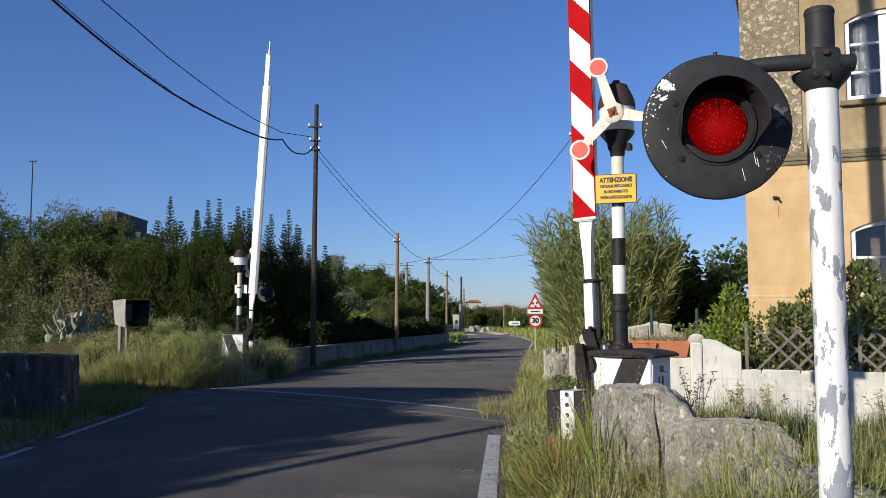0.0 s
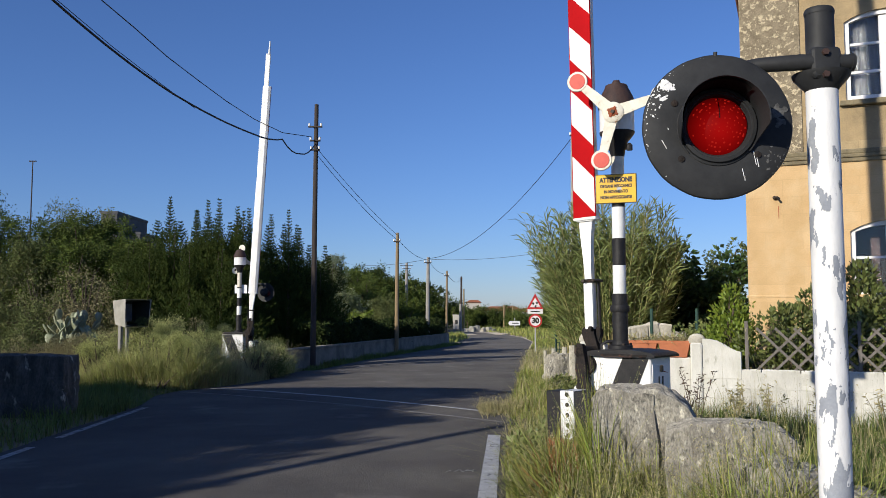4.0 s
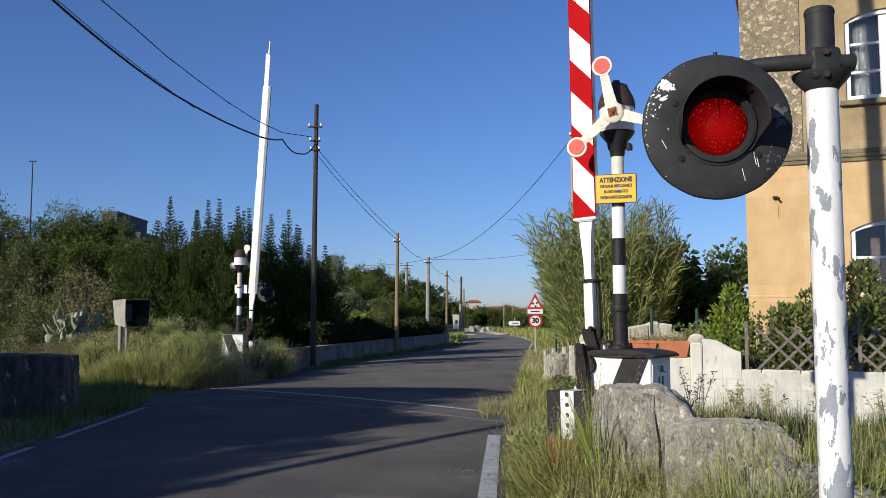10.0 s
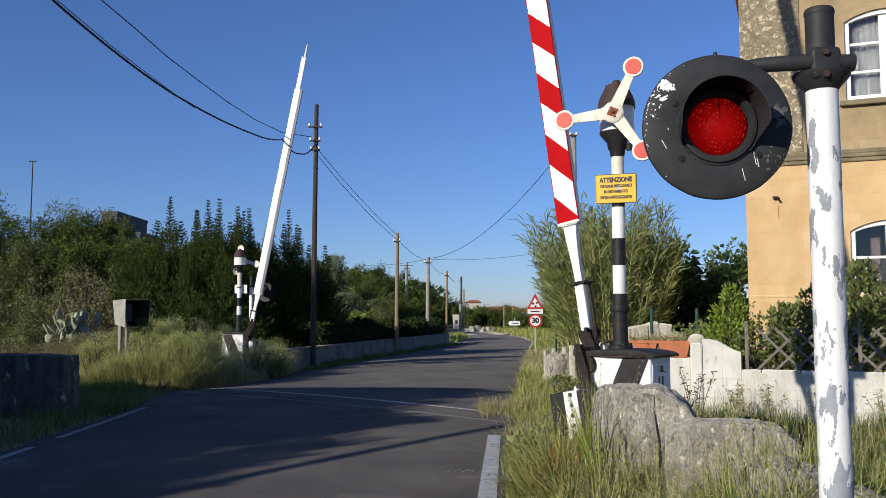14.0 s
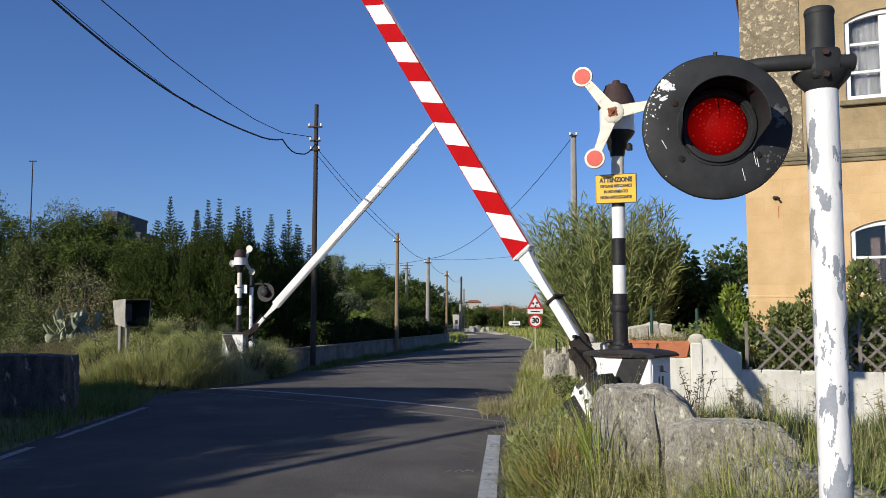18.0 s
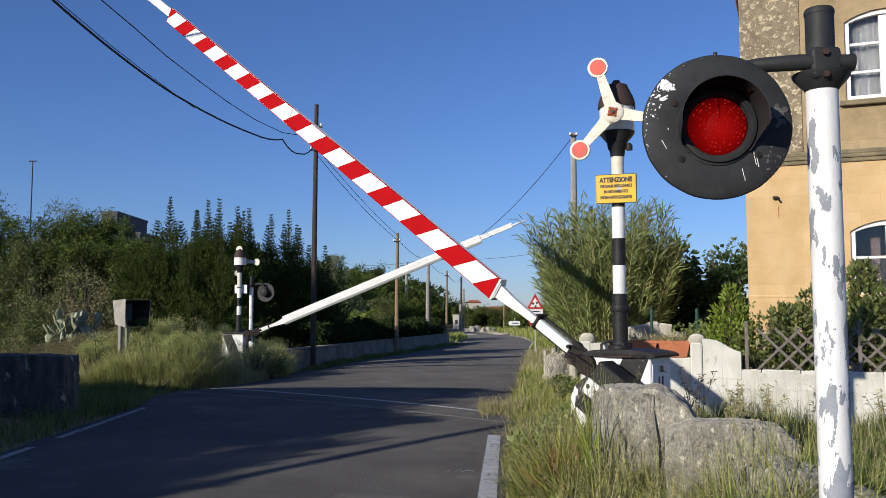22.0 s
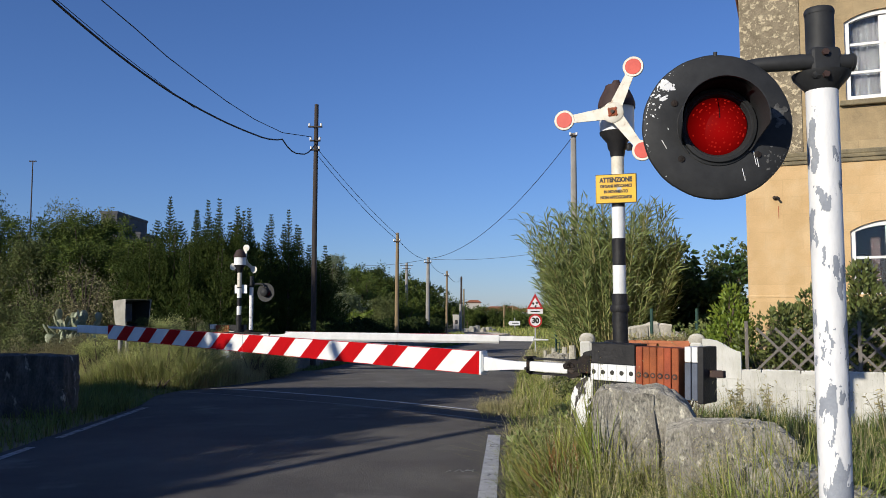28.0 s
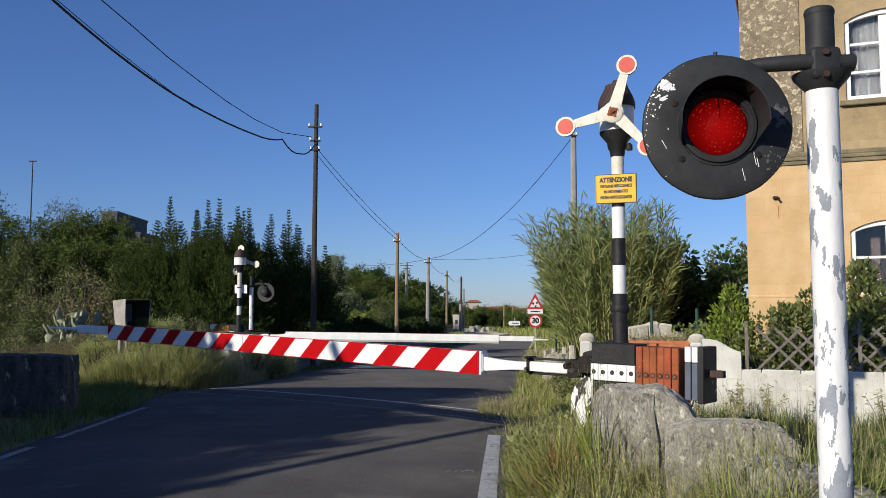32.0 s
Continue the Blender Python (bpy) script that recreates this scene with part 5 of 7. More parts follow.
# bearing blocks of the booms
for mach, xs in ((mach_a, -0.26), (mach_b, 0.2)):
    part("bearing", Geo().prism([(0.0, 0.0), (0.1, 0.0), (0.075, 0.5), (0.06, 0.85), (0.075, 0.93), (0.055, 1.0), (0.085, 1.08), (0.07, 1.19), (0.035, 1.21), (0.0, 1.15), (0.015, 1.02), (0.0, 0.9), (0.01, 0.5)], -0.2, -0.15), "rusty_iron", mach, "dark rusty bearing cheek")
    for z_ in (0.55, 0.8, 1.0):
        part("bolt", Geo().tube([(0.05, -0.235, z_), (0.05, -0.13, z_)], 0.022, 6), "rusty_iron", mach)
    part("tie_bar", Geo().tube([(0.05, -0.19, 1.03), (0.05, 0.08, 1.05)], 0.025, 8), "rusty_iron", mach)
    part("bearing_leg", Geo().prism([(0.02, 1.05), (-0.03, 1.0), (-0.07, 0.82), (0.02, 0.72), (0.1, 0.55), (0.165, 0.38), (0.2, 0.42), (0.235, 0.6), (0.24, 0.82), (0.2, 0.92), (0.12, 1.0)], 0.02, 0.08), "white_chipped", mach, "white bearing cheek with flaked paint")
    part("bearing_foot", Geo().prism([(-0.04, 0.0), (0.12, 0.0), (0.1, 0.5), (0.0, 0.85), (-0.04, 0.8)], -0.03, 0.018), "rusty_iron", mach)
boom_a = boom("barrier_boom", "long barrier boom with red and white slanted stripes", 1.423, 9.31, 10.43, 11.57, 0.0113, True)
boom_b = boom("barrier_boom", "white back of a striped barrier boom across the road", 1.14, 7.065, 7.996, 8.387, 0.0, True)
rotor_a = rotor("white three-armed turning signal with faded red discs", 0.462)
rotor_b = rotor("white three-armed turning signal on the far mast", 0.39)
HUB_A = (mach_a.matrix_basis @ ax_a @ Matrix.Translation((0, -0.27, 0))).translation
HUB_B = (mach_b.matrix_basis @ ax_b @ Matrix.Translation((0, -0.27, 0))).translation


# ---- crossing lamp on its pole ----
def crossing_lamp():
    t = thing("crossing_lamp", pose(1.425, 3.15, 0, 0, 0, 0), "flaking white signal pole with a big black crossing lamp lit red", "signal lamp")
    part("pole", Geo().tube([(0, 0, -0.1), (0, 0, 1.2), (0, 0, 2.46)], 0.0575, 28), "white_worn", t, "white paint flaking off grey steel")
    # bare patches where the white has flaked off
    g = Geo()
    da, dz = radians(3), 0.004
    for i in range(610):
        z = i * dz
        for k in range(120):
            a = k * da
            side = math.cos(a + radians(24))
            p = Vector((0.0575 * math.cos(a), 0.0575 * math.sin(a), z))
            f = 0.62 * noise.fractal(Vector((p.x * 17, p.y * 17, z * 6.5)), 0.8, 2.1, 5) + 0.34 * noise.noise(Vector((p.x * 8, p.y * 8, z * 2.6 + 4)))
            f += 0.42 * max(0.0, side - 0.35) - 0.26 * max(0.0, z - 2.06) / 0.4 + 0.22 * max(0.0, 1.55 - z) / 0.6
            if f > 0.27:
                q = len(g.v)
                for aa, zz in ((a, z), (a + da, z), (a + da, z + dz), (a, z + dz)):
                    g.v.append((0.0579 * math.cos(aa), 0.0579 * math.sin(aa), zz))
                g.f.append((q, q + 1, q + 2, q + 3))
    tagged(part("bare_metal", g, "bare_grey", t, "grey primer where the paint has flaked", smooth=False), kind="stuff")
    part("pole_top", Geo().tube([(0, 0, 2.46), (0, 0, 2.75)], 0.052, 24), "lamp_black", t, "black pole top")
    part("pole_cap", Geo().lathe([(0.054, 2.738), (0.055, 2.75), (0.05, 2.762), (0.0, 2.766)], 24, caps=False), "lamp_black", t)
    part("clamp", Geo().lathe([(0.054, 2.44), (0.064, 2.455), (0.10, 2.495), (0.105, 2.51), (0.066, 2.515)], 24), "lamp_black", t)
    part("clamp_block", Geo().box((-0.012, -0.055, 2.535), (0.11, 0.06, 0.12), 0.022, segments=3), "lamp_black", t)
    for dz in (-0.036, 0.046):
        part("clamp_bolt", Geo().tube([(-0.022, -0.08, 2.524 + dz), (-0.022, -0.098, 2.524 + dz)], 0.013, 6), "brown_cap", t, "rusty bolt head")
    part("cross_tube", Geo().tube([(0.085, -0.055, 2.54), (-0.10, -0.05, 2.542), (-0.24, 0.0, 2.545), (-0.36, 0.05, 2.53), (-0.40, 0.06, 2.44)], [0.03, 0.03, 0.028, 0.028, 0.028], 16), "lamp_black", t, "dark bracket tube")
    part("tube_end", Geo().tube([(0.082, -0.055, 2.54), (0.094, -0.055, 2.54)], 0.033, 16), "lamp_black", t)
    # lamp head, local axis towards the road user
    c = Matrix.Translation((-0.415, -0.05, 2.299)) @ Matrix.Rotation(radians(-7), 4, "Z") @ Matrix.Rotation(radians(1.5), 4, "X") @ Matrix.Rotation(radians(90), 4, "X") @ Matrix.Scale(1.055, 4)
    rr = random.Random(4)
    n = 96
    g = Geo()
    rim = [1 + 0.006 * noise.noise(Vector((math.cos(2 * math.pi * k / n) * 5, math.sin(2 * math.pi * k / n) * 5, 1))) for k in range(n)]
    prof = [(0.115, 0.012), (0.13, 0.016), (0.235, 0.012), (0.252, 0.004), (0.256, -0.004), (0.25, -0.012), (0.115, -0.006)]
    for r, z in prof:
        for k in range(n):
            a = 2 * math.pi * k / n
            q = r * (rim[k] if r > 0.2 else 1)
            g.v.append(tuple(c @ Vector((q * math.cos(a), q * math.sin(a), z))))
    g.f = [(i * n + k, i * n + (k + 1) % n, (i + 1) * n + (k + 1) % n, (i + 1) * n + k) for i in range(len(prof) - 1) for k in range(n)]
    head = part("background_disc", g, "lamp_black", t, "chipped black background disc")
    part("lamp_body", Geo().lathe([(0.11, -0.02), (0.12, -0.05), (0.105, -0.14), (0.06, -0.17), (0.0, -0.175)], 28, c, caps=False), "lamp_black", head)
    part("bezel", Geo().lathe([(0.1, 0.004), (0.122, 0.012), (0.139, 0.014), (0.139, 0.02), (0.131, 0.022), (0.128, 0.032), (0.117, 0.034), (0.114, 0.028), (0.109, 0.028), (0.106, 0.02), (0.102, 0.014)], 48, c, caps=False), "lamp_black", head)
    part("lens", Geo().lathe([(0.0, 0.058), (0.03, 0.055), (0.06, 0.046), (0.083, 0.032), (0.1, 0.012), (0.104, -0.005)], 40, c, caps=False), "lens", head, "glowing red dotted lens")
    g = Geo()
    for ring in range(1, 8):
        r = 0.0128 * ring
        m = 5 * ring
        for k in range(m):
            a = 2 * math.pi * k / m + ring * 0.7 + rr.uniform(-0.09, 0.09)
            if rr.random() < 0.38:
                continue
            zz = np.interp(r, [0, 0.03, 0.06, 0.083, 0.1], [0.058, 0.055, 0.046, 0.032, 0.012])
            q = rr.uniform(0.0022, 0.0052)
            g.lathe([(q, -0.001), (q * 0.7, 0.0008), (0.0, 0.001)], 6, c @ Matrix.Translation((r * math.cos(a), r * math.sin(a), float(zz))), caps=False)
    part("led_dots", g, "led", head, "bright red points of light")
    part("lens_seam", Geo().tube([(0, 0.095, 0.02), (0, 0.06, 0.047), (0, 0.02, 0.057)], 0.0022, 6, m=c), "lens_dark", head, "dark moulding seam")
    # visor: a flaring hood, cut back below in a curve
    g = Geo()
    n = 64
    for k in range(n + 1):
        a = radians(-42) + radians(264) * k / n
        past = max(0.0, math.degrees(abs(a - math.pi / 2)) - 98)
        dep = 0.132 * max(0.0, 1 - past / 20) ** 1.3 + 0.012
        fl = 0.004 * dep / 0.12
        for r, z in ((0.137, 0.018), (0.139 + fl, 0.018 + dep), (0.136 + fl, 0.018 + dep), (0.134, 0.018)):
            g.v.append(c @ Vector((r * math.cos(a), r * math.sin(a), z)))
    for k in range(n):
        q = k * 4
        g.f += [(q + i, q + (i + 1) % 4, q + 4 + (i + 1) % 4, q + 4 + i) for i in range(4)]
    g.f += [(0, 1, 2, 3), (4 * n, 4 * n + 3, 4 * n + 2, 4 * n + 1)]
    g.v = [tuple(v) for v in g.v]
    part("visor", g, "lamp_black", head, "black hood over the lens")
    # an inner arc coloured near-black stands in for shade under the visor
    g = Geo()
    for k in range(41):
        a = radians(48) + radians(134) * k / 40
        for r, z in ((0.1325, 0.02), (0.1345, 0.145)):
            g.v.append(tuple(c @ Vector((r * math.cos(a), r * math.sin(a), z))))
    g.f = [(2 * k, 2 * k + 1, 2 * k + 3, 2 * k + 2) for k in range(40)]
    part("visor_lining", g, "blackish", head, "inside of the visor with its shade painted near-black")
    part("rim_knob", Geo().lathe([(0.007, -0.012), (0.007, 0.002), (0.0, 0.004)], 8, c @ Matrix.Translation((0.0, 0.262, 0)) @ Matrix.Rotation(radians(-90), 4, "X")), "lamp_black", head)
    for a in (150, 222, 322):
        r = 0.168
        part("screw", Geo().lathe([(0.012, 0.012), (0.012, 0.017), (0.006, 0.019)], 8, c @ Matrix.Translation((r * math.cos(radians(a)), r * math.sin(radians(a)), 0.002))), "rusty_iron", head)

    def chip(x, y, size, mat, label, squash=1.0, turn=None):
        k = 9 if size > 0.006 else 6
        ang = rr.random() * 6.3 if turn is None else radians(turn)
        pts = []
        for i in range(k):
            a = 2 * math.pi * i / k
            q = size * rr.uniform(0.35, 1.3)
            pts.append((q * math.cos(a), q * math.sin(a) * squash))
        rr_ = math.hypot(x, y)
        z = float(np.interp(rr_, [0.13, 0.235, 0.252], [0.016, 0.012, 0.004])) + 0.0006
        tilt = Matrix.Rotation(math.atan2(y, x), 4, "Z") @ Matrix.Rotation(0.44 if rr_ > 0.237 else 0.038, 4, "Y") @ Matrix.Rotation(-math.atan2(y, x), 4, "Z")
        m = c @ Matrix.Translation((x, y, z)) @ tilt @ Matrix.Rotation(ang, 4, "Z")
        g = Geo()
        g.v = [tuple(m @ Vector((px, py, 0.0))) for px, py in pts] + [tuple(m @ Vector((0, 0, 0.0005)))]
        g.f = [(i, (i + 1) % k, k) for i in range(k)]
        part("paint_chip", g, mat, head, label, smooth=False)

    for (x, y, a, L) in ((0.123, -0.115, 100, 0.05), (0.131, -0.122, 100, 0.05), (0.083, -0.165, 100, 0.03), (0.088, -0.186, 95, 0.014), (-0.182, -0.06, 118, 0.035), (-0.168, -0.005, 100, 0.008)):
        part("scratch", Geo().box((0, 0, 0), (L, 0.0022, 0.0012), 0, m=c @ Matrix.Translation((x, y, 0.0148)) @ Matrix.Rotation(radians(a), 4, "Z")), "sign_white", head, "bare scratch")
    for k in range(10):
        a = radians(rr.gauss(143, 5))
        r = rr.uniform(0.205, 0.246)
        chip(r * math.cos(a), r * math.sin(a), rr.uniform(0.008, 0.017), "sign_white", "chipped pale patch", rr.uniform(0.4, 0.9))
    for k in range(46):
        a = radians(rr.gauss(150, 14))
        r = min(0.249, rr.uniform(0.2, 0.256))
        chip(r * math.cos(a), r * math.sin(a), rr.uniform(0.0012, 0.005), "sign_white", "chipped pale patch")
    for k in range(40):
        a = radians(rr.gauss(165, 30) if k % 3 else rr.gauss(318, 14))
        r = rr.uniform(0.244, 0.2515)
        chip(r * math.cos(a), r * math.sin(a), rr.uniform(0.001, 0.0035), "sign_white" if k % 3 else "smudge", "chipped pale patch")
    for k in range(16):
        chip(rr.gauss(0.19, 0.025), rr.gauss(-0.115, 0.022), rr.uniform(0.002, 0.008), "smudge", "rubbed grey patch", 0.5)
    for k in range(7):
        chip(rr.gauss(0.208, 0.012), rr.gauss(0.028, 0.018), rr.uniform(0.008, 0.02), "smudge", "rubbed grey patch", 0.8)

    return t


lamp_a = crossing_lamp()
lamp_b = copy_thing(lamp_a, pose(-5.5, 24.5, 0, 0, 0, 172))
tagged(lamp_b, "back of a black crossing lamp on a flaking pole")


# ---- stones ----
def boulder(at, size, seed, label, rough=0.06, name="stone_block", group="guard stones", flat=0.45, mat="stone", cuts=36, top=((-1, 1), (1, 1))):
    """A rough dressed block: subdivided box pushed towards a rounded form and roughened."""
    bm = bmesh.new()
    bmesh.ops.create_cube(bm, size=2.0)
    bmesh.ops.subdivide_edges(bm, edges=bm.edges[:], cuts=cuts, use_grid_fill=True)
    off = Vector((seed * 3.1, seed * 1.7, seed))
    for v in bm.verts:
        p = v.co.copy()
        r = Vector((abs(p.x) ** 5, abs(p.y) ** 5, abs(p.z) ** 5))
        k = (r.x + r.y + r.z) ** 0.2
        q = p / k
        q = q.lerp(p, flat)
        w = Vector((q.x * size[0] / 2, q.y * size[1] / 2, q.z * size[2] / 2))
        nn = q.normalized()
        w += nn * (noise.fractal(w * 2.2 + off, 0.9, 2.1, 5) * rough + noise.noise(w * 9 + off) * rough * 0.22)
        crack = abs(noise.noise(Vector((w.x * 3.2, w.y * 3.2, w.z * 1.3)) + off * 2))
        if crack < 0.07:
            w -= nn * rough * 0.9 * (1 - crack / 0.07)
        w += nn * (noise.noise(w * 24 + off) * rough * 0.2 - rough * 0.5 * max(0.0, noise.noise(w * 13 + off * 3) - 0.25))
        u = max(-1.0, min(1.0, 2 * w.x / size[0]))
        w.z += size[2] / 2
        up = max(0.0, min(1.0, w.z / size[2]))
        w.z *= 1 - (1 - float(np.interp(u, [a for a, _ in top], [b for _, b in top]))) * up ** 1.5
        v.co = w
    me = bpy.data.meshes.new(name)
    bm.to_mesh(me)
    bm.free()
    ob = part(name, me, mat, None, at=at)
    return tagged(ob, label, "stone", group)


boulder(pose(1.365, 6.42, -0.08, 0, 0, -16), (0.47, 0.5, 1.18), 1, "upright rough grey guard stone with lichen", 0.035, flat=0.74, top=((-1, 0.93), (-0.75, 0.99), (0.2, 1), (1, 0.985)))
boulder(pose(1.665, 6.36, -0.08, 0, 0, -16), (0.44, 0.5, 1.17), 2, "rounded grey guard stone with a crack", 0.025, flat=0.66, top=((-1, 1), (-0.4, 1), (0.2, 0.965), (0.65, 0.9), (1, 0.78)))
boulder(pose(1.90, 5.75, -0.08, 0, 0, -14), (0.8, 0.62, 1.0), 3, "broad grey guard stone with a worn sloping top", 0.035, flat=0.88, top=((-1, 0.95), (-0.6, 0.99), (0, 1), (0.5, 0.985), (0.85, 0.95), (1, 0.9)))
boulder(pose(2.2, 5.05, -0.08, 0, 0, -22), (0.95, 0.5, 0.86), 4, "low dark stone slanting into the grass", 0.05, flat=0.66, top=((-1, 0.97), (-0.5, 1), (0, 0.9), (1, 0.68)))
boulder(pose(2.95, 4.72, -0.08, 0, 5, -30), (0.85, 0.5, 0.58), 5, "low dark stone sunk in the grass", 0.05)
boulder(pose(-6.72, 13.5, -0.05, 0, 0, 6), (1.75, 0.7, 1.06), 7, "large dark weathered stone block on the verge", 0.05, flat=0.75, mat="dark_stone")
boulder(pose(2.72, 19.9, -0.05, 0, 8, 20), (0.75, 0.6, 0.8), 8, "grey boulder on the grassy verge", 0.09, flat=0.15)
boulder(pose(2.35, 17.4, -0.05, 0, 0, 20), (0.35, 0.3, 0.34), 9, "small pale stone on the verge")


def stake(x, y, h, r, lean):
    p = part("wooden_stake", Geo().tube([(0, 0, -0.1), (lean, 0, h * 0.6), (lean * 1.4, 0.02, h)], [r, r * 0.95, r * 0.8], 9), "old_cap", None, at=pose(x, y, 0))
    return tagged(p, "pale whitewashed stake in the verge", "stake", "wooden stakes on the verge")


for k, (px, h, r) in enumerate(((966, 0.8, 0.05), (976, 0.86, 0.06), (990, 0.9, 0.075), (1004, 0.95, 0.09))):
    stake((px - 784) / 1509 * 20.5, 20.5 - 0.3 * k, h, r, 0.02 * (k % 3 - 1))
n = thing("net_fence", pose(4.25, 23.5, 0, 0, 0, 10), "small green net fence by the reeds", "fence")
for k in range(4):
    part("fence_post", Geo().tube([(-1.2 + k * 0.2, 0, -0.1), (-1.2 + k * 0.2, 0, 1.75)], 0.022, 8), "net", n)
for k in range(9):
    part("strand", Geo().tube([(-1.2, 0, 0.15 + k * 0.19), (-0.6, 0, 0.15 + k * 0.19)], 0.008, 4), "net", n)
for k in range(9):
    part("strand", Geo().tube([(-1.17 + k * 0.07, 0.003, 0.1), (-1.17 + k * 0.07, 0.003, 1.72)], 0.008, 4), "net", n)

# green wire fence posts and pale rubble behind the planters
for px, zt in ((1152, 2.2), (1232, 2.2)):
    d = 15.5
    p = part("fence_post", Geo().tube([(0, 0, -0.1), (0, 0, 1.75)], 0.03, 8), "net", None, at=pose((px - 784) / 1509 * d, d, 0))
    tagged(p, "thin dark green fence post", "post", "green fence posts")
boulder(pose(4.12, 17.2, 0, 0, 0, 10), (0.95, 0.3, 1.5), 12, "pale rough stone wall end behind the planters", 0.06, "stone_wall_end", "", flat=0.8, mat="pale_stone", top=((-1, 0.92), (0.2, 1), (1, 0.97)))
boulder(pose(4.75, 18.6, 0, 0, 0, 0), (1.5, 0.5, 1.25), 13, "pale rubble heap behind the planters", 0.14, "rubble_heap", "")


# withered stalks standing before the wall and the machine
def dry_stalk(at, h, n, label, mat, seed):
    rk = random.Random(seed)
    rng = np.random.default_rng(seed)
    t = thing("dry_stalk", at, label, "weed", "withered stalks")
    g = Geo()
    cs, ds = [], []
    for k in range(n):
        a, lean = rk.uniform(0, 6.28), rk.uniform(0.05, 0.35)
        e = Vector((math.cos(a) * lean * h, math.sin(a) * lean * h, h * rk.uniform(0.7, 1.05)))
        mid = e * 0.55 + Vector((0, 0, h * 0.08))
        g.tube([(0, 0, -0.05), mid, e], [0.006, 0.005, 0.002], 5)
        for i in range(14):
            cs.append(tuple(mid.lerp(e, rk.random()) + Vector((rk.gauss(0, 0.01), rk.gauss(0, 0.01), 0))))
            ds.append((rk.gauss(0, 0.6), rk.gauss(0, 0.6), rk.uniform(-0.2, 1.0)))
    part("stem", g, mat, t)
    pods = part("seed_spray", Cards().add(leaf_quads(np.array(cs), np.array(ds), rng.uniform(0.04, 0.1, len(cs)), 0.018, rng, 0.2)).mesh("seed_spray"), mat, t, smooth=False)
    tagged(pods, "small dry seed pods", kind="stuff")


dry_stalk(pose(3.36, 11.5, 0), 0.95, 6, "blackened dry stalks before the white wall", "stalk", 1)
dry_stalk(pose(3.2, 11.4, 0), 0.75, 4, "blackened dry stalks before the white wall", "stalk", 2)
dry_stalk(pose(1.85, 7.75, 0), 1.18, 3, "rusty brown dock stalk beside the barrier machine", "rust", 3)
for k, (x, y) in enumerate(((3.9, 11.4), (4.4, 11.6), (4.1, 12.0), (5.0, 11.3), (2.7, 8.4), (5.6, 10.9))):
    dry_stalk(pose(x, y, 0), 0.62 + 0.05 * (k % 3), 7, "dry feathery weed before the white wall", "grass_dry", 10 + k)


# ---- hooded box, cactus and left bank things ----
def hooded_box():
    t = thing("hooded_box", pose(-7.19, 19.6, -0.16, 0, 0, 62) @ Matrix.Scale(1.12, 4), "grey hooded sheet-metal box on a post in the grass", "signal box")
    for y_, w_ in ((-0.13, 0.05), (0.06, 0.075)):
        part("post", Geo().box((-0.16, y_, 0.66), (0.07, w_, 1.5), 0.008), "concrete", t, "weathered post")
    g = Geo()
    fr = [(-0.30, -0.22, 1.36), (0.30, -0.22, 1.36), (0.34, -0.26, 1.93), (-0.34, -0.26, 1.93)]
    bk = [(-0.2, 0.18, 1.42), (0.2, 0.18, 1.42), (0.24, 0.22, 1.9), (-0.24, 0.22, 1.9)]
    inn = [(x * 0.94, -0.24, 1.65 + (z - 1.65) * 0.94) for x, _, z in fr]
    ib = [(x * 0.9, 0.16, 1.65 + (z - 1.65) * 0.9) for x, _, z in bk]
    g.v = bk + fr + inn + ib
    g.f = [(3, 2, 1, 0)]
    for a in range(2):
        g.f += [(a * 4 + i, a * 4 + (i + 1) % 4, a * 4 + 4 + (i + 1) % 4, a * 4 + 4 + i) for i in range(4)]
    part("hood", g, "pale_metal", t, "open flared hood", smooth=False)
    # inner faces take a black colour that stands for the hood's shade
    g = Geo()
    g.v = inn + ib
    g.f = [(i, (i + 1) % 4, (i + 1) % 4 + 4, i + 4) for i in range(4)] + [(4, 5, 6, 7)]
    part("hood_lining", g, "ink", t, "inside of the hood, coloured black in place of its shade", smooth=False)
    part("inner_panel", Geo().box((0, 0.13, 1.66), (0.36, 0.02, 0.36), 0.004), "blue_grey", t, "dull grey panel inside the hood")


hooded_box()


def cactus(at, w, seed, label):
    t = thing("prickly_pear", at, label, "cactus", "prickly pears on the bank")
    rr = random.Random(seed)
    level = [(Vector((w * (i / 1.5 - 1), rr.uniform(-0.15, 0.15), -0.05)), Vector((rr.uniform(-0.2, 0.2), 0, 1)).normalized(), 0.29) for i in range(4)]
    for depth, size in enumerate((0.29, 0.25, 0.215, 0.19, 0.165)):
        nxt = []
        for base, up, s in level:
            q = up.to_track_quat("Z", "Y").to_matrix().to_4x4()
            m = Matrix.Translation(base) @ q @ Matrix.Rotation(rr.uniform(-0.9, 0.9), 4, "Z") @ Matrix.Diagonal((s * 0.58, s * 0.13, s, 1))
            part("pad", Geo().lathe([(0.12, 0.0), (0.5, 0.25), (0.85, 0.7), (1.0, 1.15), (0.85, 1.55), (0.5, 1.8), (0.0, 1.88)], 12, m, caps=False), "cactus", t)
            if depth < 4:
                for b in range(rr.choice((1, 1, 2)) if depth < 3 else rr.choice((0, 1, 1))):
                    ang = rr.uniform(-0.75, 0.75) if depth else rr.uniform(-0.3, 0.3)
                    d = Vector((math.sin(ang), rr.uniform(-0.35, 0.2), math.cos(ang))).normalized()
                    nxt.append((base + up * s * 1.66, d, (0.25, 0.215, 0.19, 0.165)[depth] * rr.uniform(0.85, 1.1)))
        level = nxt
    return t


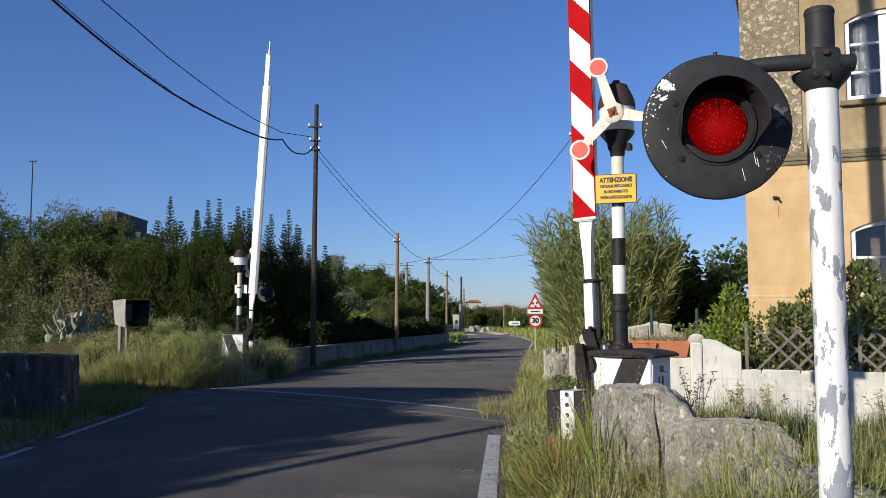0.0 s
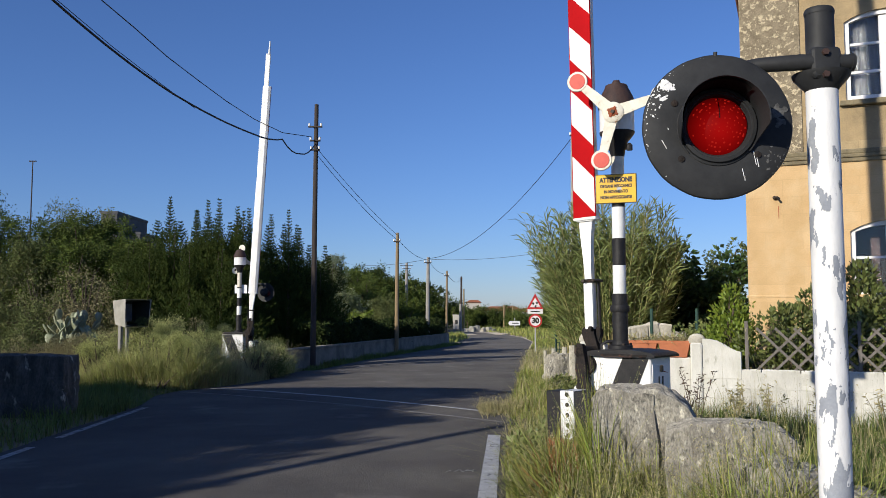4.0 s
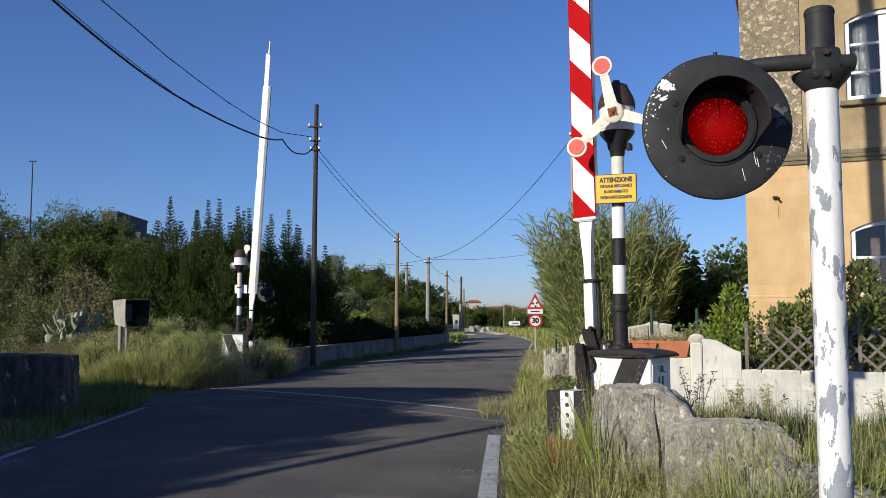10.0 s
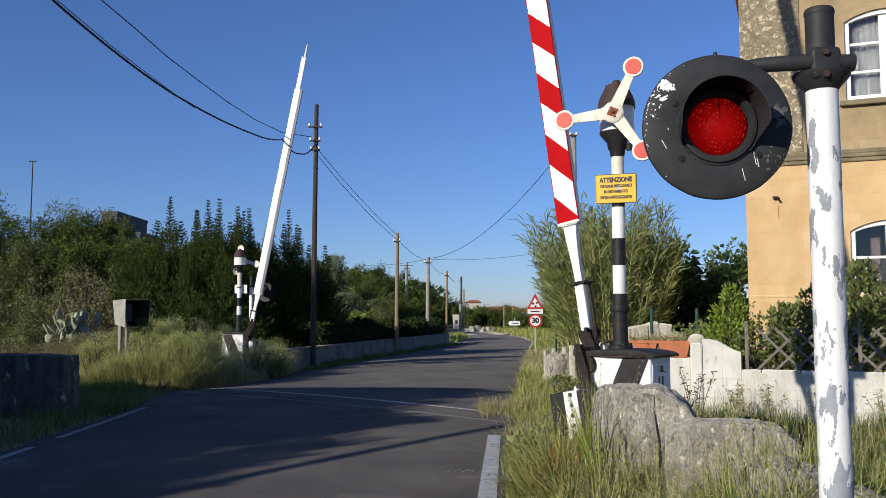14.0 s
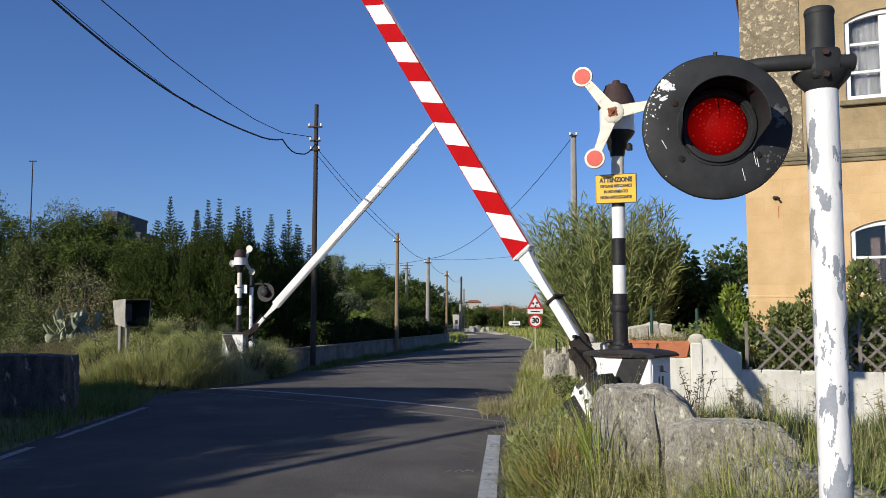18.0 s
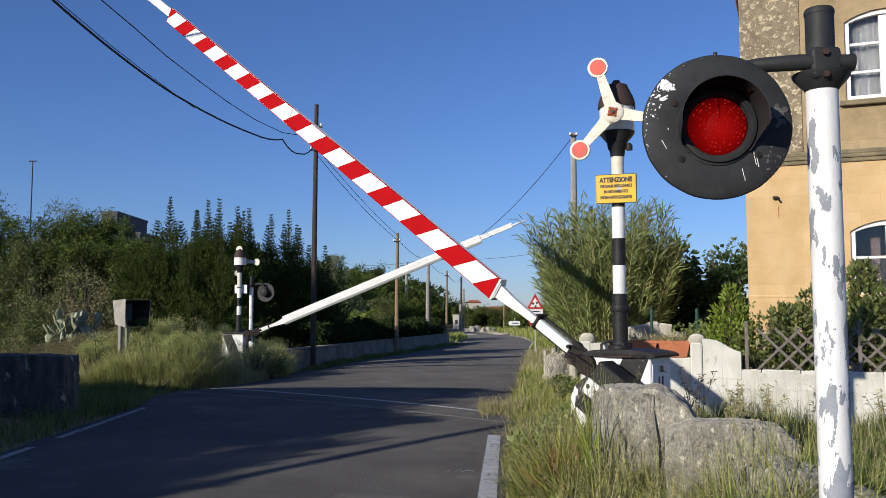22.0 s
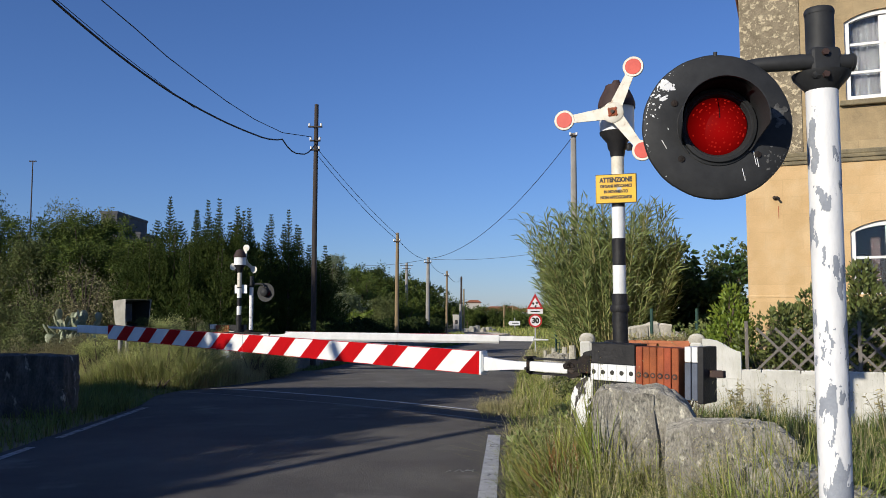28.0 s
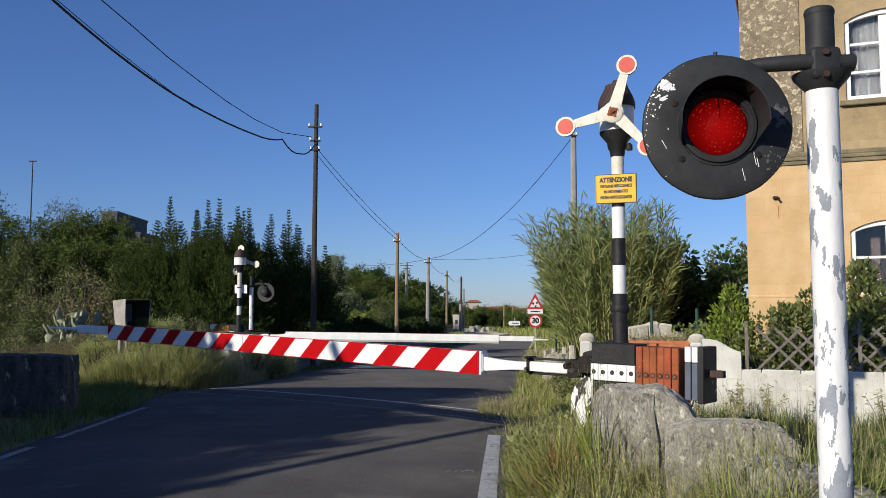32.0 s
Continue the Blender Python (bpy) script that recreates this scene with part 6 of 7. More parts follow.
cactus(pose(-9.95, 22.2, 0), 0.34, 1, "grey-green prickly pear among tall grass")
cactus(pose(-9.15, 22.0, 0), 0.36, 2, "grey-green prickly pear with upright pads")

# ---- poles and wires ----
def utility_pole(x, y, h, r, mat, label, arms=()):
    t = thing("utility_pole", pose(x, y, 0), label, "pole", "utility poles along the road")
    part("shaft", Geo().tube([(0, 0, -0.2), (0, 0, h * 0.5), (0.02, 0, h)], [r, r * 0.88, r * 0.72], 12), mat, t)
    for z, w in arms:
        part("bracket", Geo().box((0, -r, h - z), (w, 0.05, 0.05), 0.006), "iron", t)
        for sx in (-1, 1):
            part("insulator", Geo().lathe([(0.03, 0), (0.04, 0.03), (0.03, 0.06), (0.035, 0.08), (0.0, 0.1)], 8, Matrix.Translation((sx * w * 0.42, -r, h - z + 0.025)), caps=False), "white", t)
    return t


utility_pole(-4.09, 27.0, 8.42, 0.092, "pole_wood", "tall weathered wooden utility pole", ((0.75, 0.45), (1.2, 0.34), (1.5, 0.3)))
utility_pole(-2.05, 37.9, 5.35, 0.095, "pole_pale", "pale wooden utility pole beside the roadside wall", ((0.4, 0.3),))
utility_pole(-0.83, 46.5, 4.85, 0.115, "concrete", "grey concrete utility pole behind the wall", ((0.3, 0.4),))
utility_pole(0.22, 50.9, 4.35, 0.075, "pole_pale", "thin wooden utility pole at the wall's end", ((0.3, 0.3),))
utility_pole(2.35, 110, 6.8, 0.16, "pole_wood", "distant wooden utility pole", ((0.3, 0.4),))
utility_pole(1.87, 92, 3.0, 0.16, "concrete", "short thick concrete post far along the road")
utility_pole(2.24, 92.5, 4.6, 0.1, "pole_pale", "thin grey post far along the road")
utility_pole(-3.64, 85, 7.0, 0.18, "concrete", "distant pole with a cross arm", ((0.3, 1.3), (0.6, 0.9)))
utility_pole(4.4, 28.5, 7.8, 0.13, "concrete", "slender concrete pole behind the reeds", ((0.1, 0.25),))
utility_pole(8.2, 115, 3.2, 0.12, "pole_pale", "small pale far post")
utility_pole(9.6, 118, 3.2, 0.12, "pole_pale", "small pale far post")


def wire(pts, r, label, sag=0.0, n=24):
    g = Geo()
    out = []
    for a, b in zip(pts[:-1], pts[1:]):
        a, b = Vector(a), Vector(b)
        m = n if (b - a).length > 3 else 4
        for i in range(m):
            s = i / m
            out.append(a.lerp(b, s) - Vector((0, 0, 4 * sag * s * (1 - s))))
    out.append(Vector(pts[-1]))
    g.tube(out, r, 5)
    return tagged(part("overhead_wire", g, "wire", None), label, "cable", "overhead wires")


wire([(-7.0, 8.0, 7.75), (-6.21, 13.2, 6.63), (-5.61, 17.2, 6.21), (-4.91, 21.85, 6.33), (-4.58, 24.0, 6.65)], 0.022, "thick black overhead cable", 0.06)
wire([(-4.58, 24.0, 6.65), (-4.3, 25.4, 6.5), (-4.08, 26.95, 7.13)], 0.02, "loop of black cable at the pole", 0.12)
wire([(-6.41, 14.15, 7.48), (-6.26, 15.22, 7.39), (-6.08, 16.41, 7.28), (-5.88, 17.77, 7.13), (-5.66, 19.31, 7.05), (-5.42, 20.94, 6.98), (-5.14, 22.87, 6.97), (-4.81, 25.17, 7.1), (-4.21, 27.0, 7.36)], 0.011, "thin dark overhead wire", 0.0)
wire([(-6.36, 12.88, 6.78), (-6.28, 13.49, 6.74), (-6.17, 14.33, 6.64), (-6.05, 15.28, 6.53), (-5.91, 16.36, 6.44), (-5.75, 17.59, 6.35), (-5.58, 18.86, 6.28)], 0.007, "fine wire beside the thick cable", 0.0)
wire([(-4.0, 27.0, 6.94), (-2.05, 37.9, 5.25)], 0.01, "thin dark overhead wire", 0.12)
wire([(-4.0, 27.0, 6.73), (-2.0, 37.9, 5.0)], 0.01, "thin dark overhead wire", 0.16)
wire([(-2.05, 37.9, 5.1), (-0.83, 46.5, 4.72), (0.22, 50.9, 4.15)], 0.01, "thin dark overhead wire", 0.22)
wire([(0.22, 50.9, 4.15), (2.35, 110, 6.6)], 0.014, "thin dark overhead wire", 0.5)
wire([(4.4, 28.5, 7.7), (-0.83, 46.5, 4.78)], 0.012, "thin overhead wire from the concrete pole", 0.95)
wire([(4.8, 44, 4.88), (-0.83, 46.5, 4.75), (-5.4, 50, 4.65)], 0.01, "thin dark overhead wire across the road", 0.15)


# ---- road signs ----
def sign_post():
    t = thing("road_sign", pose(4.1, 38, 0.13), "road sign post with warning triangle, panel and 30 limit", "road sign")
    part("post", Geo().tube([(0, 0.05, -0.1), (0, 0.05, 2.55)], 0.03, 10), "galv", t)
    tri = part("triangle", Geo().prism([(-0.36, 1.83), (0.36, 1.83), (0.02, 2.48), (-0.02, 2.48)], -0.012, 0.0), "sign_red", t, "red-edged warning triangle", smooth=False)
    part("triangle_face", Geo().prism([(-0.24, 1.90), (0.24, 1.90), (0.0, 2.33)], -0.017, -0.012), "sign_white", tri, smooth=False)
    for a in (90, 210, 330):
        m = Matrix.Translation((0, 0, 2.03)) @ Matrix.Rotation(radians(a), 4, "Y")
        part("symbol_arrow", Geo().prism([(0.045, 0.06), (0.1, 0.05), (0.1, 0.09), (0.17, 0.01), (0.1, -0.06), (0.1, -0.02), (0.045, -0.01)], -0.021, -0.017, m=m), "ink", tri, smooth=False)
    pn = part("panel", Geo().box((0, 0, 1.71), (0.68, 0.02, 0.2), 0.006), "sign_white", t, "white supplementary panel")
    part("writing_bar", Geo().box((0, -0.013, 1.71), (0.42, 0.006, 0.05), 0.001), "ink", pn)
    cm = Matrix.Translation((0, 0, 1.30)) @ Matrix.Rotation(radians(90), 4, "X")
    c = part("limit_disc", Geo().lathe([(0.0, 0.01), (0.3, 0.01), (0.3, -0.005), (0.0, -0.005)], 32, cm, caps=False), "sign_red", t, "red-ringed speed limit disc")
    f = part("limit_face", Geo().lathe([(0.0, 0.015), (0.225, 0.015), (0.225, 0.01), (0.0, 0.01)], 32, cm, caps=False), "sign_white", c)
    part("limit_number", text_mesh("30", 0.32), "ink", f, "black number 30", at=Matrix.Translation((0, -0.017, 1.30)) @ Matrix.Rotation(radians(90), 4, "X"), smooth=False)


sign_post()
s2 = thing("direction_sign", pose(8.4, 100, 0), "small far white arrow sign", "road sign")
part("post", Geo().tube([(0, 0.05, -0.1), (0, 0.05, 1.5)], 0.04, 8), "galv", s2)
bd = part("board", Geo().prism([(-0.62, 0.62), (0.62, 0.62), (0.62, 1.1), (-0.62, 1.1), (-0.8, 0.86)], -0.03, 0.0), "sign_white", s2, smooth=False)
part("writing_bar", Geo().box((0.05, -0.035, 0.86), (0.8, 0.01, 0.1), 0.002), "ink", bd)


# ---- far buildings ----
def far_house(at, w, d, h, roof_h, label, wall="far_wall", nwin=3):
    t = thing("far_house", at, label, "house", "far houses")
    part("wall", Geo().box((0, 0, h / 2), (w, d, h), 0.02), wall, t)
    if roof_h:
        part("roof", Geo().prism([(-w / 2 - 0.3, h), (w / 2 + 0.3, h), (w / 2 - w * 0.2, h + roof_h), (-w / 2 + w * 0.2, h + roof_h)], -d / 2 - 0.3, d / 2 + 0.3), "roof", t, smooth=False)
    else:
        part("roof", Geo().box((0, 0, h + 0.1), (w + 0.1, d + 0.1, 0.2), 0.02), wall, t)
    for k in range(nwin):
        win = part("window", Geo().box((-w / 2 + w * (k + 0.5) / nwin, -d / 2 - 0.01, h * 0.55), (w / nwin * 0.35, 0.06, h * 0.3), 0.01), "dark_room", t)
    return t


far_house(pose(13.0, 190, 0), 9, 8, 2.9, 1.0, "far low house with a red tiled roof")
far_house(pose(21.5, 200, 0), 8, 8, 2.7, 1.0, "far low house with a red tiled roof")
far_house(pose(6.2, 175, 0), 2.7, 6, 4.5, 0.5, "far pale two-storey house", nwin=2)
far_house(pose(-23.25, 62, 0), 1.15, 6, 8.75, 0, "flat-roofed building behind the trees, its shaded side coloured dark grey", "shaded_far_wall", 2)
far_house(pose(-22.0, 62.5, 0), 1.2, 5, 7.4, 0, "lower flat-roofed annex behind the trees, its shaded side coloured dark grey", "shaded_far_wall", 1)
far_house(pose(1.75, 112, 0), 0.9, 0.9, 1.7, 0, "far white hut beside the road", "far_wall", 1)
am = thing("lamp_mast", pose(-29.2, 60, 0), "slender far lamp mast above the trees", "mast")
part("shaft", Geo().tube([(0, 0, -0.2), (0, 0, 12.6)], [0.07, 0.04], 8), "iron", am)
part("head", Geo().box((0, 0, 12.65), (0.5, 0.12, 0.08), 0.01), "iron", am)
for k in range(11):
    rk = random.Random(700 + k)
    w_ = rk.uniform(0.3, 0.75)
    boulder(pose(2.3 + k * 0.3 + rk.uniform(-0.2, 0.2), 91 + rk.uniform(-1.5, 1.5), -0.1, 0, rk.uniform(-10, 10), rk.uniform(0, 90)), (w_, w_ * 0.8, rk.uniform(0.25, 0.75)), 20 + k,
            "pale limestone block at the far bend", 0.12, "rubble_stone", "rubble at the far bend", flat=0.3, mat="pale_stone", cuts=7)

# ---- grasses ----
def grass_patch(name, label, n, area, h0, h1, width, mat, seed, lean=0.35, heads=0.0, avoid=None, zfun=None, split=2):
    """Blades with a bend, over points drawn by area(rng, n) -> x, y."""
    rng = np.random.default_rng(seed)
    x, y = area(rng, n)
    if avoid is not None:
        ok = ~avoid(x, y)
        x, y = x[ok], y[ok]
    n = len(x)
    clump = 0.45 + 1.05 * (0.5 + 0.5 * np.sin(x * 2.3 + 1.7 * np.sin(y * 1.9)) * np.cos(y * 2.7 + x))
    h = rng.uniform(h0, h1, n) * clump
    a = rng.uniform(0, 2 * np.pi, n)
    b = np.minimum(np.abs(rng.normal(0, lean, n)), 1.15) * h
    d = np.stack([np.cos(a), np.sin(a), np.zeros(n)], 1)
    s = np.stack([-np.sin(a + 0.7), np.cos(a + 0.7), np.zeros(n)], 1)
    z = np.full(n, -0.03) if zfun is None else zfun(x, y)
    p0 = np.stack([x, y, z], 1)
    p1 = p0 + d * (b * 0.3)[:, None]
    p1[:, 2] += h * 0.55
    p2 = p0 + d * b[:, None]
    p2[:, 2] += h * (1 - 0.25 * np.minimum(1, b / np.maximum(h, 1e-3)))
    w = (width * rng.uniform(0.6, 1.3, n))[:, None]
    v = np.stack([p0 - s * w, p0 + s * w, p1 + s * w * 0.7, p1 - s * w * 0.7, p2], 1).reshape(-1, 3)
    k = np.arange(n)[:, None] * 5
    quads = (k + np.array([[0, 1, 2, 3]])).ravel()
    tris = (k + np.array([[3, 2, 4]])).ravel()
    me = bpy.data.meshes.new(name)
    me.vertices.add(len(v))
    me.vertices.foreach_set("co", v.astype(np.float32).ravel())
    loops = np.concatenate([quads, tris]).astype(np.int32)
    me.loops.add(len(loops))
    me.loops.foreach_set("vertex_index", loops)
    me.polygons.add(2 * n)
    me.polygons.foreach_set("loop_start", np.concatenate([np.arange(n) * 4, 4 * n + np.arange(n) * 3]).astype(np.int32))
    me.update(calc_edges=True)
    ob = tagged(part(name, me, mat, None, smooth=False), label, "grass", kind="stuff")
    if heads:
        m = int(n * heads)
        q = rng.permutation(np.flatnonzero(b < 0.7 * h))[:m]
        m = len(q)
        cs, ds = [], []
        for j in range(6):
            cs.append(p2[q] - d[q] * (0.012 * j * h[q])[:, None] - np.array([0, 0, 1.0]) * (0.035 * j * h[q])[:, None])
            ds.append(d[q] * 0.6 + rng.normal(size=(m, 3)) * 0.5 + np.array([0, 0, 0.3]))
        c, dd = np.concatenate(cs), np.concatenate(ds)
        part("seed_heads", Cards().add(leaf_quads(c, dd, rng.uniform(0.016, 0.034, len(c)), 0.0035 + width * 0.7, rng, 0.8)).mesh("seed_heads"), "grass_dry", ob, "straw-coloured oat heads", smooth=False)
    return ob


def right_area(y0, y1, w0, w1, power=1.0):
    def f(rng, n):
        y = rng.uniform(y0, y1, n)
        x = road_right(y) + w0 + (w1 - w0) * rng.random(n) ** power
        return x, y
    return f


def left_area(y0, y1, w0, w1, power=1.0):
    def f(rng, n):
        y = rng.uniform(y0, y1, n)
        x = road_left(y) - w0 - (w1 - w0) * rng.random(n) ** power
        return x, y
    return f


STONES = lambda x, y: y > 6.95 - 0.85 * x
WALL_SIDE = lambda x, y: ((x - 4.49) * 0.38 + (y - 12.75) * 0.925 > -0.05) & (x > 2.9) & (y < 18)
EDGE = lambda x, y: ((x < road_right(y) + 0.14 + 0.5 * (0.5 + 0.5 * np.sin(y * 1.7 + 0.6 * np.sin(y * 4.1))) * np.clip((y - 5.5) / 4, 0.15, 1)) & (y < 13.6) & ((np.sin(x * 913.1 + y * 517.3) * 43758.5) % 1 < 0.86))
grass_patch("verge_grass", "tall green wild grass with oat heads beside the road", 19000, right_area(4.2, 9.5, 0.02, 1.3, 0.8), 0.12, 0.42, 0.0062, "grass", 1, 1.7, 0.06, EDGE)
grass_patch("verge_litter", "short dead grass and litter along the bare road edge", 5000, right_area(4.5, 13.5, -0.03, 0.6, 1.0), 0.02, 0.09, 0.004, "grass_dry", 26, 2.5)
grass_patch("verge_grass", "broad bright blades of couch grass beside the road", 7000, right_area(4.2, 10.5, 0.1, 1.3, 0.8), 0.14, 0.44, 0.0115, "grass", 21, 1.7, 0.0, EDGE)
grass_patch("verge_grass", "pale arching oat stalks beside the road", 1500, right_area(4.4, 9.0, 0.2, 1.3, 0.8), 0.35, 0.72, 0.0032, "grass_dry", 22, 0.8, 0.9, EDGE)
grass_patch("verge_grass", "low lush grass of the near verge", 12000, right_area(4.2, 9.5, 0.06, 1.3, 0.8), 0.08, 0.26, 0.007, "grass_lush", 16, 1.1, avoid=EDGE)
grass_patch("verge_grass", "dry straw-coloured grass mixed into the verge", 6500, right_area(4.2, 11.5, 0.1, 1.6), 0.16, 0.6, 0.0026, "grass_dry", 2, 0.5, 0.10, EDGE)
grass_patch("stone_grass", "tall grass growing round the guard stones", 6500, lambda r, n: (r.uniform(0.85, 1.8, n), r.uniform(4.3, 6.0, n)), 0.3, 0.85, 0.0065, "grass", 3, 1.2, 0.12, STONES)
grass_patch("stone_grass", "dry oat stalks round the guard stones", 1900, lambda r, n: (r.uniform(0.85, 1.85, n), r.uniform(4.3, 6.1, n)), 0.4, 0.98, 0.0024, "grass_dry", 13, 0.35, 0.3, STONES)
grass_patch("stone_grass", "tall oat stalks leaning over the guard stones", 900, lambda r, n: (r.uniform(0.95, 2.2, n), r.uniform(5.1, 6.1, n)), 0.6, 1.15, 0.0034, "grass", 18, 0.35, 0.5, STONES)
grass_patch("garden_grass", "rough green grass before the white wall", 40000, lambda r, n: (r.uniform(1.7, 8.0, n), r.uniform(4.0, 13.5, n)), 0.14, 0.4, 0.006, "grass_lush", 4, 0.4, 0.04, lambda x, y: WALL_SIDE(x, y) | ((x < 3.1) & (y < 5.1)))
grass_patch("garden_grass", "dry grass stalks before the white wall", 5000, lambda r, n: (r.uniform(1.7, 8.0, n), r.uniform(5.5, 13.5, n)), 0.2, 0.7, 0.003, "grass_dry", 5, 0.4, 0.15, WALL_SIDE)
grass_patch("verge_grass", "green grass along the far verge", 24000, right_area(9.5, 24, 0.05, 2.6), 0.1, 0.34, 0.007, "grass", 6, 0.7, 0.05, lambda x, y: WALL_SIDE(x, y) | EDGE(x, y))
grass_patch("verge_grass", "dry tufts where the rail leaves the road", 1500, lambda r, n: (0.62 + 0.75 * r.random(n) ** 1.3, 14.6 + r.normal(0, 0.35, n)), 0.1, 0.34, 0.005, "grass_dry", 23, 1.0, 0.4)
grass_patch("verge_grass", "dry straw grass along the far verge", 9000, right_area(9.5, 40, 0.02, 2.8), 0.12, 0.4, 0.006, "grass_dry", 17, 0.5, 0.1, lambda x, y: WALL_SIDE(x, y) | EDGE(x, y))
grass_patch("verge_grass", "green grass along the far verge", 22000, right_area(24, 62, 0.1, 5.0), 0.06, 0.22, 0.014, "grass", 7, 0.9)
FRONT = lambda x, y: (y < 19.4 + 0.25 * np.sin(x * 2.1)) | ((x > -5.15) & (y > 25.3)) | ((x > -6.0) & (x < -5.1) & (y > 22.6) & (y < 23.9))
# thinner growth before the far machine's cabinet
GAP = lambda x, y: (x > road_left(y) - 0.05) | ((x > -5.2) & (x < -4.55) & ((np.sin(x * 713.1 + y * 417.3) * 43758.5) % 1 < 0.85))
NEAR = lambda x, y: (x > -0.36 * y) & (y > 16.0)
grass_patch("bank_grass", "tall dry golden grass on the bank", 15000, left_area(18.5, 27.5, 0.1, 5.0, 1.2), 0.3, 0.85, 0.006, "grass_dry", 8, 0.4, 0.12, FRONT)
grass_patch("bank_grass", "feathery pale green grass at the front of the bank", 27000, lambda r, n: (r.uniform(-8.8, -4.6, n), 18.98 + 1.6 * r.random(n) ** 1.5), 0.3, 0.85, 0.008, "leaf_weed", 20, 0.6, 0.1, GAP)
grass_patch("bank_grass", "straw-pale stalks at the front of the bank", 6000, lambda r, n: (r.uniform(-9.2, -4.6, n), 18.95 + 1.4 * r.random(n) ** 1.4), 0.3, 0.8, 0.006, "grass_dry", 25, 0.6, 0.15, GAP)
grass_patch("bank_grass", "ochre trampled grass at the foot of the bank", 6000, lambda r, n: (r.uniform(-7.4, -4.75, n), 19.02 + 0.6 * r.random(n)), 0.1, 0.42, 0.009, "grass_dry", 28, 1.0, 0.0, lambda x, y: (x > road_left(y) - 0.03))
grass_patch("bank_grass", "bleached grass along the road edge of the bank", 9000, left_area(19.4, 24, 0.03, 1.1), 0.2, 0.62, 0.007, "grass_dry", 19, 0.6, 0.1)
grass_patch("bank_grass", "low dark grass before the bank", 17000, left_area(14.0, 19.4, 0.05, 4.5), 0.12, 0.36, 0.006, "grass_lush", 24, 0.8, avoid=NEAR)
grass_patch("bank_grass", "short worn grass where the road meets the bank", 10000, left_area(15.5, 19.2, 0.02, 3.2), 0.05, 0.2, 0.006, "grass_lush", 27, 0.9)
grass_patch("bank_grass", "green grass among the dry stalks of the bank", 17000, left_area(19, 30, 0.05, 9.0), 0.12, 0.4, 0.008, "grass", 9, 0.8, 0.05, FRONT)
grass_patch("bank_grass", "green grass round the stone block", 6000, left_area(8.5, 15, 0.05, 3.0), 0.12, 0.34, 0.006, "grass_lush", 10, 0.6)
grass_patch("field_grass", "low far meadow grass", 16000, lambda r, n: (r.uniform(4, 30, n), r.uniform(62, 125, n)), 0.2, 0.5, 0.03, "grass", 11, avoid=lambda x, y: (x < road_right(y) + 0.2))
grass_patch("field_grass", "low meadow grass by the far bend", 6000, lambda r, n: (r.uniform(-4, 2.2, n), r.uniform(50, 80, n)), 0.2, 0.4, 0.02, "grass", 12, avoid=lambda x, y: (x > road_left(y) - 0.2))

grass_patch("verge_grass", "tall green grass round the ballast of the barrier", 4500, lambda r, n: (r.uniform(0.8, 1.5, n), r.uniform(5.9, 7.4, n)), 0.25, 0.75, 0.0065, "grass", 14, 1.1, 0.1)
grass_patch("verge_grass", "tall grass tuft beside the ballast", 260, lambda r, n: (r.uniform(1.09, 1.2, n), r.uniform(6.1, 6.6, n)), 0.6, 1.0, 0.006, "grass", 29, 0.25, 0.1)
grass_patch("dead_weed", "rust-red dead stalks below the ballast", 240, lambda r, n: (0.88 + r.normal(0, 0.06, n), 6.4 + r.normal(0, 0.1, n)), 0.35, 0.62, 0.005, "dead_weed", 30, 0.35)
grass_patch("stone_grass", "lush blades before the guard stones", 1500, lambda r, n: (r.uniform(1.0, 2.3, n), r.uniform(4.4, 5.9, n)), 0.45, 0.95, 0.0055, "grass", 32, 0.7, 0.3, STONES)
grass_patch("wall_grass", "dark grass strip along the roadside wall", 7000, left_area(25.5, 50, -0.45, 0.1), 0.08, 0.24, 0.01, "grass_lush", 15)
# weeds
WEEDS = [(-5.95, 16.3), (-6.15, 16.1), (-5.9, 19.4), (-5.7, 20.2), (-6.1, 18.4), (-5.95, 17.6), (-6.9, 16.4), (-7.6, 17.3), (-6.6, 19.4), (-7.0, 19.9), (-6.2, 20.4), (-7.5, 20.9), (-6.7, 20.9), (-8.2, 21.2), (-5.75, 18.6), (-6.5, 21.8), (-7.1, 17.4), (-4.5, 22.4), (-4.55, 23.3), (-4.85, 22.0), (-9.4, 21.0), (-8.6, 20.2), (-7.9, 19.6), (-8.9, 18.8), (-7.2, 20.6), (-6.9, 21.6), (-6.1, 21.2), (-7.6, 22.4), (-6.3, 22.8), (-5.9, 20.0), (-6.8, 18.6), (-9.8, 19.4), (-8.2, 17.6), (-7.4, 16.8),
         (-4.9, 23.6), (-5.0, 24.6), (-5.0, 22.9), (-10.6, 20.6), (-11.2, 22.0), (-9.6, 16.6), (-6.4, 24.4), (-6.3, 17.8), (-6.2, 19.0), (-7.3, 18.0)]
rw0 = random.Random(9)
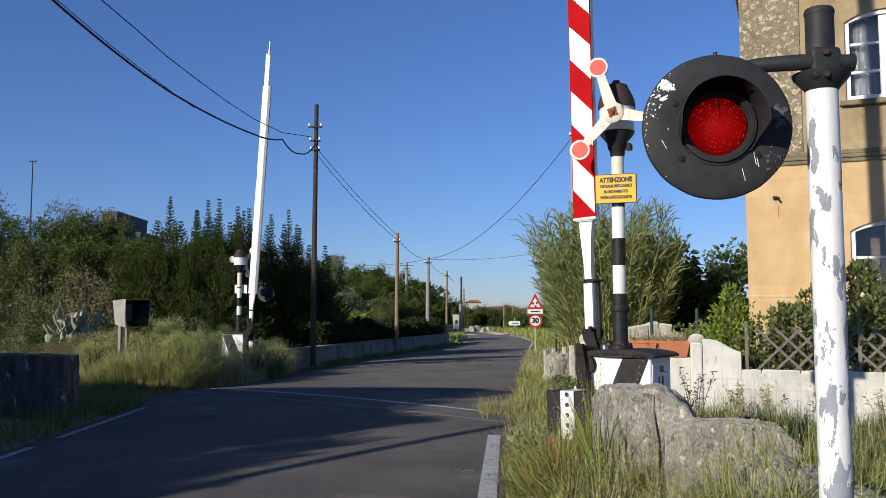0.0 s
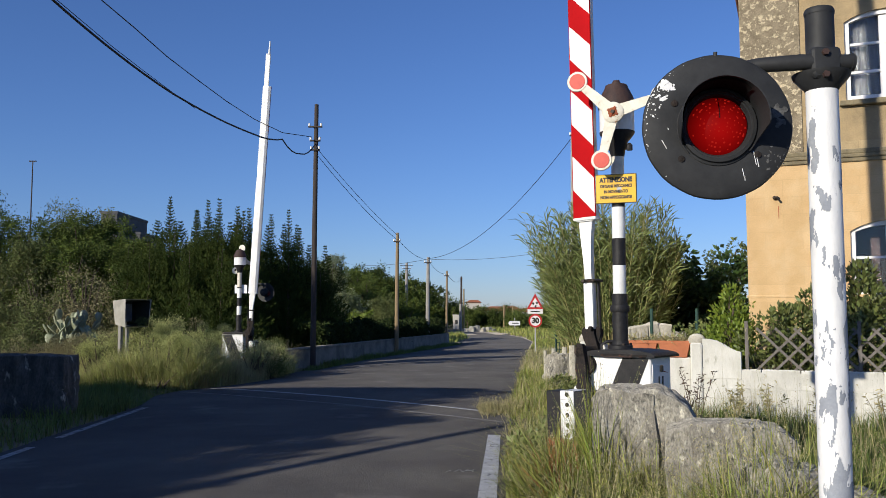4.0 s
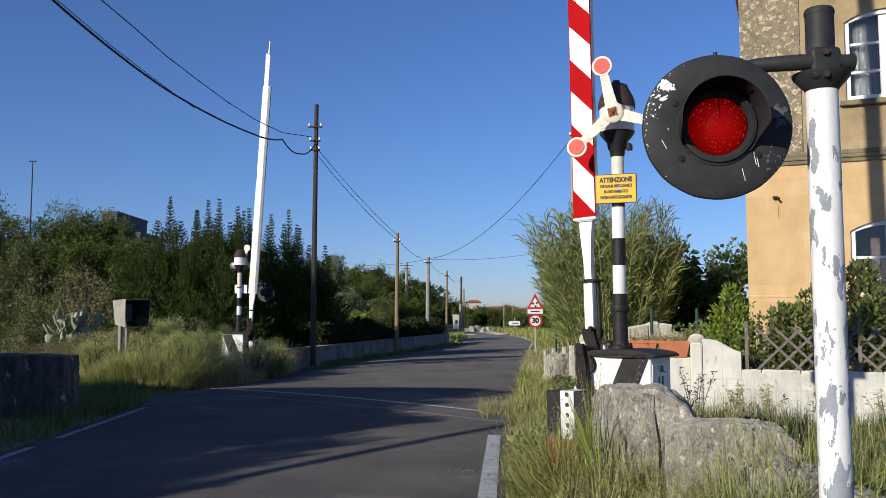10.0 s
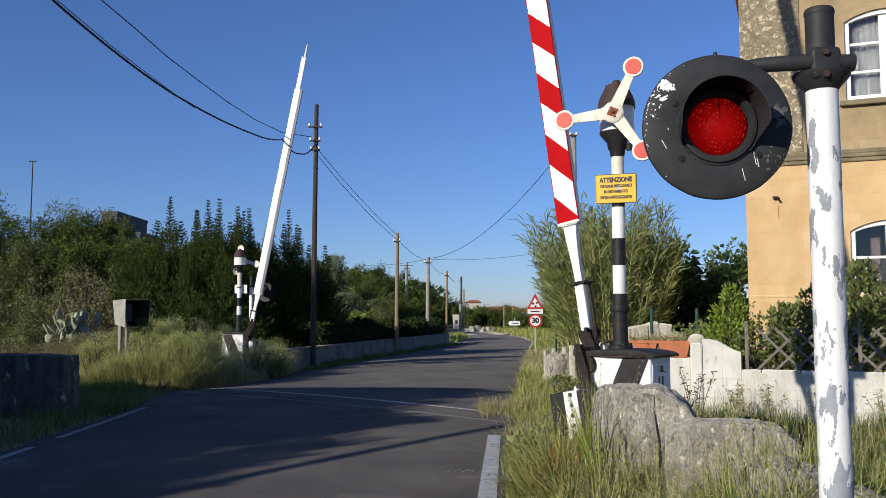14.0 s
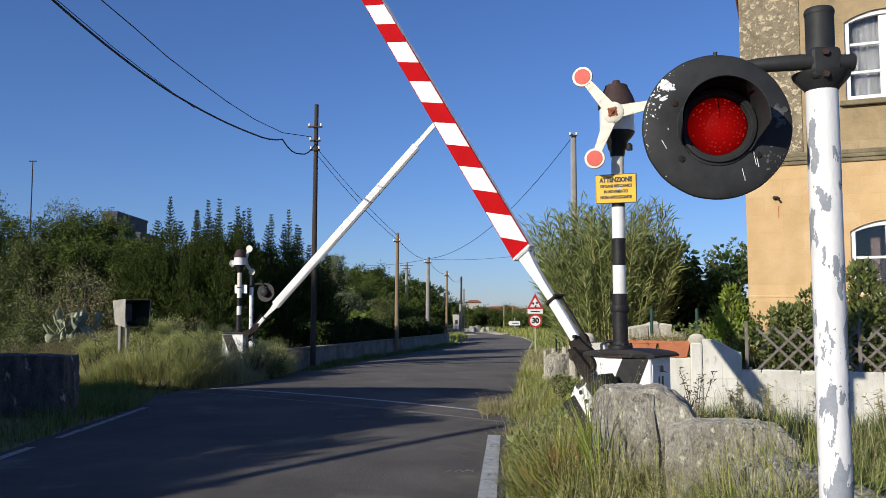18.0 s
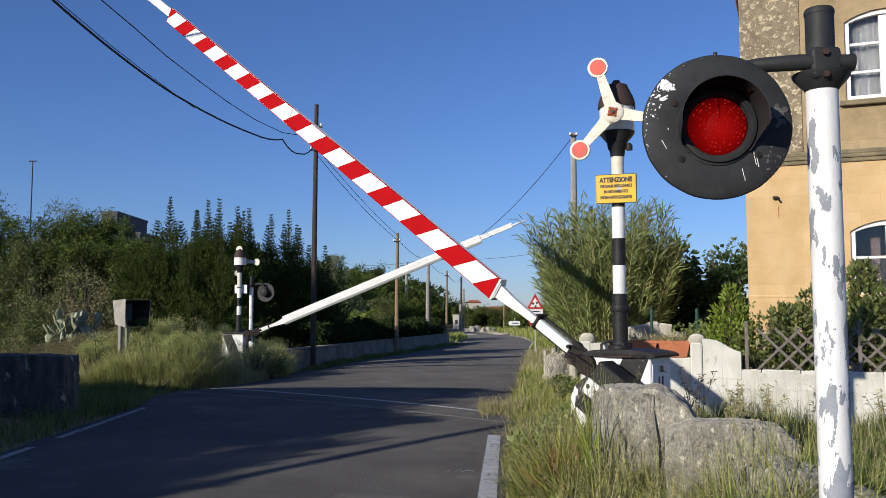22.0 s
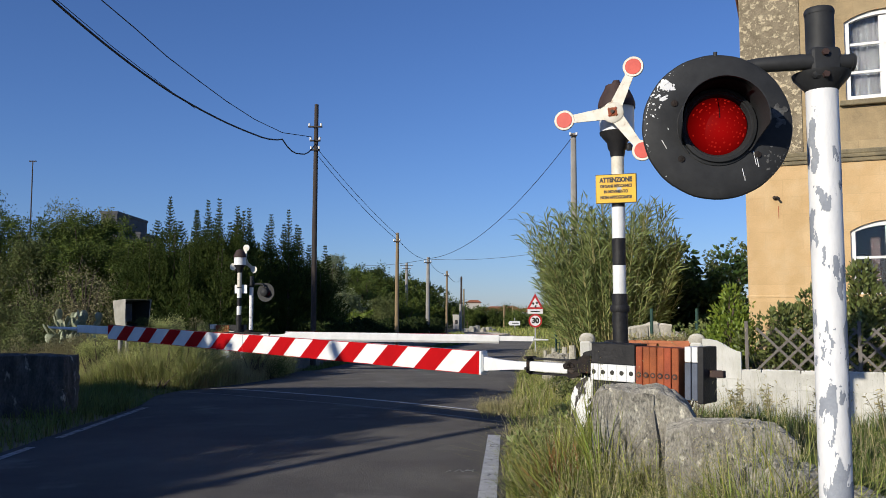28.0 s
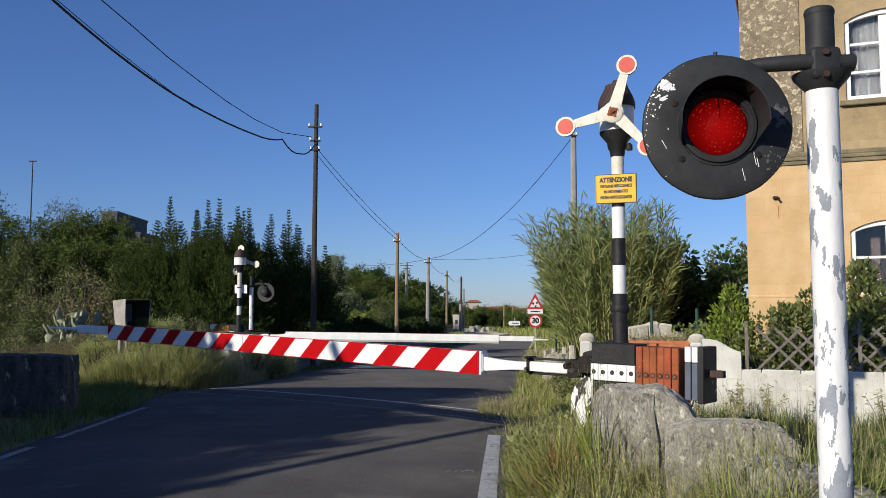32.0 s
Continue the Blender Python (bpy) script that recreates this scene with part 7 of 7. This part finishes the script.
for k, (x, y) in enumerate(WEEDS):
    if y < 19.0:
        x, y = x * (y + 3.6) / y, y + 3.6
    hh = rw0.uniform(0.75, 1.25) * (1.25 if y > 18.5 and -8 < x < -6.2 else 0.82 if x > -5.75 else 1.0)
    bl = [(rw0.uniform(-0.4, 0.4), rw0.uniform(-0.3, 0.3), hh * rw0.uniform(0.2, 0.95), rw0.uniform(0.12, 0.24)) for _ in range(11)]
    shrub("weed_bush", pose(x, y, 0), "feathery yellow-green weed bush in the bank grass", "bush", bl, 4600, 0.038, "bramble" if x < -8.4 else ("leaf_weed", "leaf_silver", "leaf_olive")[k % 3] if x > -5.6 else ("leaf_weed", "leaf_olive", "leaf_weed", "bramble")[k % 4], 600 + k, "weeds on the bank", 14, 0.7, 0.1, 1.3, spiky=0.25)
# low leafy weeds in the near verge
rv = random.Random(31)
MORE = [(float(road_right(y_)) + rv.uniform(0.3, 1.15), y_) for y_ in (rv.uniform(4.6, 10.5) for _ in range(34))]
for k, (x, y) in enumerate(((1.15, 7.4), (1.05, 6.6), (1.3, 8.4), (0.95, 5.7), (1.5, 9.6), (1.7, 11.2), (1.9, 13.0), (2.3, 15.0), (2.0, 12.2), (1.2, 5.2), (1.75, 4.9), (2.5, 17.2), (0.95, 6.4), (1.0, 7.0), (1.05, 7.9), (0.95, 5.3), (1.0, 4.9), (1.1, 9.2), (1.35, 4.7), (1.3, 7.7), (2.6, 7.5), (3.2, 8.4), (2.4, 6.6), (3.6, 9.6), *MORE)):
    bl = [(rw0.uniform(-0.2, 0.2), rw0.uniform(-0.2, 0.2), rw0.uniform(0.08, 0.32), rw0.uniform(0.1, 0.18)) for _ in range(6)]
    shrub("weed_tuft", pose(x, y, 0), "leafy green weed among the verge grass", "weed", bl, 600, 0.06 + 0.03 * (k % 2), ("leaf_oleander", "leaf_reed", "grass", "leaf_olive")[k % 4], 640 + k, "weeds on the verge", 5, 0.3, 0.2, 0.8)
# loose stones and dry tufts where the rail meets the verge
rng = np.random.default_rng(88)
g = Geo()
for k in range(70):
    x, y = 0.62 + rng.random() * 0.75, 14.7 + rng.normal() * 0.35
    r = rng.uniform(0.012, 0.035)
    g.lathe([(0.0, -r), (r, -r * 0.3), (r * 0.8, r * 0.5), (0.0, r * 0.7)], 6, Matrix.Translation((x, y, 0.02 + r * 0.3)) @ Matrix.Rotation(rng.random() * 3, 4, "Z") @ Matrix.Diagonal((1.3, 0.8, 0.8, 1)), caps=False)
tagged(part("loose_stones", g, "pale_stone", None, smooth=False), "pale loose stones where the rail leaves the road", "stones", kind="stuff")
# added and unseen: a plain high wall, trees and a leaning pole behind the camera's left shoulder, to shade the near
# road
wl = part("wall_west", Geo().box((-13.9, 9.8, 2.16), (11.6, 0.36, 4.36), 0.01), "grey_wall", None)
tagged(wl, "plain high grey wall out of view, added to shade the road", "wall", kind="structure")
for k, (x, y, hh, sp, n) in enumerate(((-10.2, 5.2, 4.8, 1.9, 12000), (-12.6, 4.6, 7.0, 1.3, 9000), (-14.0, 2.4, 5.9, 2.0, 9000), (-13.6, 0.4, 6.9, 0.9, 6000), (-12.2, 0.6, 5.2, 1.9, 17000), (-13.2, -1.2, 5.0, 1.7, 12000))):
    tree(pose(x, y, 0), "leafy tree out of view, added to shade the near road", hh, sp, 500 + k, "leaf_mid", n, 0.2, 0.3, low=0.1, nblob=26, group="trees beside the road")
# another unseen tree, added up-sun to darken the roadside wall and utility pole
tree(pose(-14.6, 17.05, 0), "tall slender tree out of view, added to shade the roadside wall", 9.0, 0.62, 520, "leaf_mid", 9000, 0.16, 0.4, low=0.47, nblob=26, group="trees beside the road")
# unseen pole, leaned so that its shadow line crosses the near road
p = part("leaning_pole", Geo().tube([(-7.55, -0.3, -0.1), (-10.3, 1.8, 5.5)], [0.1, 0.08], 10), "pole_wood", None)
tagged(p, "leaning pole out of view, added for its shadow on the road", "pole")


# ---- what moves ----
def boom_pose(at, rz, angle):
    return pose(*at, 0, -angle, rz)


def motions():
    a, b = A_AT, B_AT
    walk(boom_a, [(t, boom_pose(a, A_RZ, v)) for t, v in (
        (0, 88.4), (6, 88.4), (12.1, 88.4), (12.5, 86.6), (13, 84.8), (13.5, 82.8), (14, 80.7), (14.5, 78.3), (15.1, 74.6), (15.8, 69.6), (16.5, 64.3), (17, 60.6), (17.5, 57.7), (18, 54.8), (18.5, 51.8),
        (19, 48.9), (19.5, 47.1), (20, 45.2), (20.5, 43.2), (21, 40.6), (21.5, 37.7), (22, 34.2), (22.5, 31.0), (23, 27.6), (23.5, 23.7), (24, 19.6), (24.5, 15.8), (25, 12.6),
        (25.5, 10.1), (26.2, 6.7), (27, 3.3), (27.5, 1.7), (27.8, 1.1), (28.4, 1.1), (32.0, 1.1))])
    walk(boom_b, [(t, boom_pose(b, B_RZ, v)) for t, v in (
        (0, 86.95), (6, 86.95), (12.2, 86.95), (12.5, 86.5), (13, 84.0), (13.5, 82.4), (14, 79.3), (14.5, 76.2), (15.1, 71.5), (15.8, 65.4), (16.5, 58.9), (17, 55.3), (17.5, 51.2), (18, 47.9), (18.5, 45.0),
        (19, 42.4), (19.5, 39.9), (20, 37.2), (20.5, 34.0), (21, 30.2), (21.5, 26.3), (22, 22.0), (22.5, 17.5), (23, 13.2), (23.5, 9.2), (24, 5.7), (24.5, 2.5), (25, 0.3),
        (25.5, -0.6), (26.2, -0.65), (28, -0.65), (32.0, -0.65))])
    walk(rotor_a, [(t - 0.04 if 0 < t < 32 else t, pose(*HUB_A, 0, v, FACE_A)) for t, v in (
                (0, -17.0), (0.1, -5.3), (0.2, 17.0), (0.3, 27.5), (0.4, 45.0), (0.5, 57.0), (0.6, 71.3), (0.7, 76.5), (0.8, 88.0), (0.9, 92.0), (1, 97.7), (1.1, 101.0),
        (1.2, 105.0), (1.3, 108.0), (1.4, 111.0), (1.5, 114.0), (1.6, 119.3), (1.8, 130.5), (2, 142.5), (2.2, 158.5), (2.4, 187.1), (2.6, 220.1), (2.8, 257.8), (3,
        305.8), (3.2, 350.5), (3.4, 384.2), (3.6, 404.0), (3.8, 418.0), (4, 432.0), (4.2, 444.0), (4.4, 455.0), (4.6, 466.0), (4.8, 478.0), (5, 493.0), (5.2, 510.0),
        (5.35, 526.0), (5.5, 543.7), (5.7, 576.4), (5.9, 614.5), (6.1, 661.8), (6.3, 706.6), (6.5, 742.5), (6.7, 768.3), (6.9, 793.5), (7.1, 809.2), (7.3, 819.1), (7.5,
        826.0), (7.7, 831.4), (7.9, 836.1), (8.1, 840.0), (8.3, 844.6), (8.5, 851.1), (8.7, 858.6), (8.9, 870.6), (9.1, 885.0), (9.3, 917.4), (9.5, 950.6), (9.7, 990.3),
        (9.9, 1038.9), (10.1, 1080.7), (10.3, 1112.1), (10.5, 1140.3), (10.7, 1158.9), (10.9, 1170.4), (11.1, 1178.6), (11.3, 1184.5), (11.5, 1188.7), (11.7, 1191.3),
        (11.9, 1194.7), (12.1, 1201.3), (12.3, 1207.1), (12.5, 1215.9), (12.7, 1229.7), (12.9, 1247.8), (13.1, 1280.4), (13.3, 1314.7), (13.5, 1354.9), (13.7, 1404.8),
        (13.9, 1445.3), (14.1, 1474.4), (14.3, 1503.1), (14.5, 1520.8), (14.7, 1533.0), (14.9, 1542.0), (15.1, 1549.0), (15.3, 1554.0), (15.5, 1558.5), (15.7, 1564.0),
        (15.9, 1571.0), (16.1, 1582.0), (16.3, 1598.0), (16.5, 1620.8), (16.7, 1651.6), (16.9, 1688.5), (17.1, 1729.7), (17.3, 1779.0), (17.5, 1816.8), (17.7, 1843.6),
        (17.9, 1871.1), (18.1, 1886.5), (18.3, 1897.6), (18.5, 1904.7), (18.7, 1910.1), (18.9, 1913.4), (19.1, 1918.0), (19.3, 1923.3), (19.5, 1931.1), (19.7, 1940.7),
        (19.9, 1954.2), (20.1, 1980.3), (20.3, 2009.2), (20.5, 2046.5), (20.7, 2087.3), (20.9, 2138.6), (21.1, 2175.1), (21.3, 2203.6), (21.5, 2230.7), (21.7, 2246.5),
        (21.9, 2257.3), (22.1, 2265.3), (22.3, 2270.8), (22.5, 2276.7), (22.7, 2282.0), (22.9, 2287.2), (23.1, 2294.5), (23.3, 2304.8), (23.5, 2318.6), (23.7, 2346.7),
        (23.9, 2377.0), (24.1, 2413.7), (24.3, 2460.6), (24.5, 2505.2), (24.7, 2539.9), (24.9, 2565.5), (25.1, 2591.6), (25.3, 2606.5), (25.5, 2614.3), (25.7, 2621.0),
        (25.9, 2627.0), (26.1, 2632.0), (26.3, 2637.0), (26.5, 2642.0), (26.7, 2648.0), (26.9, 2655.0), (27.1, 2664.0), (27.3, 2675.0), (27.5, 2689.7), (27.7, 2724.2),
        (27.9, 2759.3), (28.1, 2799.5), (28.3, 2849.5), (28.5, 2889.9), (28.7, 2919.0), (28.9, 2947.3), (29.1, 2964.2), (29.3, 2975.8), (29.5, 2983.9), (29.7, 2990.0),
        (29.9, 2994.7), (30.1, 2999.3), (30.3, 3005.3), (30.5, 3014.3), (30.7, 3024.8), (30.9, 3039.4), (31.1, 3066.7), (31.3, 3098.6), (31.5, 3137.2), (31.7, 3184.1),
        (31.9, 3228.0), (32, 3257.0))])
    walk(rotor_b, [(t, pose(*HUB_B, 0, v, FACE_B)) for t, v in (
        (0, -40.0), (1, -15.0), (2, -10.0), (3, 61.0), (4, 132.3), (5, 203.7), (6, 275.0), (7, 295.0), (8, 300.0), (9, 327.0), (10, 349.0), (11, 360.0),
        (11.5, 401.0), (12, 442.0), (13, 479.0), (14, 498.0), (15.3, 577.0), (16.6, 656.0), (16.8, 660.0), (17, 665.0), (17.2, 670.0), (17.4, 681.0),
        (17.6, 690.0), (17.8, 697.0), (18.4, 698.0), (18.6, 699.0), (18.8, 704.0), (19, 714.0), (19.4, 733.0), (19.8, 756.0), (20, 777.0), (20.2, 799.0),
        (20.4, 824.0), (20.6, 849.0), (21, 921.0), (22, 986.0), (23, 995.0), (24, 1020.0), (25, 1014.0), (25.87, 1071.3), (26.73, 1128.7), (27.6, 1186.0),
        (27.8, 1189.0), (28, 1192.0), (28.4, 1209.0), (28.8, 1226.0), (29, 1240.0), (29.2, 1257.0), (29.6, 1305.0), (30, 1372.0), (30.2, 1406.0),
        (30.4, 1431.0), (30.6, 1448.0), (30.8, 1454.0), (31, 1456.0), (32, 1457.0))])


motions()
